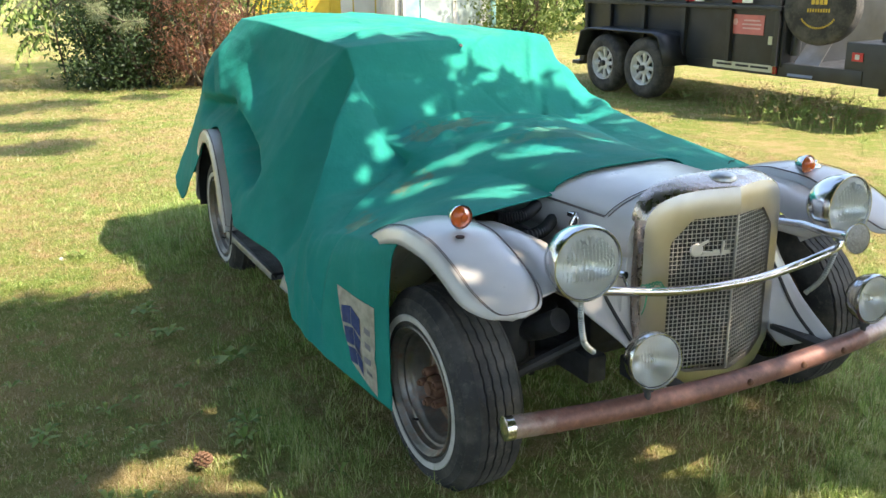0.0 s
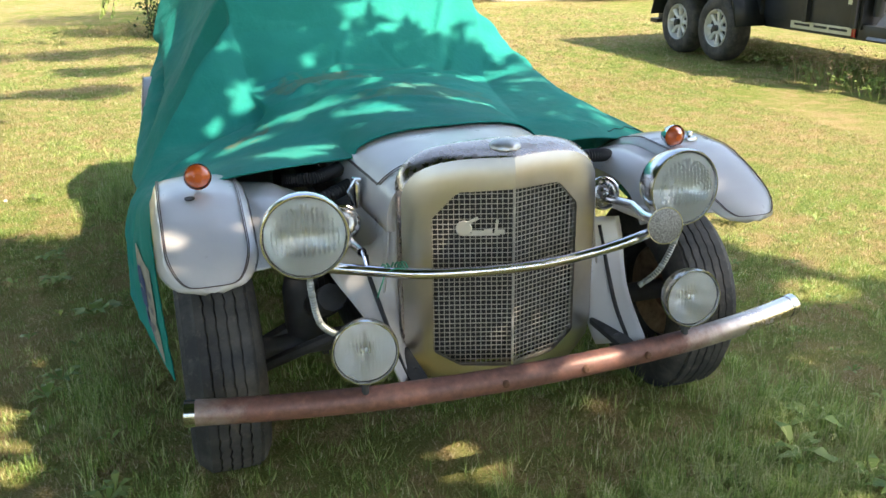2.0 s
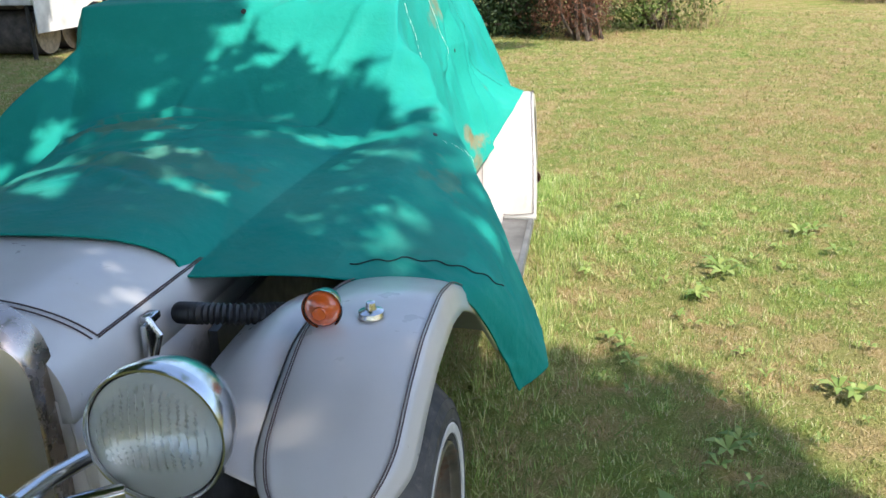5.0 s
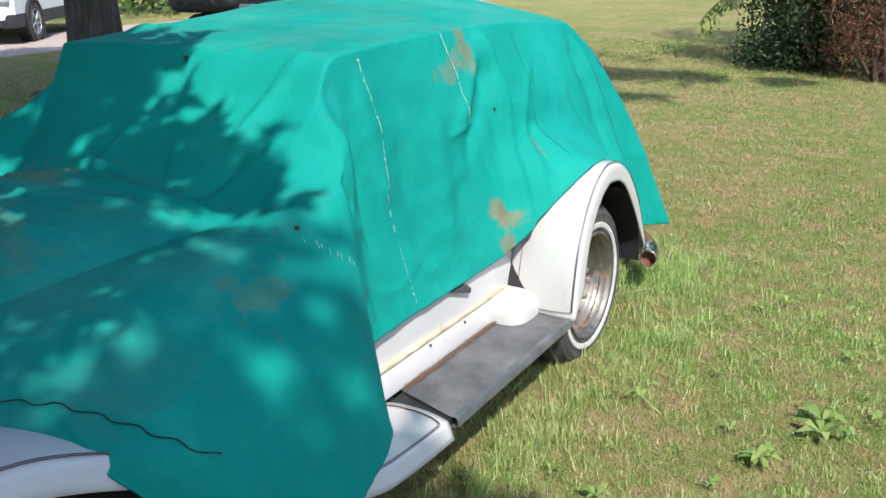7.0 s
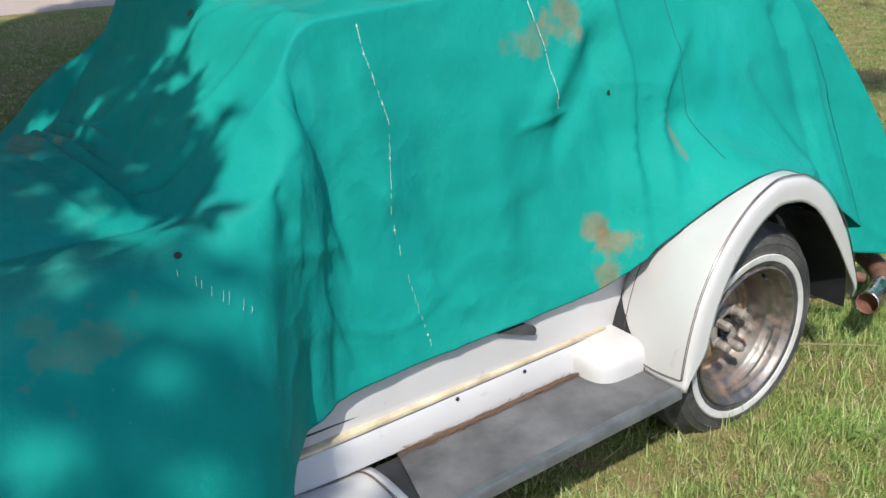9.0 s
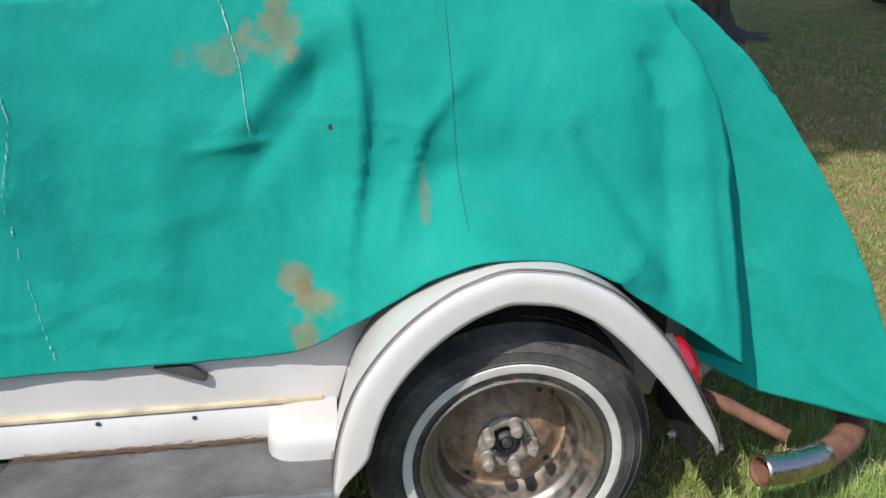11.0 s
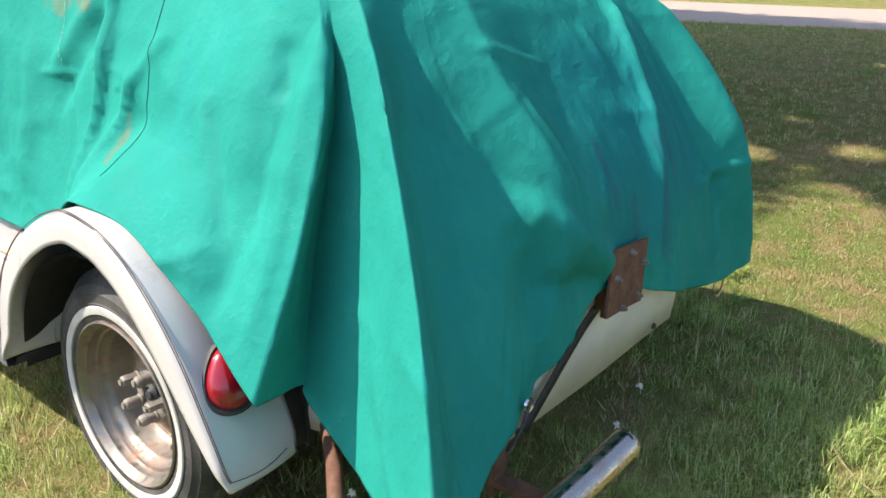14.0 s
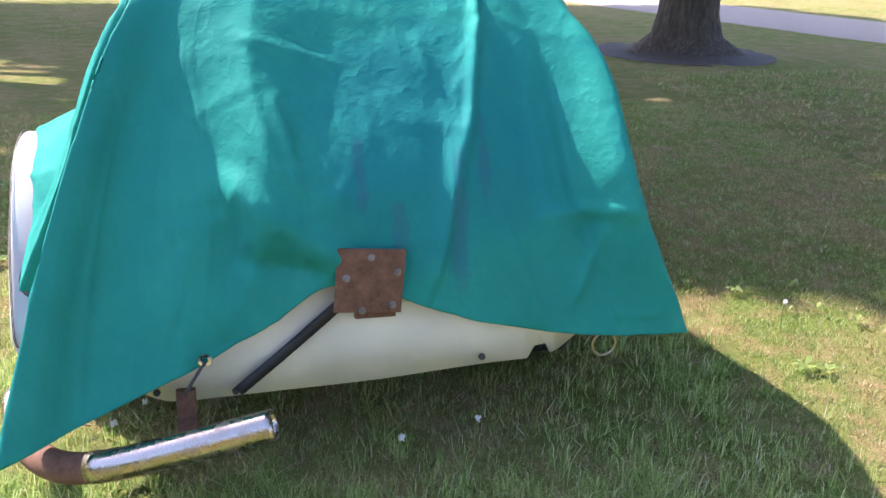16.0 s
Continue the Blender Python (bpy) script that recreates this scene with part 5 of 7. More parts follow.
part("door_hinge", g, DARKMETAL, car, "black bracket", smooth=False)
for y, z in ((1.667, .350), (1.874, .346)):
    g = Geo()
    g.disc((.666, y, z), (1, 0, .3), 0.005, 10, 0.002)
    part("sill_hole", g, BLACK, car, smooth=False)


# ---- rear fenders ----
RF_Y = [2.17, 2.18, 2.215, 2.28, 2.37, 2.46, 2.545, 2.64, 2.74, 2.83, 2.915, 2.98, 3.02, 3.035]
RF_Z = [.284, .38, .50, .60, .68, .728, .749, .738, .695, .62, .515, .40, .315, .262]
RF_O = [.912, .912, .908, .900, .890, .882, .878, .876, .874, .872, .870, .868, .865, .850]
RF_I = [.655, .65, .648, .645, .642, .64, .64, .64, .64, .645, .650, .655, .655, .665]
RFC = [pchip(_t, v) for v in (RF_Y, RF_Z, RF_O, RF_I)]


def rear_fender_point(s, k, v, lift=0.0):
    """v: 0 at the body, 0.6 at the crest's outer edge, 1 at the lip over the wheel."""
    y, z, o, i = (c(k) for c in RFC)
    dy, dz = RFC[0](min(13, k + .15)) - RFC[0](max(0, k - .15)), RFC[1](min(13, k + .15)) - RFC[1](max(0, k - .15))
    n = Vector((0, -dz, dy)).normalized()
    if v < 0.6:
        f = v / 0.6
        off = Vector((s * (i + (o - .02 - i) * f), y, z)) + n * (-0.030 * (1 - f) * (1 - f) - .004 * f * f)
    else:
        f = (v - 0.6) / 0.4
        a = f * math.pi / 2
        depth = .058 * smoothstep(0, 1.2, k) * smoothstep(13.2, 9.2, k) + .010
        off = Vector((s * (o - .02 + .02 * math.sin(min(a * 1.6, math.pi / 2)) + .004 * f), y, z)) - n * (.004 + depth * (1 - math.cos(a)) * 1.0)
    return off + n * lift * (1 if v < .75 else .3) + Vector((s * lift * (.2 if v < .6 else 1), 0, 0))


for s in (-1, 1):
    g = Geo()
    ks = [i / 6 for i in range(13 * 6 + 1)]
    g.grid([[rear_fender_point(s, k, j / 26) for j in range(27)] for k in ks])
    fen = part("rear_fender", g, PAINT, car, "white rounded rear fender with pinstripe", thick=0.006, angle=60)
    g = Geo()
    for v in (.648, .675):
        g.tube([rear_fender_point(s, .35 + 12.2 * k / 90, v, .0045) for k in range(91)], .0012, 5)
    g.tube([rear_fender_point(s, .35 - .12 * math.sin(math.pi * k / 12), .66 - .60 * k / 12, .004) for k in range(13)], .0011, 5)
    g.tube([rear_fender_point(s, .35 + 2.6 * k / 20, .10, .004) for k in range(21)], .0011, 5)
    g.tube([rear_fender_point(s, 12.5 + .2 * math.sin(math.pi * k / 12), .66 - .54 * k / 12, .004) for k in range(13)], .0011, 5)
    part("pinstripe", g, STRIPE, fen)
    g = Geo()
    # dark wheel well
    rows = []
    for k in range(25):
        a = math.pi * k / 24
        rows.append([(s * .855, 2.575 - .40 * math.cos(a), .24 + .40 * math.sin(a)), (s * .60, 2.575 - .40 * math.cos(a), .24 + .42 * math.sin(a))])
    g.grid(rows)
    part("wheel_well", g, BLACK, fen)
    g = Geo()
    g.box((s * .60, 2.58, .46), (.02, .80, .46), .004)
    part("wheel_well_wall", g, BLACK, fen)
    fen.location.x = .035 if s < 0 else 0
    # tail lamp
    L = new("tail_lamp")
    L.location.x = .035 if s < 0 else 0
    L.parent = car
    tagged(L, label="red teardrop tail lamp on the rear fender")
    c = rear_fender_point(s, 10.45, .40) + Vector((0, .004, .002))
    n = Vector((s * .25, .86, .50)).normalized()
    m = facing(c, n) @ Matrix.Rotation(radians(90), 4, 'Z')
    g = Geo()
    rows_b, rows_l = [], []
    for k in range(32):
        a = 2 * math.pi * k / 32
        ex, ey = math.cos(a), math.sin(a)
        ww = .046 * (1 - .32 * ey)
        hh = .064
        P = lambda q, h: m @ Vector((ey * hh * q, ex * ww * q, h))
        rows_b.append([P(1.18, -.006), P(1.18, .008), P(1.08, .014), P(.98, .010)])
        rows_l.append([P(1.0, .009), P(.92, .022), P(.7, .031), P(.35, .036), P(.001, .037)])
    g.grid(rows_b, close_u=True)
    part("bezel", g, DARKMETAL, L)
    g = Geo()
    g.grid(rows_l, close_u=True)
    part("lens", g, RED, L, "red lens")

# ---- tail: lower panel, hitch plate, strap, broken bumper tube ----
def panel_edge(x):
    return pchip([-.61, -.53, -.44, 0.0, .30, .46, .54, .66], [.300, .275, .280, .257, .250, .246, .262, .30])(x)


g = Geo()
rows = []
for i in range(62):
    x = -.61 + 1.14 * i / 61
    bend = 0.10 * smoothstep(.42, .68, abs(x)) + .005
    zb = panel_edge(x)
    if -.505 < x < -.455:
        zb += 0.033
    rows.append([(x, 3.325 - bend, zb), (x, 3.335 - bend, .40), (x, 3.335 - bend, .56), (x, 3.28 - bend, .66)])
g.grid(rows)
part("tail_panel", g, LIT_CREAM, car, "cream-white lower tail panel, lightened for bounced light, with a rust streak", thick=0.006)
for s in (-1, 1):
    g = Geo()
    rows = []
    for i in range(17):
        f = i / 16
        lo = spline([(.625, 2.90, .285), (.605, 2.97, .272), (.580, 3.03, .264), (.562, 3.09, .266), (.545, 3.15, .30), (.53, 3.19, .35)], 17)[i]
        rows.append([(s * lo.x, lo.y, lo.z), (s * (lo.x + .004), lo.y, lo.z + .06 * (1 - f)), (s * (lo.x - .012), lo.y - .004, .47)])
    g.grid(rows)
    part("tail_side", g, PAINT, car, "white lower tail corner beside the fender", thick=0.005)
    g = Geo()
    g.lathe([(.008, 0), (.007, .005), (.0001, .006)], facing((s * .574, 3.072, .285), (s, .3, 0)), 12)
    part("panel_bolt", g, DARKMETAL, car)
for x, z in ((.306, .268), (-.313, .303), (.49, .272), (-.585, .325)):
    g = Geo()
    g.lathe([(.009, 0), (.008, .006), (.0001, .007)], facing((x, 3.33 - .1 * smoothstep(.42, .68, abs(x)), z), (0, 1, 0)), 12)
    part("panel_bolt", g, DARKMETAL, car)
g = Geo()
mt = Matrix.Rotation(radians(-4), 3, 'Y')
g.box((-.012, 3.396, .560), (.160, .009, .158), .002, mt)
hp = part("hitch_plate", g, RUST, car, "square rusty steel plate with five bolts", smooth=False)
for dx, dz in ((0.0, .06), (.058, .012), (-.062, .020), (-.050, -.062), (.022, -.072)):
    g = Geo()
    c = Vector((-.015 + dx, 3.4005, .560 + dz))
    g.lathe([(.009, 0), (.009, .002), (.007, .002), (.007, .008), (.0042, .008), (.0042, .014), (.0001, .014)], facing(c, (0, 1, 0)), 10)
    part("bolt", g, NUTS, hp)
g = Geo()
g.box((-.03, 3.362, .468), (.10, .02, .03), .004)
g.box((-.01, 3.355, .50), (.06, .04, .06), .004)
part("bracket", g, RUST, hp)
g = Geo()
rows = []
for p in spline([(.055, 3.362, .492), (.09, 3.352, .455), (.19, 3.345, .365), (.30, 3.342, .272)], 16):
    rows.append([p + Vector((.009, 0, .010)), p + Vector((-.009, 0.003, -.010))])
g.grid(rows)
part("strap", g, BLACK, car, "black webbing strap", thick=0.003)
tube = spline([(.842, 3.135, .196), (.825, 3.22, .185), (.78, 3.34, .178), (.70, 3.445, .182), (.58, 3.50, .205), (.40, 3.535, .255), (.225, 3.557, .300)], 40)
g = Geo()
g.tube(tube[:22], .0355, 18, cap=False)
rb = part("rear_bumper", g, RUST, car, "broken rear bumper tube, rusty at the bend", thick=0.003)
g = Geo()
g.tube(tube[20:], .0365, 18, cap=False)
part("chrome_end", g, SHELLTOP, rb, "bright chrome tube end", thick=0.003)
g = Geo()
g.tube(tube[:10], .0367, 18, cap=False)
part("chrome_end", g, SHELLTOP, rb, "bright chrome tube end", thick=0.003)
g = Geo()
g.tube([tube[-3], tube[-4]], .033, 12)
part("tube_inside", g, RUST, rb)
g = Geo()
g.tube([tube[2], tube[3]], .033, 12)
part("tube_inside", g, RUST, rb)
g = Geo()
g.tube([(.57, 3.0, .29), (.66, 3.12, .265), (.765, 3.24, .225)], .018, 10)
part("bumper_iron", g, RUST, rb)
g = Geo()
g.box((.42, 3.36, .245), (.045, .02, .11), .004)
g.box((.42, 3.44, .222), (.045, .16, .016), .004)
part("bumper_iron", g, RUST, rb)

# strap loop with ring on the far corner of the hem, and a grommet
g = Geo()
g.box((-.625, 3.365, .372), (.075, .012, .035), .003)
hw_ = part("strap_loop", g, simple("brown_leather", (0.20, 0.13, 0.08), 0.7), cover, "brown tape loop sewn to the hem")
g = Geo()
g.tube([Vector((-.63 + .032 * math.cos(a), 3.37, .330 + .032 * math.sin(a))) for a in [2 * math.pi * k / 24 for k in range(25)]], .0035, 8)
part("ring", g, simple("brass_ring", (0.45, 0.36, 0.22), 0.35, 0.9), hw_, "metal ring")
g = Geo()
g.lathe([(.008, .003), (.015, .005), (.017, 0), (.015, -.003)], facing((.37, 3.398, .392), (0, 1, 0)), 20)
part("grommet", g, CHROME, cover, "metal eyelet")
g = Geo()
g.tube(spline([(.37, 3.40, .388), (.40, 3.40, .34), (.42, 3.385, .30)], 8), .004, 6)
part("hook", g, DARKMETAL, cover)


g = Geo()
g.tube(spline([(-.80, 2.04, .505), (-.835, 2.03, .47), (-.86, 2.06, .40), (-.875, 2.05, .33), (-.88, 2.07, .25)], 24), .0045, 7)
part("tie_cord", g, BLACK, cover, "black rubber tie cord hooked to the hem")


# ---- cloth details ----
def patch(name, corners, lift, mat, label="", parent=None):
    """A flat piece sewn on the cloth, between four (tau, w) corners."""
    g = Geo()
    a, b, c, d = [Vector(q) for q in corners]
    g.grid([[on_sheet(*a.lerp(b, i / 10).lerp(d.lerp(c, i / 10), j / 10), lift)[0] for j in range(11)] for i in range(11)])
    return part(name, g, mat, parent or cover, label)


def lt(a):
    """Stations along the label."""
    return .33 + (a - .28) * 1.39


tag = patch("printed_label", ((lt(1.12), .755), (lt(.28), .79), (lt(.30), .985), (lt(.82), .935)), .006, LABEL, "faded printed label with blue emblem, sewn to the tarpaulin")
for k in range(3):
    w = .800 + .046 * k
    patch("emblem_band", ((lt(.97 - .05 * k), w), (lt(.74 - .03 * k), w - .004), (lt(.74 - .04 * k), w + .036), (lt(.95 - .06 * k), w + .038)), .009, BLUE, "blue emblem band", tag)
    patch("emblem_band", ((lt(.73 - .03 * k), w - .004), (lt(.55), w + .018), (lt(.55), w + .056), (lt(.73 - .04 * k), w + .036)), .009, BLUE, "blue emblem band", tag)
for k in range(4):
    patch("print_bar", ((lt(.47), .830 + .03 * k), (lt(.36), .836 + .03 * k), (lt(.36), .848 + .03 * k), (lt(.47), .842 + .03 * k)), .009, simple("faded_print", (.20, .19, .2), .6), "", tag)


def tau_at(y, w, lo=17.0, hi=19.0):
    """Where along the near flank the sheet passes a given y."""
    for _ in range(24):
        mid = (lo + hi) / 2
        lo, hi = (mid, hi) if sheet(mid, w).y > y else (lo, mid)
    return lo


g = Geo()
g.tube([on_sheet(tau_at(2.467 + .012 * k / 40, .04 + .82 * k / 40), .04 + .82 * k / 40, .003)[0] for k in range(41)], .0008, 5)
part("seam", g, simple("dark_seam", (.004, .10, .085), .8), cover, "dark sewn seam")
g = Geo()
g.tube([on_sheet(24.74 + .03 * math.sin(k * .9) - .85 * k / 40, .36 + .36 * k / 40, .004)[0] for k in range(41)], .0016, 5)
part("seam", g, simple("open_seam", (.002, .03, .03), .9), cover, "dark open seam along the front hem")
stitches([(19.75, .025), (19.75, .13), (19.7, .3), (19.75, .5), (19.65, .93)], 60)
stitches([(19.0, .02), (18.95, .2), (18.95, .36)], 36)
stitches([(22.45, .40), (22.25, .5), (21.95, .575)], 16)
for tau, w in ((18.55, .37), (22.4, .36)):
    p, n, du, dv = on_sheet(tau, w, .004)
    g = Geo()
    g.disc(p, n, .007, 10, .002)
    part("small_hole", g, BLACK, cover, smooth=False)
g = Geo()
p = top_point(4.75, .53)
g.disc(p + Vector((0, -.01, .008)), (0, -.7, .6), .009, 10, .002)
part("small_hole", g, BLACK, cover, smooth=False)
g = Geo()
p = top_point(0, .2) + Vector((0, -.004, .006))
g.tube(spline([p, p + Vector((.01, -.01, .012)), p + Vector((.02, .0, .004)), p + Vector((.018, .008, -.012))], 10), .003, 6)
part("hook", g, DARKMETAL, cover, "bent wire hook in the front hem")


# ---- foliage ----
def mesh_np(name, verts, faces_n, material):
    """A mesh of equal faces from arrays; faces_n: corners per face, in order."""
    me = bpy.data.meshes.new(name)
    n = len(verts)
    me.vertices.add(n)
    me.vertices.foreach_set("co", verts.astype(np.float32).ravel())
    k = n // faces_n
    me.loops.add(n)
    me.loops.foreach_set("vertex_index", np.arange(n, dtype=np.int32))
    me.polygons.add(k)
    me.polygons.foreach_set("loop_start", np.arange(0, n, faces_n, dtype=np.int32))
    me.polygons.foreach_set("loop_total", np.full(k, faces_n, dtype=np.int32))
    me.update()
    me.validate()
    me.materials.append(material)
    return me


def leaf_quads(centres, size, aspect=0.45, hang=(0, 0, -.3)):
    """One pointed leaf at each centre, turned at random but for its lean."""
    n = len(centres)
    d = NP.normal(size=(n, 3))
    d += np.array(hang)
    d /= np.linalg.norm(d, axis=1)[:, None]
    o = NP.normal(size=(n, 3))
    o -= d * np.sum(o * d, axis=1)[:, None]
    o /= np.linalg.norm(o, axis=1)[:, None]
    s = size * (0.6 + 0.8 * NP.random(n))[:, None]
    v = np.empty((n, 4, 3))
    v[:, 0] = centres - d * s * 0.5
    v[:, 1] = centres + o * s * aspect * 0.5
    v[:, 2] = centres + d * s * 0.5
    v[:, 3] = centres - o * s * aspect * 0.5
    return v.reshape(-1, 3)


def clumps(blobs, per, shell=0.5):
    """Leaf places in and round blobs (x, y, z, radius), denser towards their outsides."""
    out = []
    for x, y, z, r in blobs:
        n = max(3, int(per * r * r))
        d = NP.normal(size=(n, 3))
        d /= np.linalg.norm(d, axis=1)[:, None]
        rad = r * (shell + (1 - shell) * NP.random(n)) * (0.75 + 0.5 * NP.random(n))
        out.append(np.array([x, y, z]) + d * rad[:, None] * np.array([1, 1, 0.85]))
    return np.concatenate(out)


def leaves(name, blobs, per, size, material, parent, aspect=0.45, floor=0.02, label=""):
    c = clumps(blobs, per)
    c = c[c[:, 2] > floor]
    ob = new(name, mesh_np(name, leaf_quads(c, size, aspect), 4, material))
    ob.parent = parent
    if label:
        tagged(ob, label=label)
    return ob


def blobs_in(centre, radii, count, r0, r1, low=0.0):
    out = []
    while len(out) < count:
        p = [R.uniform(-1, 1) for _ in range(3)]
        q = math.sqrt(sum(a * a for a in p))
        if q > 1 or (q < 0.45 and R.random() < 0.7):
            continue
        z = centre[2] + p[2] * radii[2]
        if z < low:
            continue
        out.append((centre[0] + p[0] * radii[0], centre[1] + p[1] * radii[1], z, R.uniform(r0, r1)))
    return out


def limb(g, a, b, r0, r1, bend=0.12, n=8, seg=8):
    a, b = Vector(a), Vector(b)
    L = (b - a).length
    off = Vector((R.uniform(-1, 1), R.uniform(-1, 1), R.uniform(-.3, 1))) * L * bend
    pts = [a.lerp(b, i / (n - 1)) + off * math.sin(math.pi * i / (n - 1)) for i in range(n)]
    g.tube(pts, lambda q: r0 + (r1 - r0) * q, seg)
    return pts


def trunk_geo(base, height, r, lean=(0, 0)):
    g = Geo()
    rows = []
    for i in range(26):
        f = i / 25
        z = -0.05 + height * f
        rad = r * (1.0 - 0.35 * f) + r * 0.75 * math.exp(-z / 0.16)
        rows.append([(base[0] + lean[0] * f * height + rad * math.cos(a) * (1 + .10 * noise.noise((math.cos(a) * 2, math.sin(a) * 2, z * 1.4)) + .16 * math.exp(-z / .2) * math.sin(5 * a + base[0])),
                      base[1] + lean[1] * f * height + rad * math.sin(a) * (1 + .10 * noise.noise((math.cos(a) * 2, math.sin(a) * 2 + 5, z * 1.4))), z) for a in [2 * math.pi * k / 40 for k in range(40)]])
    g.grid(rows, close_v=True)
    return g


def tall_tree(base, r, label, crowns, per=70, size=0.16, fork=4.5, mat=None, sprays=(), thin=None, aspect=0.62, hang=(0, 0, -.3)):
    """A trunk, limbs out to the crown's clumps, and the leaves."""
    t = thing("tree", label, "tree")
    g = trunk_geo(base, fork + 0.6, r)
    part("trunk", g, BARK, t)
    g = Geo()
    top = Vector((base[0], base[1], fork))
    picks = crowns[::max(1, len(crowns) // 16)]
    for x, y, z, rr in picks:
        limb(g, top + Vector((0, 0, R.uniform(-.4, .5))), (x, y, z), r * .35, 0.025)
    part("limbs", g, BARK, t)
    c = clumps(list(crowns), per)
    if thin:
        c = thin(c)
    if sprays:
        c = np.concatenate([c, clumps(list(sprays), per)])
    ob = new("crown", mesh_np("crown", leaf_quads(c, size, aspect, hang), 4, mat or LEAF_G))
    ob.parent = t
    return t


def shade_clumps(spots, hmin, hmax, rmin, rmax, thin=1.0):
    """Unseen crown clumps, set sunward of ground patches (x, y, half-width x, half-width y, count) to shade them."""
    out = []
    k = SUN / SUN.z
    for x, y, hx, hy, n in spots:
        for _ in range(int(n * thin)):
            h = R.uniform(hmin, hmax)
            out.append((x + R.uniform(-hx, hx) + k.x * h, y + R.uniform(-hy, hy) + k.y * h, h, R.uniform(rmin, rmax)))
    return out


# Ground line where the unseen front crown's shadow is made to end.
CROWN_EDGE = pchip([-3.3, -2.0, -1.76, -1.2, -.85, -.7, -.6, -.42, -.1, .1, .35, .7, .95, 1.2, 1.5, 1.75, 2.0, 2.5], [1.7, 2.25, 2.42, 2.36, 2.30, 2.18, 2.06, 1.93, 1.86, 1.67, 1.57, 1.53, 1.56, 1.58, 1.40, 1.05, .5, .2])


def front_crown():
    """An even, dense spread of small clumps, low enough to throw crisp dapples."""
    out = []
    k = SUN / SUN.z
    gx = -3.3
    while gx < 2.5:
        gy = -2.6
        while gy < CROWN_EDGE(gx):
            h = R.uniform(3.0, 4.4) if gx < .15 else R.uniform(5.0, 7.0)
            if gy < -.4 and gx < 1.0 and R.random() < .54:
                gy += .21
                continue
            out.append((gx + R.gauss(0, .06) + k.x * h, gy + R.gauss(0, .06) + k.y * h, h, R.uniform(.16, .25)))
            gy += .21
        gx += .21
    return out


def let_sun_through(c):
    """Cut the unseen crown open where sun patches should fall, and fray its edge."""
    k = SUN / SUN.z
    x, y = c[:, 0] - k.x * c[:, 2], c[:, 1] - k.y * c[:, 2]
    fray = .07 * np.sin(x * 31 + 1.3 * np.sin(y * 17)) + .05 * np.sin(x * 57 + y * 23)
    keep = y < np.array([CROWN_EDGE(q) for q in x]) + fray - .02
    for gx, gy, rx, ry in ((.44, 1.20, .08, .06), (.56, 1.33, .035, .09), (.40, 1.43, .05, .05), (.0, 1.60, .14, .08), (-.14, 1.54, .12, .06), (-1.0, 1.60, .07, .12), (-.69, 1.02, .15, .10),
                           (-.84, 1.25, .13, .07), (-.98, 1.15, .10, .09), (-1.08, 1.44, .05, .08), (-.77, 1.80, .04, .07), (-.64, 1.72, .03, .07), (-.93, 1.79, .03, .06),
                           (.17, .95, .04, .05), (-.45, 1.30, .08, .05), (-.28, 1.08, .09, .05), (-.9, .80, .14, .10), (-1.55, .47, .24, .20), (-1.33, .22, .16, .14), (-1.85, 2.0, .30, .14), (-1.5, 1.92, .12, .10),
                           (-2.3, 1.1, .30, .18), (-2.0, .1, .30, .20), (-1.7, 1.2, .10, .08), (-2.6, -.6, .30, .30), (.55, -.95, .24, .16), (.95, -.75, .18, .14), (.0, -.85, .16, .10), (1.75, .45, .18, .14), (1.8, -.35, .22, .2)):
        w = .35 * np.sin(x * 41 + gx * 9) * np.sin(y * 37 + gy * 5)
        keep &= ((x - gx) / rx) ** 2 + ((y - gy) / ry) ** 2 > 1 + w
    return c[keep]


def flecks(c):
    """Small openings, cut to drop sun flecks on the shaded lawn by the lane."""
    k = SUN / SUN.z
    x, y = c[:, 0] - k.x * c[:, 2], c[:, 1] - k.y * c[:, 2]
    keep = np.ones(len(c), bool)
    for gx, gy, rx, ry in ((-3.95, 2.85, .30, .26), (-4.35, 3.3, .22, .30), (-3.5, 2.3, .25, .22), (-4.6, 2.2, .16, .20), (-6.4, 2.4, .14, .22), (-5.5, .2, .12, .2), (-4.2, -.9, .2, .12), (-3.4, .9, .22, .14), (-7.6, 2.0, .2, .2), (-5.0, 4.3, .2, .3), (-3.3, -1.6, .2, .2), (-2.9, 1.5, .2, .16)):
        w = .4 * np.sin(x * 19 + gx * 9) * np.sin(y * 17 + gy * 5)
        keep &= ((x - gx) / rx) ** 2 + ((y - gy) / ry) ** 2 > 1 + w
    return c[keep]


def shadow_sprays():
    """Loose unseen leaf clumps, placed to throw shadow patches on the lawn."""
    out = []
    k = SUN / SUN.z
    for x, y, hx, hy, n in ((-1.7, 9.7, .9, .3, 9), (-1.9, 6.8, .7, .25, 8), (-1.25, 8.2, .35, .25, 5), (-.6, 10.0, 1.0, .35, 10), (2.3, -4.5, 1.5, 1.0, 30), (1.4, -3.6, .8, .9, 26)):
        for _ in range(n):
            h = R.uniform(6.5, 8.5)
            out.append((x + R.uniform(-hx, hx) + k.x * h, y + R.uniform(-hy, hy) + k.y * h, h, R.uniform(.2, .34)))
    return out


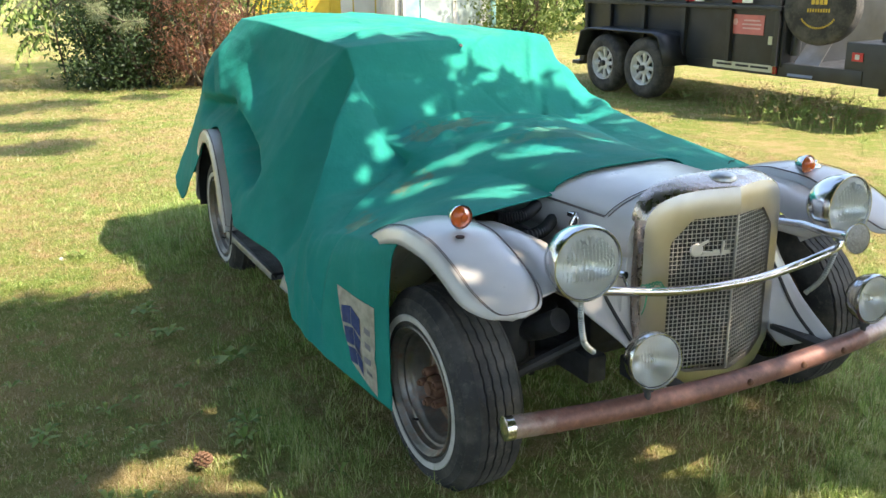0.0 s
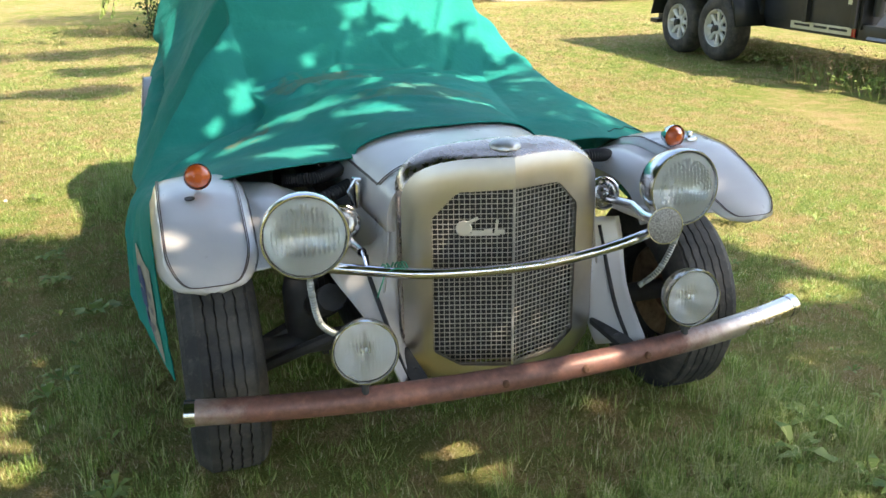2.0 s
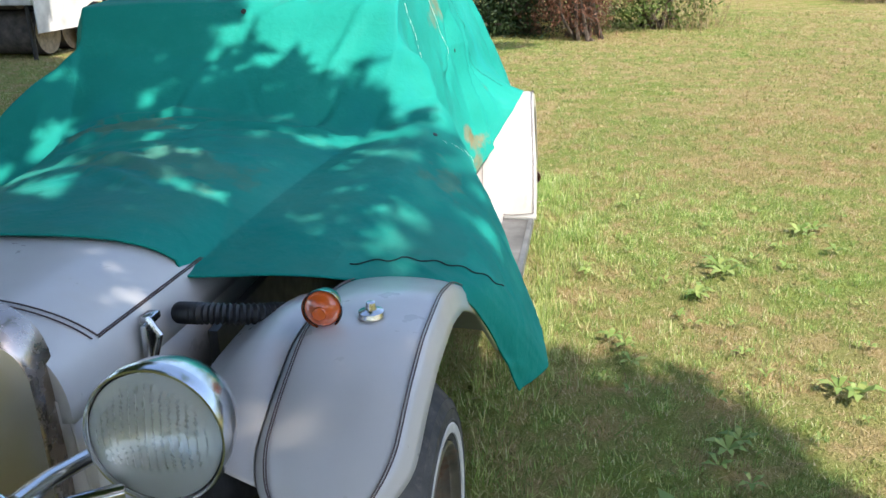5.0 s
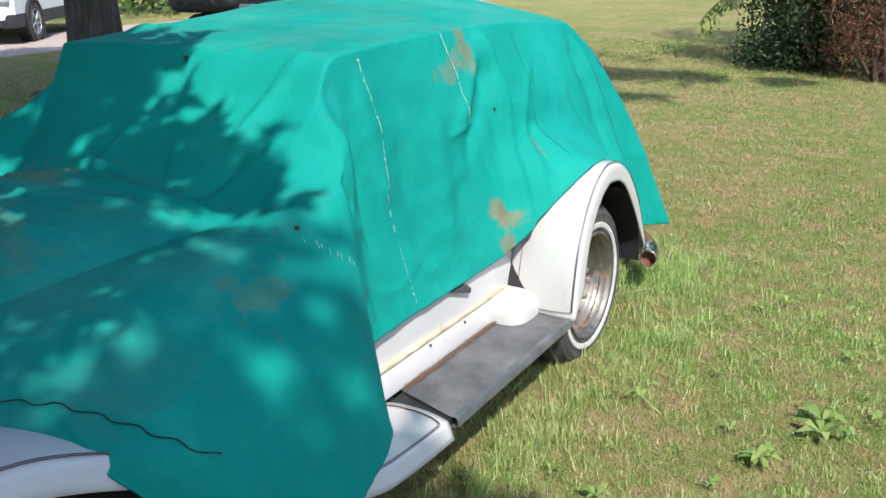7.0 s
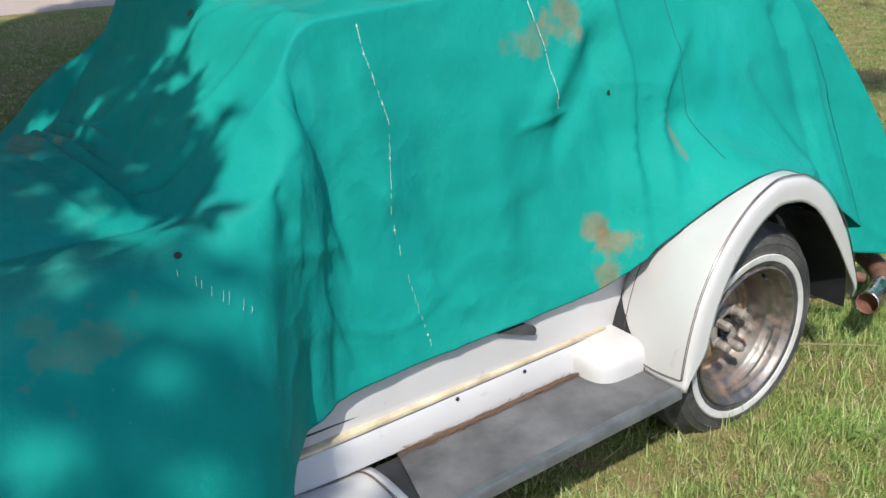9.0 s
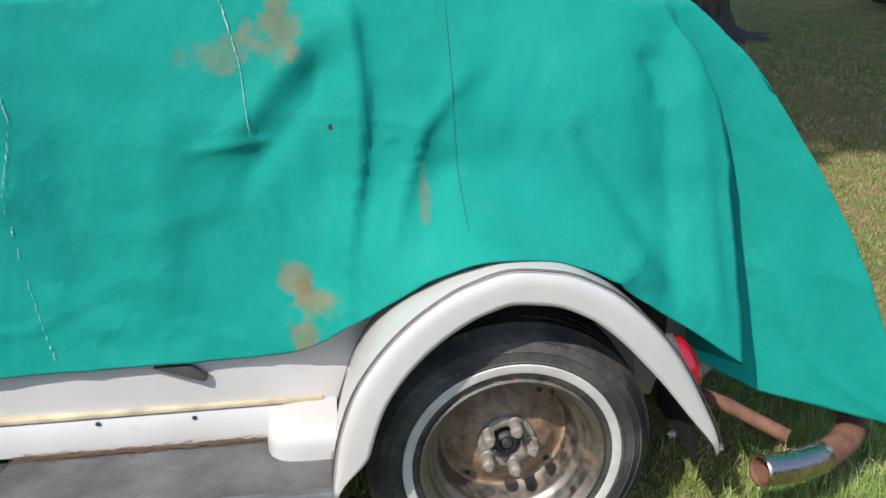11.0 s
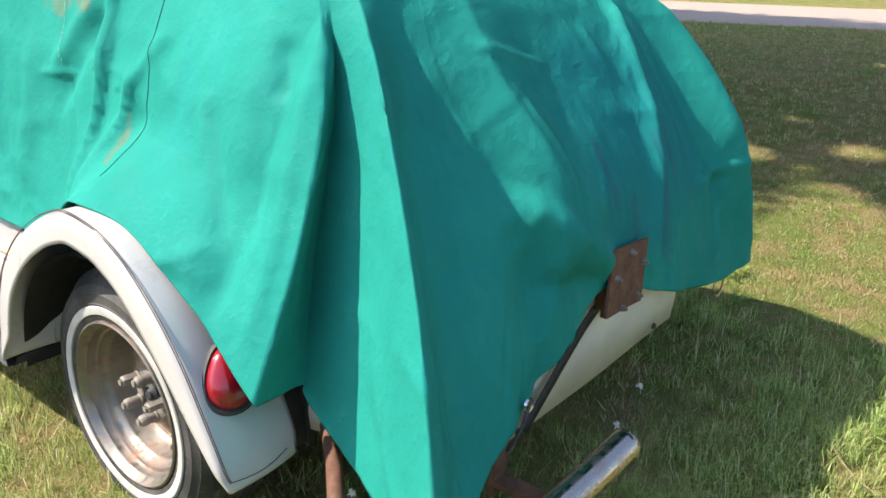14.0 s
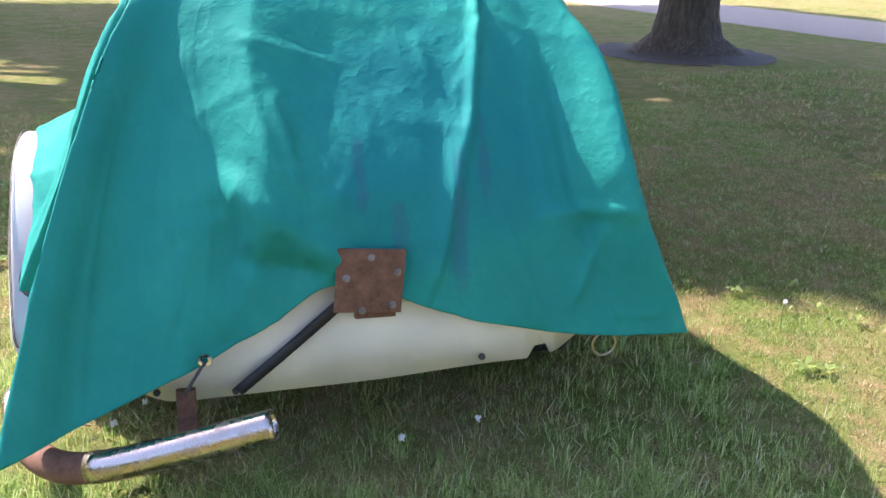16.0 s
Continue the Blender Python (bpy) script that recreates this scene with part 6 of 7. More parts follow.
# two unseen trees on the sunny side, crowns hung to shade car front and lawn
tall_tree((6.4, -6.2), 0.30, "unseen leafy tree, its crown shaped to dapple the front of the car",
          front_crown(), 2300, 0.135, 3.6, mat=LEAF_T, sprays=shadow_sprays(), thin=let_sun_through, aspect=.38, hang=(-.7, .1, -.6))
# added out of view; it also blocks skylight on the car's front
tall_tree((9.6, -11.2), 0.34, "unseen leafy tree added to shade the lawn in front of the car",
          [(R.uniform(.5, 5.5) + .6 * h, R.uniform(-10.5, -5.0) - .6 * h, h, R.uniform(.5, .8)) for h in [R.uniform(5.0, 8.0) for _ in range(170)]], 420, 0.24, 5.0)
# the trunk is real; its unseen crown is laid out to shade these patches
tall_tree((-5.05, -4.45), 0.36, "thick tree trunk with spreading crown beside the lane",
          shade_clumps([(-5.6, 2.2, 1.4, 1.6, 90), (-5.9, 4.9, 2.4, 1.4, 110), (-8.2, 1.5, 2.2, 3.0, 170), (-7.5, 5.2, 2.6, 1.6, 110), (-3.3, .5, 1.2, 1.4, 40), (-8.5, 6.0, 2.3, 1.8, 90), (-4.9, -2.6, 2.0, 1.6, 90), (-6.5, -.5, 2.5, 1.5, 110), (-6.5, 7.2, 2.6, 1.0, 80), (-3.6, -.3, 1.0, .8, 30), (-3.9, 6.1, 1.0, .5, 16), (-9.8, 5.8, 1.2, 2.4, 60), (-7.9, -8.5, 2.5, 2.0, 130), (-6.0, -5.0, 2.6, 1.6, 120), (-8.6, -3.0, 1.6, 2.2, 90), (-3.2, -3.2, 1.2, 1.6, 50), (-7.0, 3.0, 2.8, 3.2, 260)], 7.5, 11.0, .5, .95), 620, 0.25, 6.0, thin=flecks)
# the trunk is real; the low dense crown is added unseen to block skylight
tall_tree((-6.5, 6.05), 0.30, "thick tree trunk standing in the shade beside the lane",
          [(R.uniform(-7.2, -3.0), R.uniform(-1.6, 6.6), R.uniform(3.6, 4.8), R.uniform(.5, .9)) for _ in range(430)], 330, 0.24, 3.4, thin=flecks)

# mulch round the trunks
for bx, by, rr in ((-5.05, -4.45, .85), (-6.5, 6.05, .6)):
    g = Geo()
    rows = []
    for i in range(7):
        q = i / 6
        rows.append([(bx + rr * (1.3 - q) * math.cos(a) * (1 + .2 * noise.noise((a, bx, 0))), by + rr * (1.3 - q) * math.sin(a), .004 + .13 * q * q + .02 * noise.noise((a * 3, q * 5, by))) for a in [2 * math.pi * k / 30 for k in range(30)]])
    g.grid(rows, close_v=True)
    tagged(part("mulch", g, simple("dark_mulch", (0.045, 0.032, 0.026), 0.95, 0, 0.5, 30, 1.0, 40)), "ring of dark bark mulch round the trunk", "mulch", kind="stuff")


# ---- bushes at the end of the lawn ----
def bush(name, label, blobs, per, size, mat, aspect=0.5, twigs=14, dark=None):
    t = thing(name, label, "bush")
    g = Geo()
    cx = sum(b[0] for b in blobs) / len(blobs)
    cy = sum(b[1] for b in blobs) / len(blobs)
    for b in blobs[:twigs]:
        limb(g, (cx + R.uniform(-.3, .3), cy + R.uniform(-.3, .3), -0.02), (b[0], b[1], b[2]), .03, .008, .15, 6, 6)
    tagged(part("stem_tangle", g, BARK, t), kind="stuff")
    leaves("foliage", blobs, per, size, mat, t, aspect)
    return t


bush("broadleaf_bush", "dark green broad-leaved bush", blobs_in((-.15, 11.4, 1.2), (.95, .9, 1.5), 60, .25, .45), 1300, .062, LEAF_D)
bush("broadleaf_bush", "shaded dark evergreen bush", blobs_in((.15, 11.1, .7), (.8, .7, 1.0), 60, .22, .4), 1500, .055, LEAF_D)
bush("dead_conifer", "dead red-brown conifer bush", blobs_in((1.0, 10.5, .85), (.62, .5, 1.1), 70, .18, .36), 1900, .075, LEAF_R, .14)
bush("broadleaf_bush", "light green shrub with drooping leaves", blobs_in((1.9, 11.6, 1.1), (.8, .8, 1.25), 60, .2, .4), 1300, .062, LEAF_L)
bush("broadleaf_bush", "tall leafy green shrub behind the lawn", blobs_in((.6, 13.3, 2.0), (2.3, 1.0, 2.0), 90, .4, .7), 560, .08, LEAF_G)
bush("broadleaf_bush", "light green leafy shrub beside the tipping trailer", blobs_in((8.6, 14.2, 1.3), (1.3, 1.1, 1.5), 80, .3, .55), 620, .085, LEAF_L)
# arching compound leaves of a young sumac at the bush's edge
def sumac():
    t = thing("sumac", "young sumac with long arching compound leaves", "shrub")
    g, c = Geo(), []
    for k in range(12):
        a = R.uniform(2.2, 4.4)
        b = Vector((-.80 + R.uniform(-.2, .2), 11.7 + R.uniform(-.2, .2), R.uniform(.5, 1.3)))
        tip = b + Vector((math.cos(a), math.sin(a) * .7, R.uniform(-.1, .3))) * R.uniform(.5, .9)
        pts = spline([b, b.lerp(tip, .5) + Vector((0, 0, .18)), tip, tip + (tip - b) * .2 + Vector((0, 0, -.2))], 14)
        g.tube(pts, .006, 5)
        for p in pts[3:]:
            for s in (-1, 1):
                c.append((p, Vector((0, s, 0)), Vector((0, 0, -1))))
    g.tube([(-.72, 11.7, 0), (-.78, 11.7, .7), (-.80, 11.75, 1.4)], .014, 6)
    tagged(part("stem_tangle", g, BARK, t), kind="stuff")
    v = []
    for p, s, dn in c:
        d = (s * .8 + dn * .7 + Vector((R.uniform(-.4, .4), 0, 0))).normalized() * .13
        o = Vector((1, 0, 0)) * .022
        v += [p, p + d * .45 + o, p + d, p + d * .45 - o]
    ob = new("leaflets", mesh_np("leaflets", np.array([tuple(q) for q in v]), 4, LEAF_W))
    ob.parent = t
    tagged(ob, kind="stuff")


sumac()


def pine_bough(tip, root, label):
    t = thing("pine_bough", label, "branch")
    g = Geo()
    root, tip = Vector(root), Vector(tip)
    v = []
    main = limb(g, root, tip, .03, .008, .05, 12, 6)
    ends = []
    for i in range(4, 12):
        for s in (-1, 1):
            e = main[i] + Vector((R.uniform(-.2, .2), s * R.uniform(.1, .35), R.uniform(-.15, .1)))
            ends.append(limb(g, main[i], e, .01, .004, .1, 6, 5))
    for ln in ends + [main]:
        for p in ln[1:]:
            for _ in range(26):
                d = Vector((R.gauss(.35, 1), R.gauss(0, 1), R.gauss(-.25, .8))).normalized() * R.uniform(.09, .16)
                o = d.orthogonal().normalized() * .0022
                v += [p - o, p + o, p + d + o * .4, p + d - o * .4]
    part("twigs", g, BARK, t)
    ob = new("needles", mesh_np("needles", np.array([tuple(q) for q in v]), 4, LEAF_P))
    ob.parent = t


pine_bough((-.30, 8.6, 1.02), (-3.4, 9.6, 2.35), "sunlit long-needled pine bough reaching over the lawn")
pine_bough((-1.15, 10.3, 1.30), (-4.0, 11.6, 2.2), "sunlit long-needled pine bough reaching over the lawn")
tall_tree((-7.6, 11.6), 0.2, "pine tree at the edge of the lawn", [(-5.4 + R.uniform(-2.4, 2.4), 10.9 + R.uniform(-1.4, 1.4), R.uniform(2.6, 6), R.uniform(.35, .7)) for _ in range(50)], 110, .16, 4.5, LEAF_P)

# hedge and woods behind the yard; the unseen stretch across the lawn is for reflections
def far_wood(name, label, line, height, mat, size, count):
    blobs = []
    for _ in range(count):
        s = R.random() * (len(line) - 1)
        i = min(len(line) - 2, int(s))
        f = s - i
        x = line[i][0] * (1 - f) + line[i + 1][0] * f + R.uniform(-1, 1)
        y = line[i][1] * (1 - f) + line[i + 1][1] * f + R.uniform(-1, 1)
        blobs.append((x, y, R.random() ** 1.1 * height, R.uniform(.7, 1.5)))
    c = clumps(blobs, 55, .4)
    c = c[c[:, 2] > .02]
    tagged(new(name, mesh_np(name, leaf_quads(c, size, .6), 4, mat)), label, "hedge", kind="stuff")


far_wood("hedge", "tall green hedge behind the yard", [(9.5, 17), (12.5, 16), (16, 13), (20, 6), (22, -4)], 4.5, LEAF_L, .2, 190)
far_wood("hedge", "green woodland edge behind the yard", [(-9, 24), (0, 25.5), (10, 27), (20, 22), (27, 8), (30, -10)], 7, LEAF_G, .32, 320)
far_wood("hedge", "overgrown roadside bushes", [(-16.4, -26), (-16.8, -12), (-17, 0), (-17, 12), (-14, 24)], 5, LEAF_L, .26, 260)
# added behind the camera, only to be mirrored in the chrome
far_wood("hedge", "unseen woodland edge added for reflections", [(30, -10), (24, -24), (6, -30), (-12, -28)], 8, LEAF_G, .38, 260)


# ---- grass ----
def blade_field(name, n, area, h0, h1, width, mat, label, keep=None, lean=0.5, tuft=8, spread=.012):
    """Blades in small tufts, leaning out from each tuft's middle."""
    x0, x1, y0, y1 = area
    c = np.zeros((n // tuft, 3))
    c[:, 0] = x0 + (x1 - x0) * NP.random(len(c))
    c[:, 1] = y0 + (y1 - y0) * NP.random(len(c))
    if keep is not None:
        c = c[keep(c)]
    tall = 0.65 + 0.7 * NP.random(len(c))
    c = np.repeat(c, tuft, axis=0)
    tall = np.repeat(tall, tuft)
    n = len(c)
    off = np.zeros((n, 3))
    off[:, :2] = NP.normal(size=(n, 2)) * spread
    p = c + off
    a = NP.random(n) * 2 * np.pi
    h = (h0 + (h1 - h0) * NP.random(n) ** 1.4) * tall
    w = width * (0.6 + 0.8 * NP.random(n))
    side = np.stack([np.cos(a), np.sin(a), np.zeros(n)], 1) * w[:, None]
    b = NP.random(n) * 2 * np.pi
    tip = np.stack([np.cos(b), np.sin(b), np.zeros(n)], 1) * 0.6 + off / spread * 0.5
    tip *= (h * lean * NP.random(n))[:, None]
    tip[:, 2] = h
    v = np.empty((n, 3, 3))
    v[:, 0] = p - side
    v[:, 1] = p + side
    v[:, 2] = p + tip
    tagged(new(name, mesh_np(name, v.reshape(-1, 3), 3, mat)), label, "grass", kind="stuff")


def patchy(p, scale=1.3, cut=0.0):
    q = np.sin(p[:, 0] * 2.1 * scale + 1.3 * np.sin(p[:, 1] * 1.7 * scale)) + np.sin(p[:, 1] * 2.7 * scale + 1.1 * np.sin(p[:, 0] * 2.3 * scale + 2))
    return q + NP.normal(size=len(p)) * 0.5 > cut


def near_car(p):
    d = np.maximum(np.maximum(-0.98 - p[:, 0], p[:, 0] - 0.98), np.maximum(-0.62 - p[:, 1], p[:, 1] - 3.62))
    return NP.random(len(p)) < np.exp(-np.maximum(d, 0) / 0.16)


blade_field("lawn_grass", 640000, (-3.6, 4.0, -1.5, 5.6), .006, .021, .0018, GRASS, "short mown lawn grass, partly dry", None, 1.6)
blade_field("lawn_grass", 200000, (-7.5, 7.0, 4.5, 13.5), .012, .035, .0034, GRASS, "short mown lawn grass, partly dry", None, 1.5)
blade_field("lawn_grass", 90000, (-10.5, -3.6, -3.0, 6.5), .015, .045, .0036, GRASS, "short lawn grass in the shade", None, 1.5)
blade_field("long_grass", 46000, (-1.6, 1.6, -1.15, 4.2), .025, .075, .0018, LONGGRASS, "longer uncut grass round the car", near_car, 1.0, 10, .018)
blade_field("long_grass", 90000, (-3.4, 3.2, -1.5, 5.0), .012, .030, .0014, LONGGRASS, "tufts of longer green grass", lambda p: patchy(p, 1.6, 0.7), 1.0, 14, .018)
blade_field("straw", 36000, (-3.6, 3.6, -1.5, 6.0), .004, .012, .0010, STRAW, "dry grass clippings lying on the lawn", lambda p: patchy(p, 2.1, 0.2), 9.0, 3, .03)


def ribbons(name, base, mid, tip, width, mat, label):
    """Bent blades, each of one quad and one tapering point."""
    n = len(base)
    d = tip - base
    s = np.stack([-d[:, 1], d[:, 0], np.zeros(n)], 1)
    s /= np.linalg.norm(s, axis=1)[:, None] + 1e-9
    s *= width[:, None]
    v = np.stack([base - s, base + s, mid + s * .8, mid - s * .8, tip], 1).reshape(-1, 3)
    k = np.arange(n) * 5
    loops = np.stack([k, k + 1, k + 2, k + 3, k + 3, k + 2, k + 4], 1).astype(np.int32).ravel()
    me = bpy.data.meshes.new(name)
    me.vertices.add(len(v))
    me.vertices.foreach_set("co", v.astype(np.float32).ravel())
    me.loops.add(len(loops))
    me.loops.foreach_set("vertex_index", loops)
    me.polygons.add(2 * n)
    me.polygons.foreach_set("loop_start", np.stack([np.arange(n) * 7, np.arange(n) * 7 + 4], 1).astype(np.int32).ravel())
    me.polygons.foreach_set("loop_total", np.tile(np.array([4, 3], np.int32), n))
    me.update()
    me.validate()
    me.materials.append(mat)
    tagged(new(name, me), label, "grass", kind="stuff")


def tussocks(name, patches, h0, h1, width, mat, label, blades=26):
    """Tufts of long arching blades in patches (x, y, half-widths, tufts)."""
    c = []
    for x, y, hx, hy, n in patches:
        c += [(x + hx * NP.normal() * .55, y + hy * NP.normal() * .55, .55 + .6 * NP.random()) for _ in range(n)]
    c = np.repeat(np.array(c), blades, axis=0)
    n = len(c)
    a = NP.random(n) * 2 * np.pi
    d = np.stack([np.cos(a), np.sin(a), np.zeros(n)], 1)
    base = np.stack([c[:, 0], c[:, 1], np.zeros(n)], 1) + NP.normal(size=(n, 3)) * (.016, .016, 0)
    h = (h0 + (h1 - h0) * NP.random(n)) * c[:, 2]
    arch = .25 + 1.1 * NP.random(n) ** 1.5
    up = np.array((0, 0, 1.0))
    mid = base + d * (h * arch * .38)[:, None] + up * (h * .72)[:, None]
    tip = base + d * (h * arch)[:, None] + up * (h * (1.12 - .45 * arch))[:, None]
    ribbons(name, base, mid, tip, width * (.6 + .7 * NP.random(n)), mat, label)


tussocks("grass_tussocks", [(.55, -.62, .55, .22, 300), (1.0, -.35, .25, .25, 130), (.1, -.85, .5, .18, 130), (-.95, -.35, .25, .25, 70), (-1.1, .55, .12, .5, 70),
                            (.2, 3.62, .7, .28, 330), (-.6, 3.75, .5, .3, 160), (.85, 3.45, .2, .35, 80), (.95, 1.8, .10, .5, 80), (1.05, 2.6, .14, .4, 60), (-1.1, 2.9, .15, .5, 60)],
         .022, .085, .0011, LONGGRASS, "tufts of long arching green grass round the car", 34)
tussocks("grass_tussocks", [(1.6, 1.2, .7, 1.6, 420), (1.5, 3.2, .7, .9, 260), (-1.8, .6, .7, 1.3, 330), (-1.2, 4.3, 1.3, .7, 220), (1.0, -1.0, .8, .3, 120)],
         .012, .036, .0012, LONGGRASS, "low tufts of fresh green grass in the lawn", 24)
n = 5200
c = np.stack([NP.uniform(-3.0, 3.2, n), NP.uniform(-1.4, 5.2, n), NP.uniform(.012, .032, n)], 1)
c = c[patchy(c, 2.6, .35)]
n = len(c)
a = NP.random(n) * 2 * np.pi
d = np.stack([np.cos(a), np.sin(a), np.zeros(n)], 1)
s = np.stack([-d[:, 1], d[:, 0], np.zeros(n)], 1)
L = .02 + .11 * NP.random(n) ** 2
mid = c + d * (L * .55)[:, None] + s * (L * NP.normal(size=n) * .12)[:, None] + np.array((0, 0, 1.0)) * (.008 + .02 * NP.random(n))[:, None]
ribbons("straw", c, mid, c + d * L[:, None] + np.array((0, 0, 1.0)) * (.012 * NP.random(n))[:, None], .0007 + .0008 * NP.random(n), STRAW, "pale dry stalks lying on the lawn")


# low weeds: rosettes of broad leaves
def rosette(x, y, r, n, mat):
    v = []
    a0 = R.random() * 6
    for k in range(n):
        a = a0 + 2 * math.pi * k / n + R.uniform(-.3, .3)
        d = Vector((math.cos(a), math.sin(a), 0))
        s = Vector((-d.y, d.x, 0))
        L = r * R.uniform(.7, 1.2)
        up = R.uniform(.25, .6)
        b = Vector((x, y, .02))
        m1 = b + d * L * .5 + Vector((0, 0, L * up * .8))
        e = b + d * L + Vector((0, 0, L * up * .6))
        w = s * L * .17
        v += [b, b + d * L * .25 + w * .7 + Vector((0, 0, L * up * .45)), m1 + w, m1 - w]
        v += [m1 - w, m1 + w, e, e - d * .0005]
    return v


v = []
for x, y, r, n in ((1.62, 2.05, .09, 7), (1.25, 1.62, .06, 6), (1.75, 2.35, .08, 6), (1.95, 1.35, .07, 7), (-1.30, 1.95, .09, 7), (-1.12, 1.2, .10, 8), (-1.20, .62, .08, 6),
                   (-1.6, 1.0, .06, 6), (1.35, .55, .10, 8), (1.55, .95, .08, 7), (.62, -.9, .07, 6), (1.0, -.75, .09, 7), (.2, 3.9, .07, 6), (.47, 3.78, .11, 5), (-.05, 3.95, .06, 6), (2.15, 2.9, .08, 7), (1.35, 3.3, .06, 5),
                   (-1.5, 3.05, .06, 6), (-2.6, 4.1, .08, 7), (1.15, 2.75, .05, 6), (-1.05, -.1, .07, 6), (-1.45, .15, .08, 6), (-1.75, .35, .06, 5), (-1.3, 1.6, .09, 7), (-1.9, .9, .07, 6), (.85, -.55, .11, 6), (1.05, -.45, .09, 6), (.35, -.7, .07, 5)):
    for _ in range(2):
        v += rosette(x + R.uniform(-.06, .06), y + R.uniform(-.06, .06), r * R.uniform(.7, 1.1), n, None)
for _ in range(210):
    side = R.random()
    if side < .45:
        x, y = R.uniform(-2.4, -1.0), R.uniform(-.7, 2.8)
    elif side < .85:
        x, y = R.uniform(1.0, 2.5), R.uniform(-.9, 3.2)
    else:
        x, y = R.uniform(-1.2, 1.2), R.uniform(-1.2, -.7)
    v += rosette(x, y, R.uniform(.02, .055), R.randint(3, 6), None)
tagged(new("weeds", mesh_np("weeds", np.array([tuple(q) for q in v]), 4, LEAF_W)), "low broad-leaved weeds in the lawn", "weeds", kind="stuff")

# clover heads
for x, y in ((-.318, 3.307), (-.10, 3.36), (.62, 3.15), (-1.62, 2.75), (.55, 3.05)):
    g = Geo()
    for _ in range(26):
        d = Vector((R.gauss(0, 1), R.gauss(0, 1), R.gauss(.4, 1))).normalized()
        g.tube([Vector((x, y, .105)) + d * .003, Vector((x, y, .105)) + d * .011], lambda q: .0025 - .0015 * q, 4)
    t = tagged(part("clover_flower", g, simple("clover_white", (0.75, 0.74, 0.68), 0.7)), "small white clover flower in the grass", "flower", group="clover flowers")
    g = Geo()
    g.tube([(x, y, 0), (x + .006, y, .06), (x, y, .10)], .0014, 4)
    part("stem", g, LEAF_L, t)
# pine cone
g = Geo()
for k in range(60):
    f = k / 60
    a = k * 2.4
    rad = .022 * math.sin(math.pi * (f * .85 + .12))
    c = Vector((-1.408 + .055 * (f - .5), .484 + rad * math.cos(a), .032 + rad * math.sin(a)))
    g.box(c, (.010, .014, .006), .001, Matrix.Rotation(a, 3, 'X'))
tagged(part("pine_cone", g, simple("cone_brown", (0.16, 0.085, 0.05), 0.8), smooth=False), "brown pine cone lying in the grass", "pine cone")
# dry stalks under the tail
g = Geo()
for _ in range(16):
    a = R.uniform(0, 6.28)
    b = Vector((.45 + R.gauss(0, .05), 3.13 + R.gauss(0, .05), 0))
    e = b + Vector((math.cos(a) * R.uniform(.03, .10), math.sin(a) * R.uniform(.03, .10), R.uniform(.08, .17)))
    g.tube([b, b.lerp(e, .5) + Vector((0, 0, .02)), e], lambda q: .0018 - .001 * q, 4)
tagged(part("dry_stalks", g, STRAW), "pale dry grass stalks under the tail", "grass", kind="stuff")
# twigs near the tail
for a, b in (((-.55, 3.75, .03), (-.32, 3.95, .05)), ((-.75, 4.0, .03), (-.5, 3.9, .04)), ((.70, 3.02, .03), (.92, 3.10, .09))):
    g = Geo()
    limb(g, a, b, .004, .0015, .1, 6, 5)
    tagged(part("twig", g, STRAW), "dry twig lying in the grass", "twig", group="twigs")


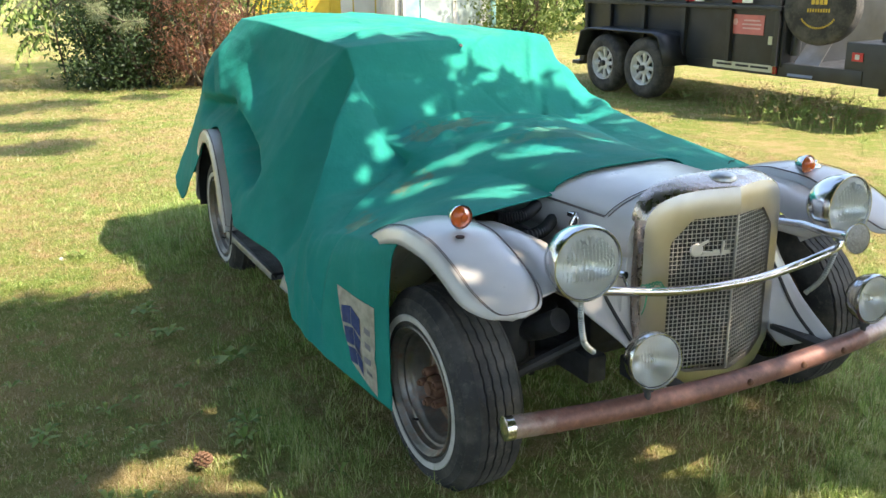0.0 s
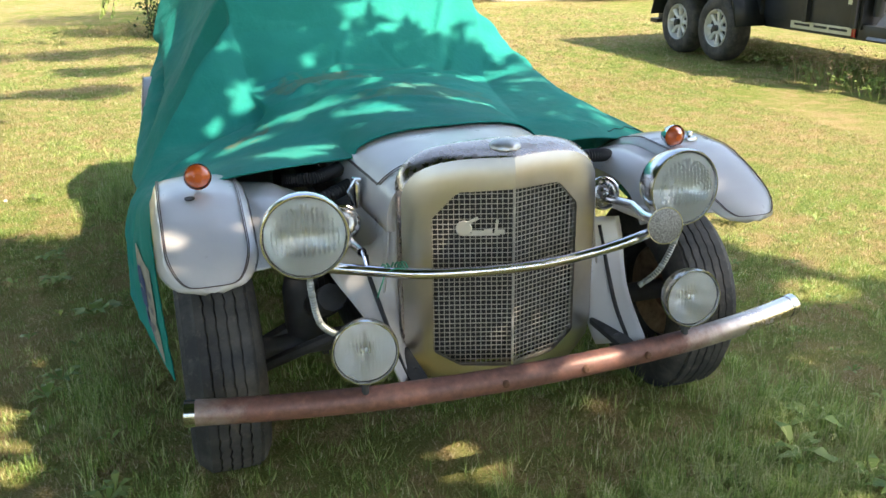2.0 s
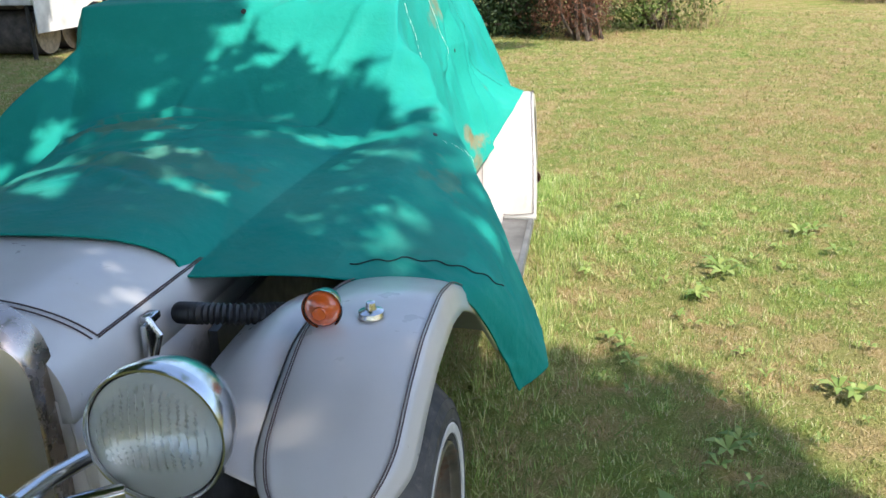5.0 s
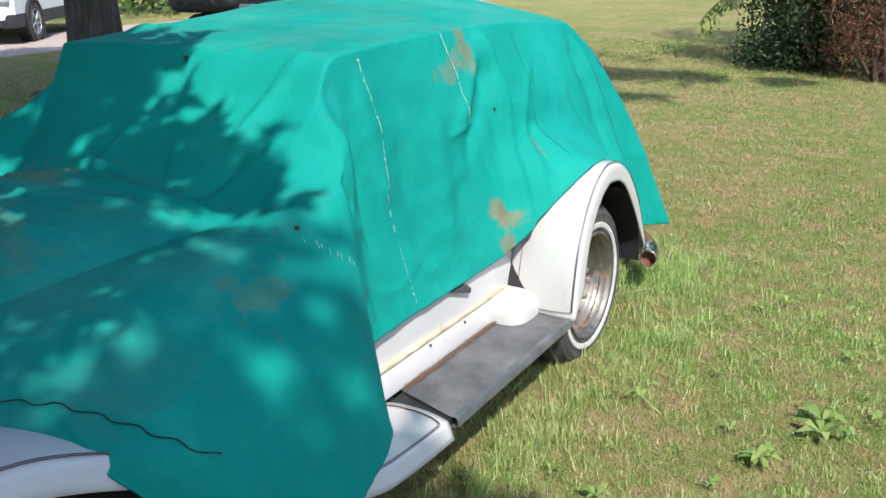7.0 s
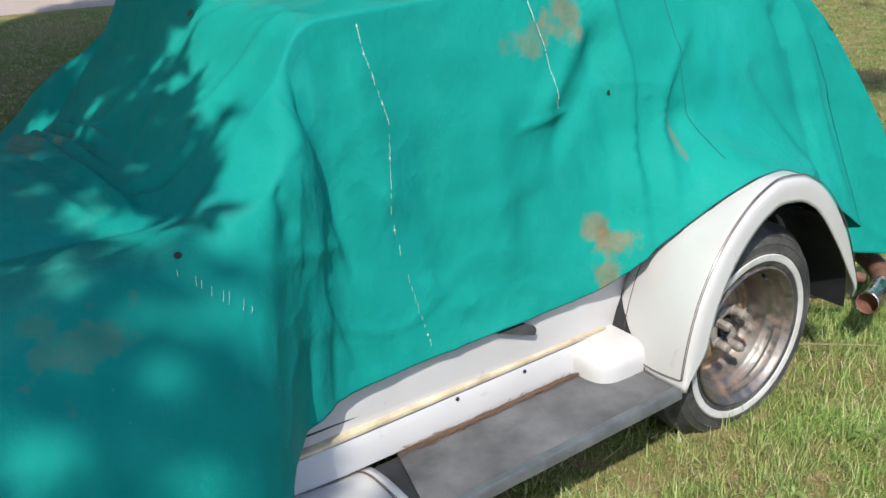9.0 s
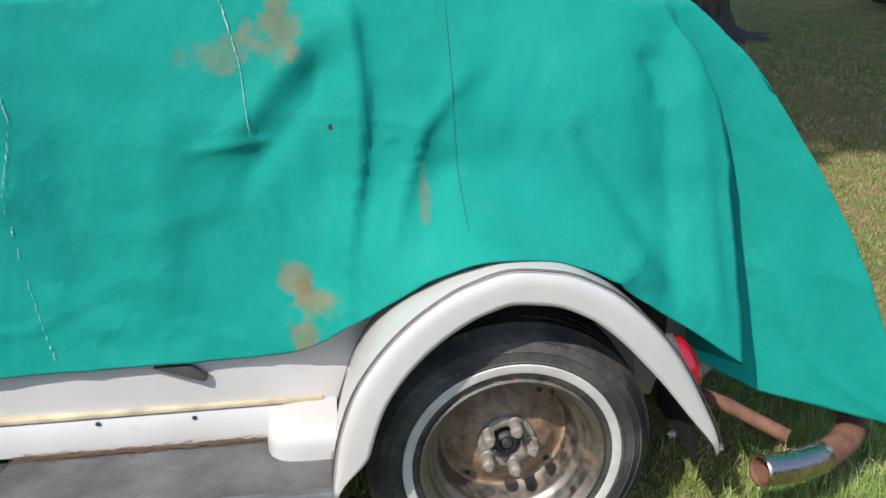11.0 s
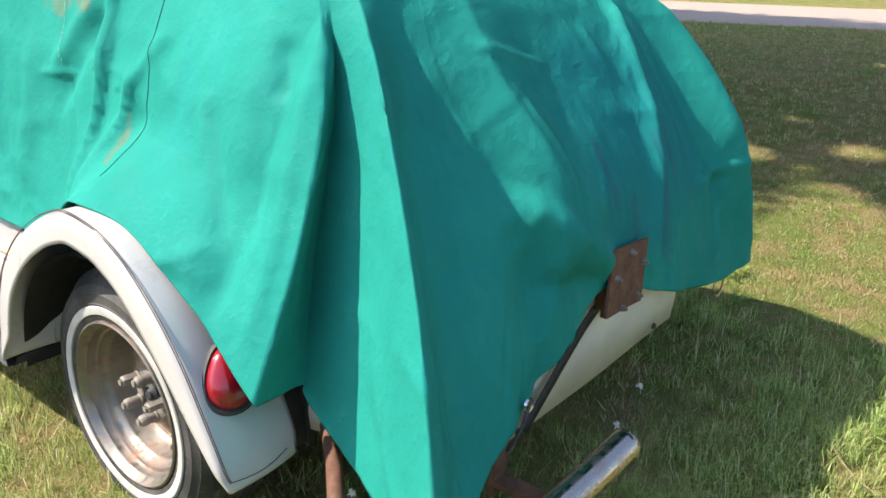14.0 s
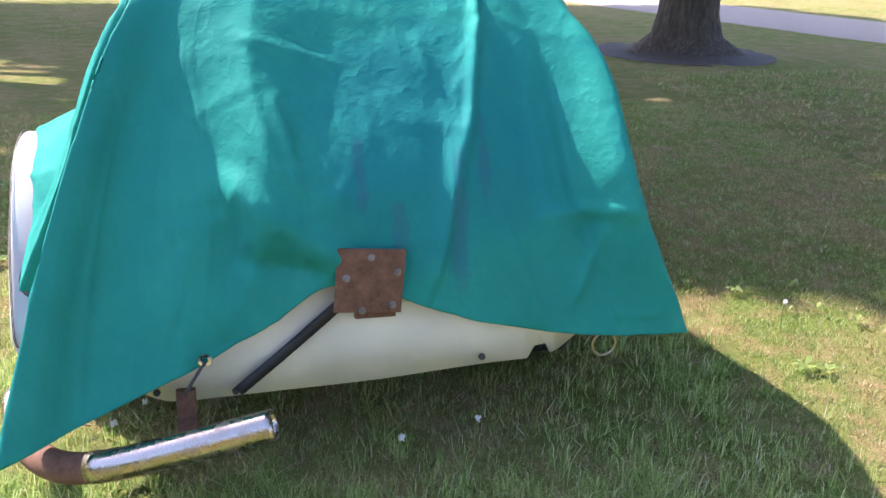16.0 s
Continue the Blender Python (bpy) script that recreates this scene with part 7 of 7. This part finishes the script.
# ---- dump trailer ----
def trailer():
    t = thing("dump_trailer", "black tandem-axle dump trailer parked on the lawn", "trailer")
    blk = simple("trailer_black", (0.020, 0.023, 0.028), 0.38, 0, 0.35, 4)
    steel = simple("white_steel_wheel", (0.62, 0.62, 0.60), 0.45, 0.1, 0.15)
    X0, X1, Y0, Y1 = 5.42, 7.15, 4.34, 7.62
    g = Geo()
    g.box(((X0 + X1) / 2, (Y0 + Y1) / 2, 1.10), (X1 - X0, Y1 - Y0, 1.20), .015)
    bed = part("bed", g, blk, t, "black steel bed side")
    for y in (4.40, 5.05, 5.75, 6.45, 7.10, 7.58):
        g = Geo()
        g.box((X0 - .025, y, 1.10), (.05, .06, 1.18), .008)
        part("stake", g, blk, bed)
    g = Geo()
    g.box((X0 - .03, (Y0 + Y1) / 2, 1.085), (.07, Y1 - Y0, .045), .01)
    part("rail", g, blk, bed)
    for y in (4.85, 5.55, 6.2, 6.85):
        for k, (dy, mat) in enumerate(((.08, RED), (-.06, simple("reflector_white", (.7, .7, .7), .3)))):
            g = Geo()
            g.box((X0 - .068, y + dy, 1.155), (.006, .14, .05), .001)
            part("reflector_strip", g, mat, t, smooth=False)
    g = Geo()
    g.box((6.3, 5.6, .46), (1.3, 4.6, .12), .01)
    g.box((5.50, 5.6, .475), (.12, 4.4, .14), .01)
    g.box((5.6, 7.62, .36), (.5, .10, .16), .01)
    g.box((5.35, 7.66, .30), (.14, .16, .05), .01)
    part("chassis", g, blk, t)
    # fender over both wheels
    g = Geo()
    pr = [(7.38, .42), (7.28, .74), (7.12, .785), (5.92, .785), (5.80, .74), (5.68, .42)]
    g.grid([[(5.06, y, z) for y, z in pr], [(5.42, y, z) for y, z in pr]])
    part("fender", g, blk, t, thick=0.02, angle=20)
    for yc in (6.87, 6.12):
        w = new("trailer_wheel")
        w.parent = t
        m = Matrix.Translation((5.12, yc, .36)) @ Matrix.Rotation(radians(-90), 4, 'Y')
        g = Geo()
        g.lathe([(.20, -.01), (.215, .01), (.27, .018), (.325, .004), (.35, -.03), (.355, -.06), (.355, -.17), (.33, -.21), (.2, -.2)], m, 40)
        part("tyre", g, RUBBER, w)
        g = Geo()
        g.lathe([(.205, -.004), (.198, .012), (.190, .008), (.182, -.03), (.165, -.05)], m, 40)
        for k in range(8):
            a = 2 * math.pi * k / 8
            d = m.to_3x3() @ Vector((math.cos(a), math.sin(a), 0))
            c = m @ Vector((.115 * math.cos(a), .115 * math.sin(a), -.035))
            g.tube([c - d * .055, c + d * .06], lambda q: .018 + .016 * q, 6)
        g.lathe([(.08, -.04), (.07, -.02), (.03, -.012), (.0001, -.012)], m, 20)
        part("rim", g, steel, w, "white spoked steel rim")
        g = Geo()
        g.lathe([(.165, -.055), (.0001, -.06)], m, 24)
        part("brake_drum", g, BLACK, w)
        g = Geo()
        g.lathe([(.034, -.02), (.034, .03), (.026, .036), (.0001, .036)], m, 14)
        part("hub", g, DARKMETAL, w)
    # pale maker's plate along the beam, with plain bars
    g = Geo()
    g.box((5.425, 4.87, .478), (.008, .84, .085), .001)
    pl = part("maker_plate", g, simple("cream_sign", (.55, .54, .40), .5), t, "pale strip sign", smooth=False)
    for y, w in ((5.12, .22), (4.86, .18), (4.62, .24)):
        g = Geo()
        g.box((5.419, y, .478), (.004, w, .022))
        part("lettering_bar", g, BLACK, pl, smooth=False)
    g = Geo()
    g.box((5.425, 4.42, .478), (.012, .05, .10), .003)
    part("side_marker", g, RED, t)
    g = Geo()
    g.box((X0 - .006, 4.84, .906), (.006, .49, .20), .001)
    sg = part("warning_sign", g, simple("faded_red_sign", (.60, .17, .15), .5, 0, .15), t, "faded pink-red square sign", smooth=False)
    for z, w in ((.95, .22), (.91, .26), (.87, .24)):
        g = Geo()
        g.box((X0 - .011, 4.76, z), (.003, w, .016))
        part("lettering_bar", g, simple("pale_red_print", (.70, .42, .38), .5), sg, smooth=False)
    g = Geo()
    g.disc((X0 - .011, 4.99, .93), (-1, 0, 0), .035, 16, .003)
    part("sign_mark", g, simple("pale_red_mark", (.70, .42, .38), .5), sg)
    g = Geo()
    g.box((X0 - .006, 4.50, .76), (.005, .05, .085), .001)
    g.box((X0 - .006, 4.42, .745), (.005, .07, .035), .001)
    part("badge", g, simple("cream_badge", (.58, .56, .36), .5), t, smooth=False)
    # front wall, spare wheel, jack post and tool box on the drawbar
    g = Geo()
    g.tube([(5.55, 4.28, .62), (5.55, 4.28, 1.7)], .05, 10)
    part("post", g, blk, t)
    m = facing((5.40, 3.92, 1.10), (-1, -.35, 0))
    g = Geo()
    g.lathe([(.0001, .02), (.20, .02), (.245, .012), (.30, .02), (.34, .0), (.355, -.04), (.355, -.15), (.3, -.19), (.0001, -.19)], m, 44)
    sp = part("spare_wheel", g, RUBBER, t, "spare wheel in a black cover with yellow lettering")
    yel = simple("yellow_print", (.62, .42, .06), .5)
    g = Geo()
    for k in range(-9, 10):
        a = radians(-90 + k * 6.2)
        c = m @ Vector((.185 * math.cos(a), .185 * math.sin(a), .024))
        c2 = facing((0, 0, 0), (-1, -.35, 0)).to_3x3() @ Matrix.Rotation(a, 3, 'Z')
        g.box(c, (.018, .012, .003), 0, c2)
    part("lettering_ring", g, yel, sp, smooth=False)
    g = Geo()
    rm = facing((0, 0, 0), (-1, -.35, 0)).to_3x3()
    for k in range(9):
        g.box(m @ Vector((-.10 + .025 * k, -.02, .024)), (.014, .034, .003), 0, rm)
        if k % 2:
            g.box(m @ Vector((-.08 + .025 * k * .8, .06, .024)), (.03, .05, .003), 0, rm)
    part("lettering_bar", g, yel, sp, smooth=False)
    g = Geo()
    g.box((5.95, 3.30, .60), (1.0, .62, .40), .015)
    part("tool_box", g, blk, t, "black steel tool box on the drawbar")
    g = Geo()
    g.box((5.444, 3.47, .67), (.006, .12, .08), .001)
    dc = part("decal", g, simple("red_decal", (.5, .03, .03), .5), t, "small red and white decal", smooth=False)
    g = Geo()
    g.box((5.438, 3.47, .67), (.006, .045, .045), .001)
    part("decal_mark", g, WHITEWALL, dc, smooth=False)
    g = Geo()
    g.tube([(5.7, 3.35, .30), (5.7, 3.35, 1.45)], .038, 12)
    g.lathe([(.06, 0), (.06, .1), (.04, .12)], Matrix.Translation((5.7, 3.35, .78)), 16)
    part("jack", g, blk, t)
    g = Geo()
    for s in (-1, 1):
        g.tube([(6.3 + s * .6, 4.4, .45), (6.3, 2.2, .45)], .05, 8)
    part("drawbar", g, blk, t)
    g = Geo()
    g.add([(5.43, 4.26, .42), (5.43, 3.95, .42), (5.75, 3.95, .85), (5.75, 4.2, .9)], [(0, 1, 2, 3)])
    part("splash_plate", g, simple("scuffed_steel", (.25, .25, .25), .4, .6), t, thick=.01, smooth=False)


trailer()

# dry weeds before the drawbar
def tall_weeds(cx, cy, rx, ry, n, h, label, mat=None):
    v = []
    for _ in range(n):
        b = Vector((cx + R.gauss(0, rx), cy + R.gauss(0, ry), 0))
        d = Vector((R.gauss(0, .3), R.gauss(0, .3), 1)).normalized() * h * R.uniform(.5, 1.1)
        s = Vector((R.uniform(-1, 1), R.uniform(-1, 1), 0)).normalized() * .004
        v += [b - s, b + s, b + d + s * .3, b + d - s * .3]
        if R.random() < .5:
            for k in range(5):
                q = b + d * R.uniform(.7, 1.0)
                e = Vector((R.gauss(0, 1), R.gauss(0, 1), R.gauss(.6, 1))).normalized() * .05
                o = e.orthogonal().normalized() * .007
                v += [q, q + e * .5 + o, q + e, q + e * .5 - o]
    tagged(new("tall_weeds", mesh_np("tall_weeds", np.array([tuple(q) for q in v]), 4, mat or STRAW)), label, "weeds", kind="stuff")


tall_weeds(5.30, 4.55, .16, .20, 70, .34, "tall dry brown weeds by the trailer")
tall_weeds(5.60, 3.75, .2, .30, 80, .34, "tall dry brown weeds by the trailer")
tall_weeds(5.45, 4.1, .3, .55, 420, .17, "uncut green and yellow grass by the trailer", LEAF_W)
tall_weeds(5.75, 14.75, .25, .12, 160, .5, "dry grass at the shed corner")
tall_weeds(2.45, 11.6, .3, .3, 200, .55, "dry grass at the bush's edge")


# ---- yard behind: shed, yellow box trailer, log trailer, parked cars ----
def shed():
    t = thing("shed", "weathered white shed with glazed panels and pale blue trim", "shed")
    white = simple("flaking_white_paint", (.66, .65, .64), .7, 0, .2, 7)
    A, B = Vector((5.9, 14.75, 0)), Vector((8.0, 14.25, 0))
    d = (B - A).normalized()
    n = Vector((d.y, -d.x, 0))
    rot = Matrix.Rotation(math.atan2(d.y, d.x), 3, 'Z')
    L = (B - A).length
    g = Geo()
    g.box(A.lerp(B, .5) - n * 1.0 + Vector((0, 0, 1.15)), (L, 2.0, 2.3), .01, rot)
    part("wall", g, white, t)
    g = Geo()
    g.box(A.lerp(B, .5) + n * .02 + Vector((0, 0, .09)), (L + .06, .05, .18), .01, rot)
    part("base_board", g, white, t)
    for k in range(10):
        g = Geo()
        g.box(A.lerp(B, (k + .5) / 10) + n * .012 + Vector((0, 0, 1.2)), (.008, .02, 2.1), .002, rot)
        part("board_gap", g, BLACK, t, smooth=False)
    pane = simple("sooty_pane", (.42, .50, .52), .15, 0, .35, 3)
    blue = simple("pale_blue_trim", (.30, .55, .60), .6, 0, .3, 5)
    for f, w, z0, z1, mat in ((.17, .34, .42, 2.0, blue), (.42, .62, .36, 2.0, pane), (.72, .50, .30, 2.0, pane)):
        g = Geo()
        c = A.lerp(B, f) + n * .03 + Vector((0, 0, (z0 + z1) / 2))
        g.box(c, (w, .03, z1 - z0), .006, rot)
        wd = part("window", g, mat, t, "dull glazed panel")
        for s in (-1, 1):
            g = Geo()
            g.box(c + d * s * (w / 2 + .02) + n * .01, (.045, .05, z1 - z0 + .08), .006, rot)
            part("frame", g, white, wd)
        g = Geo()
        g.box(c + Vector((0, 0, -(z1 - z0) / 2 - .02)) + n * .01, (w + .1, .06, .045), .006, rot)
        part("sill", g, white, wd)
    g = Geo()
    g.box(A.lerp(B, .97) + n * .04 + Vector((0, 0, 1.15)), (.10, .05, 2.3), .01, rot)
    part("corner_trim", g, blue, t)
    g = Geo()
    g.box(A.lerp(B, .5) - n * 1.0 + Vector((0, 0, 2.42)), (L + .4, 2.4, .12), .02, rot)
    part("roof", g, simple("grey_roof", (.2, .2, .21), .8), t)


shed()


def yellow_trailer():
    t = thing("box_trailer", "yellow and white enclosed trailer behind the shed", "trailer")
    yel = simple("yellow_paint", (.62, .44, .05), .45, 0, .15, 3)
    wht = simple("white_panel", (.68, .68, .66), .5, 0, .1, 3)
    c = Vector((5.2, 17.5, 0))
    rot = Matrix.Rotation(radians(-10), 3, 'Z')
    g = Geo()
    g.box(c + Vector((0, 0, 1.30)), (3.0, 1.9, 2.3), .04, rot)
    part("body", g, yel, t)
    g = Geo()
    g.box(c + rot @ Vector((.85, -.96, 1.35)), (.95, .03, 1.9), .01, rot)
    part("panel", g, wht, t)
    for k in range(6):
        g = Geo()
        g.box(c + rot @ Vector((-1.35 + .5 * k, -.965, 1.3)), (.03, .03, 2.2), .005, rot)
        part("rib", g, yel, t)
    for dx in (.55,):
        w = new("trailer_wheel")
        w.parent = t
        m = Matrix.Translation(c + rot @ Vector((dx - .3, -.97, .24))) @ rot.to_4x4() @ Matrix.Rotation(radians(90), 4, 'X')
        g = Geo()
        g.lathe([(.13, 0), (.19, .015), (.23, 0), (.24, -.04), (.24, -.14), (.14, -.15)], m, 28)
        part("tyre", g, RUBBER, w)
        g = Geo()
        g.lathe([(.13, 0), (.11, -.02), (.04, -.01), (.0001, 0)], m, 24)
        part("rim", g, BLACK, w)
    g = Geo()
    g.box(c + Vector((0, 0, .12)), (2.9, 1.7, .10), .01, rot)
    part("chassis", g, BLACK, t)
    g = Geo()
    g.box(c + rot @ Vector((0, 0, 2.48)), (3.04, 1.94, .06), .02, rot)
    part("roof", g, wht, t)


yellow_trailer()


def log_trailer():
    t = thing("utility_trailer", "small white tandem trailer stacked with logs by the lawn", "trailer")
    wht = simple("scuffed_white_steel", (.56, .55, .53), .5, 0, .25, 5)
    c = Vector((-6.25, 10.6, 0))
    rot = Matrix.Rotation(radians(84), 3, 'Z')
    g = Geo()
    g.box(c + Vector((0, 0, .72)), (3.4, 1.5, .09), .02, rot)
    part("deck", g, wht, t)
    for side in (-.78,):
        g = Geo()
        rows = []
        for k in range(15):
            x = -1.7 + 3.4 * k / 14
            arch = max(0, math.sin(math.pi * min(1, max(0, (x + .85) / .8)))) + max(0, math.sin(math.pi * min(1, max(0, (x - .05) / .8))))
            rows.append([c + rot @ Vector((x, side, .34 + .32 * min(1, arch * 1.6))), c + rot @ Vector((x, side, .80))])
        g.grid(rows)
        part("skirt", g, wht, t, thick=.02, smooth=False)
        for dx in (-.45, .45):
            w = new("trailer_wheel")
            w.parent = t
            m = Matrix.Translation(c + rot @ Vector((dx, side + .04, .31))) @ rot.to_4x4() @ Matrix.Rotation(radians(90), 4, 'X')
            g = Geo()
            g.lathe([(.17, 0), (.25, .015), (.30, 0), (.31, -.04), (.31, -.16), (.2, -.18)], m, 28)
            part("tyre", g, RUBBER, w)
            g = Geo()
            g.lathe([(.17, 0), (.14, -.03), (.05, -.01), (.0001, 0)], m, 24)
            part("rim", g, RUST, w)
    for p in ((-1.6, .6), (1.6, .6), (-1.6, -.6), (1.6, -.6)):
        g = Geo()
        q = c + rot @ Vector((p[0], p[1], 0))
        g.tube([q, q + Vector((0, 0, .7))], .03, 8)
        part("leg", g, BLACK, t)
    grey = simple("weathered_log", (.075, .062, .055), .9, 0, .5, 10, .8, 24)
    for k, (y, z, r) in enumerate(((9.35, .30, .28), (9.95, .28, .27), (9.62, .76, .26), (9.2, .80, .2))):
        lg = thing("log", "thick weathered grey log in a stack beside the trailer", "log", group="stacked logs")
        x1 = -5.95 + R.uniform(-.15, .1)
        g = Geo()
        g.tube([(x1 - 2.6, y + .05, z), (x1 - 1.3, y, z + .02), (x1, y, z)], r, 18, cap=False)
        part("bark", g, grey, lg)
        g = Geo()
        g.disc((x1 - .002, y, z), (1, 0, 0), r * .98, 18, .004)
        part("cut_end", g, simple("old_cut_wood", (.30, .24, .18), .8, 0, .35, 16), lg)
    bark = simple("log_bark", (.12, .075, .05), .9, 0, .5, 14, .8, 30)
    cut = simple("cut_wood", (.38, .25, .15), .8, 0, .25, 20)
    for k in range(9):
        L = R.uniform(1.1, 1.9)
        r = R.uniform(.10, .15)
        ctr = c + rot @ Vector((R.uniform(-.6, .6), -.55 + .27 * (k % 5), .77 + r + .24 * (k // 5)))
        a = rot @ Vector((1, R.uniform(-.08, .08), 0))
        lg = thing("log", "rough brown log lying on the trailer", "log", group="logs on the trailer")
        g = Geo()
        g.tube([ctr - a * L / 2, ctr, ctr + a * L / 2], r, 14, cap=False)
        part("bark", g, bark, lg)
        g = Geo()
        g.disc(ctr - a * (L / 2 - .002), -a, r * .98, 14, .004)
        g.disc(ctr + a * (L / 2 - .002), a, r * .98, 14, .004)
        part("cut_end", g, cut, lg)


log_trailer()


def parked_car(name, label, c, yaw, paint_mat, length, width, height, dark_low=True):
    """A boxy five-door estate or off-roader; its front looks along -y before yaw."""
    t = thing(name, label, "car", group="parked cars")
    M = Matrix.Translation(c) @ Matrix.Rotation(radians(yaw), 4, 'Z')
    hl, hw = length / 2, width / 2
    prof = [(-hl, .42), (-hl - .02, .62), (-hl + .05, .82), (-hl + .35, .95), (-hl + 1.05, 1.05), (-hl + 1.75, height - .06), (-hl + 2.2, height), (hl - .7, height - .02), (hl - .18, 1.10), (hl, .95), (hl + .02, .55), (hl - .05, .40)]
    g = Geo()
    rows = []
    for k in range(9):
        f = k / 8 * 2 - 1
        e = abs(f) ** 6
        row = []
        for y, z in prof:
            tum = 1 - .20 * smoothstep(.95, height, z)
            row.append(M @ Vector((f * hw * tum * (1 - .04 * (abs(y) / hl) ** 4), y * (1 - .03 * e), z - .03 * e * (z > .9))))
        rows.append(row)
    g.grid(rows)
    g.f.append(tuple(range(12))[::-1])
    g.f.append(tuple(96 + i for i in range(12)))
    part("body", g, paint_mat, t, angle=35)
    g = Geo()
    g.box(M @ Vector((0, 0, .40)), (width * .98, length * .99, .22), .03, M.to_3x3())
    part("lower_cladding", g, BLACK, t)
    pane = simple("dark_window", (.02, .025, .03), .08, 0, .1)
    for s in (-1, 1):
        for y0, y1 in ((-hl + 1.5, -hl + 2.45), (-hl + 2.52, -hl + 3.35)):
            g = Geo()
            g.add([M @ Vector((s * (hw + .004), y0, 1.04)), M @ Vector((s * (hw + .004), y1, 1.04)), M @ Vector((s * (hw * .86 + .01), y1 - .05, height - .16)), M @ Vector((s * (hw * .86 + .01), y0 + .4 * (y0 < -hl + 2), height - .16))], [(0, 1, 2, 3)])
            part("side_window", g, pane, t, thick=.01, smooth=False)
        for y in (-hl + .85, hl - .85):
            w = new("car_wheel")
            w.parent = t
            m = M @ Matrix.Translation((s * (hw + .01), y, .34)) @ Matrix.Rotation(radians(90 * s), 4, 'Y')
            g = Geo()
            g.lathe([(.22, 0), (.27, .012), (.32, 0), (.34, -.03), (.34, -.2), (.2, -.21)], m, 36)
            part("tyre", g, RUBBER, w)
            g = Geo()
            g.lathe([(.225, -.002), (.21, .008), (.20, -.02), (.19, -.04)], m, 36)
            for k in range(5):
                a = 2 * math.pi * k / 5
                d = m.to_3x3() @ Vector((math.cos(a), math.sin(a), 0))
                cc = m @ Vector((0, 0, -.012))
                g.tube([cc + d * .03, cc + d * .205], lambda q: .028 - .008 * q, 6)
            part("rim", g, simple("alloy", (.5, .5, .5), .3, .8), w)
            g = Geo()
            g.lathe([(.2, -.05), (.0001, -.05)], m, 20)
            part("brake", g, BLACK, w)
            g = Geo()
            g.lathe([(.345, -.24), (.40, -.03), (.405, .006), (.36, .006), (.35, -.02)], m, 28, 1.0)
            part("wheel_arch", g, BLACK, w)
    for s in (-1, 1):
        g = Geo()
        g.box(M @ Vector((s * hw * .68, -hl + .02, .78)), (.40, .16, .15), .04, M.to_3x3())
        part("headlamp", g, simple("lamp_cluster", (.55, .57, .6), .12, .3), t)
        g = Geo()
        g.box(M @ Vector((s * hw * .20, -hl - .01, .76)), (.27, .10, .17), .04, M.to_3x3())
        part("grille", g, BLACK, t)
    g = Geo()
    g.box(M @ Vector((0, -hl - .03, .50)), (.32, .03, .13), .006, M.to_3x3())
    part("number_plate", g, WHITEWALL, t, "blank number plate")
    g = Geo()
    g.add([M @ Vector((-hw * .80, -hl + 1.12, 1.075)), M @ Vector((hw * .80, -hl + 1.12, 1.075)), M @ Vector((hw * .72, -hl + 1.70, height - .08)), M @ Vector((-hw * .72, -hl + 1.70, height - .08))], [(0, 1, 2, 3)])
    part("windscreen", g, pane, t, thick=.01, smooth=False)


parked_car("parked_car", "white off-roader with black cladding parked beside the lane", (-14.0, 9.9, .02), 37, simple("white_gloss", (.70, .70, .70), .2, 0, .05), 4.45, 1.85, 1.68)
parked_car("parked_car", "dark grey car parked across the lane in the shade", (-14.75, 5.2, .02), 4, simple("dark_grey_gloss", (.03, .033, .038), .2, 0, .1), 4.6, 1.84, 1.55)
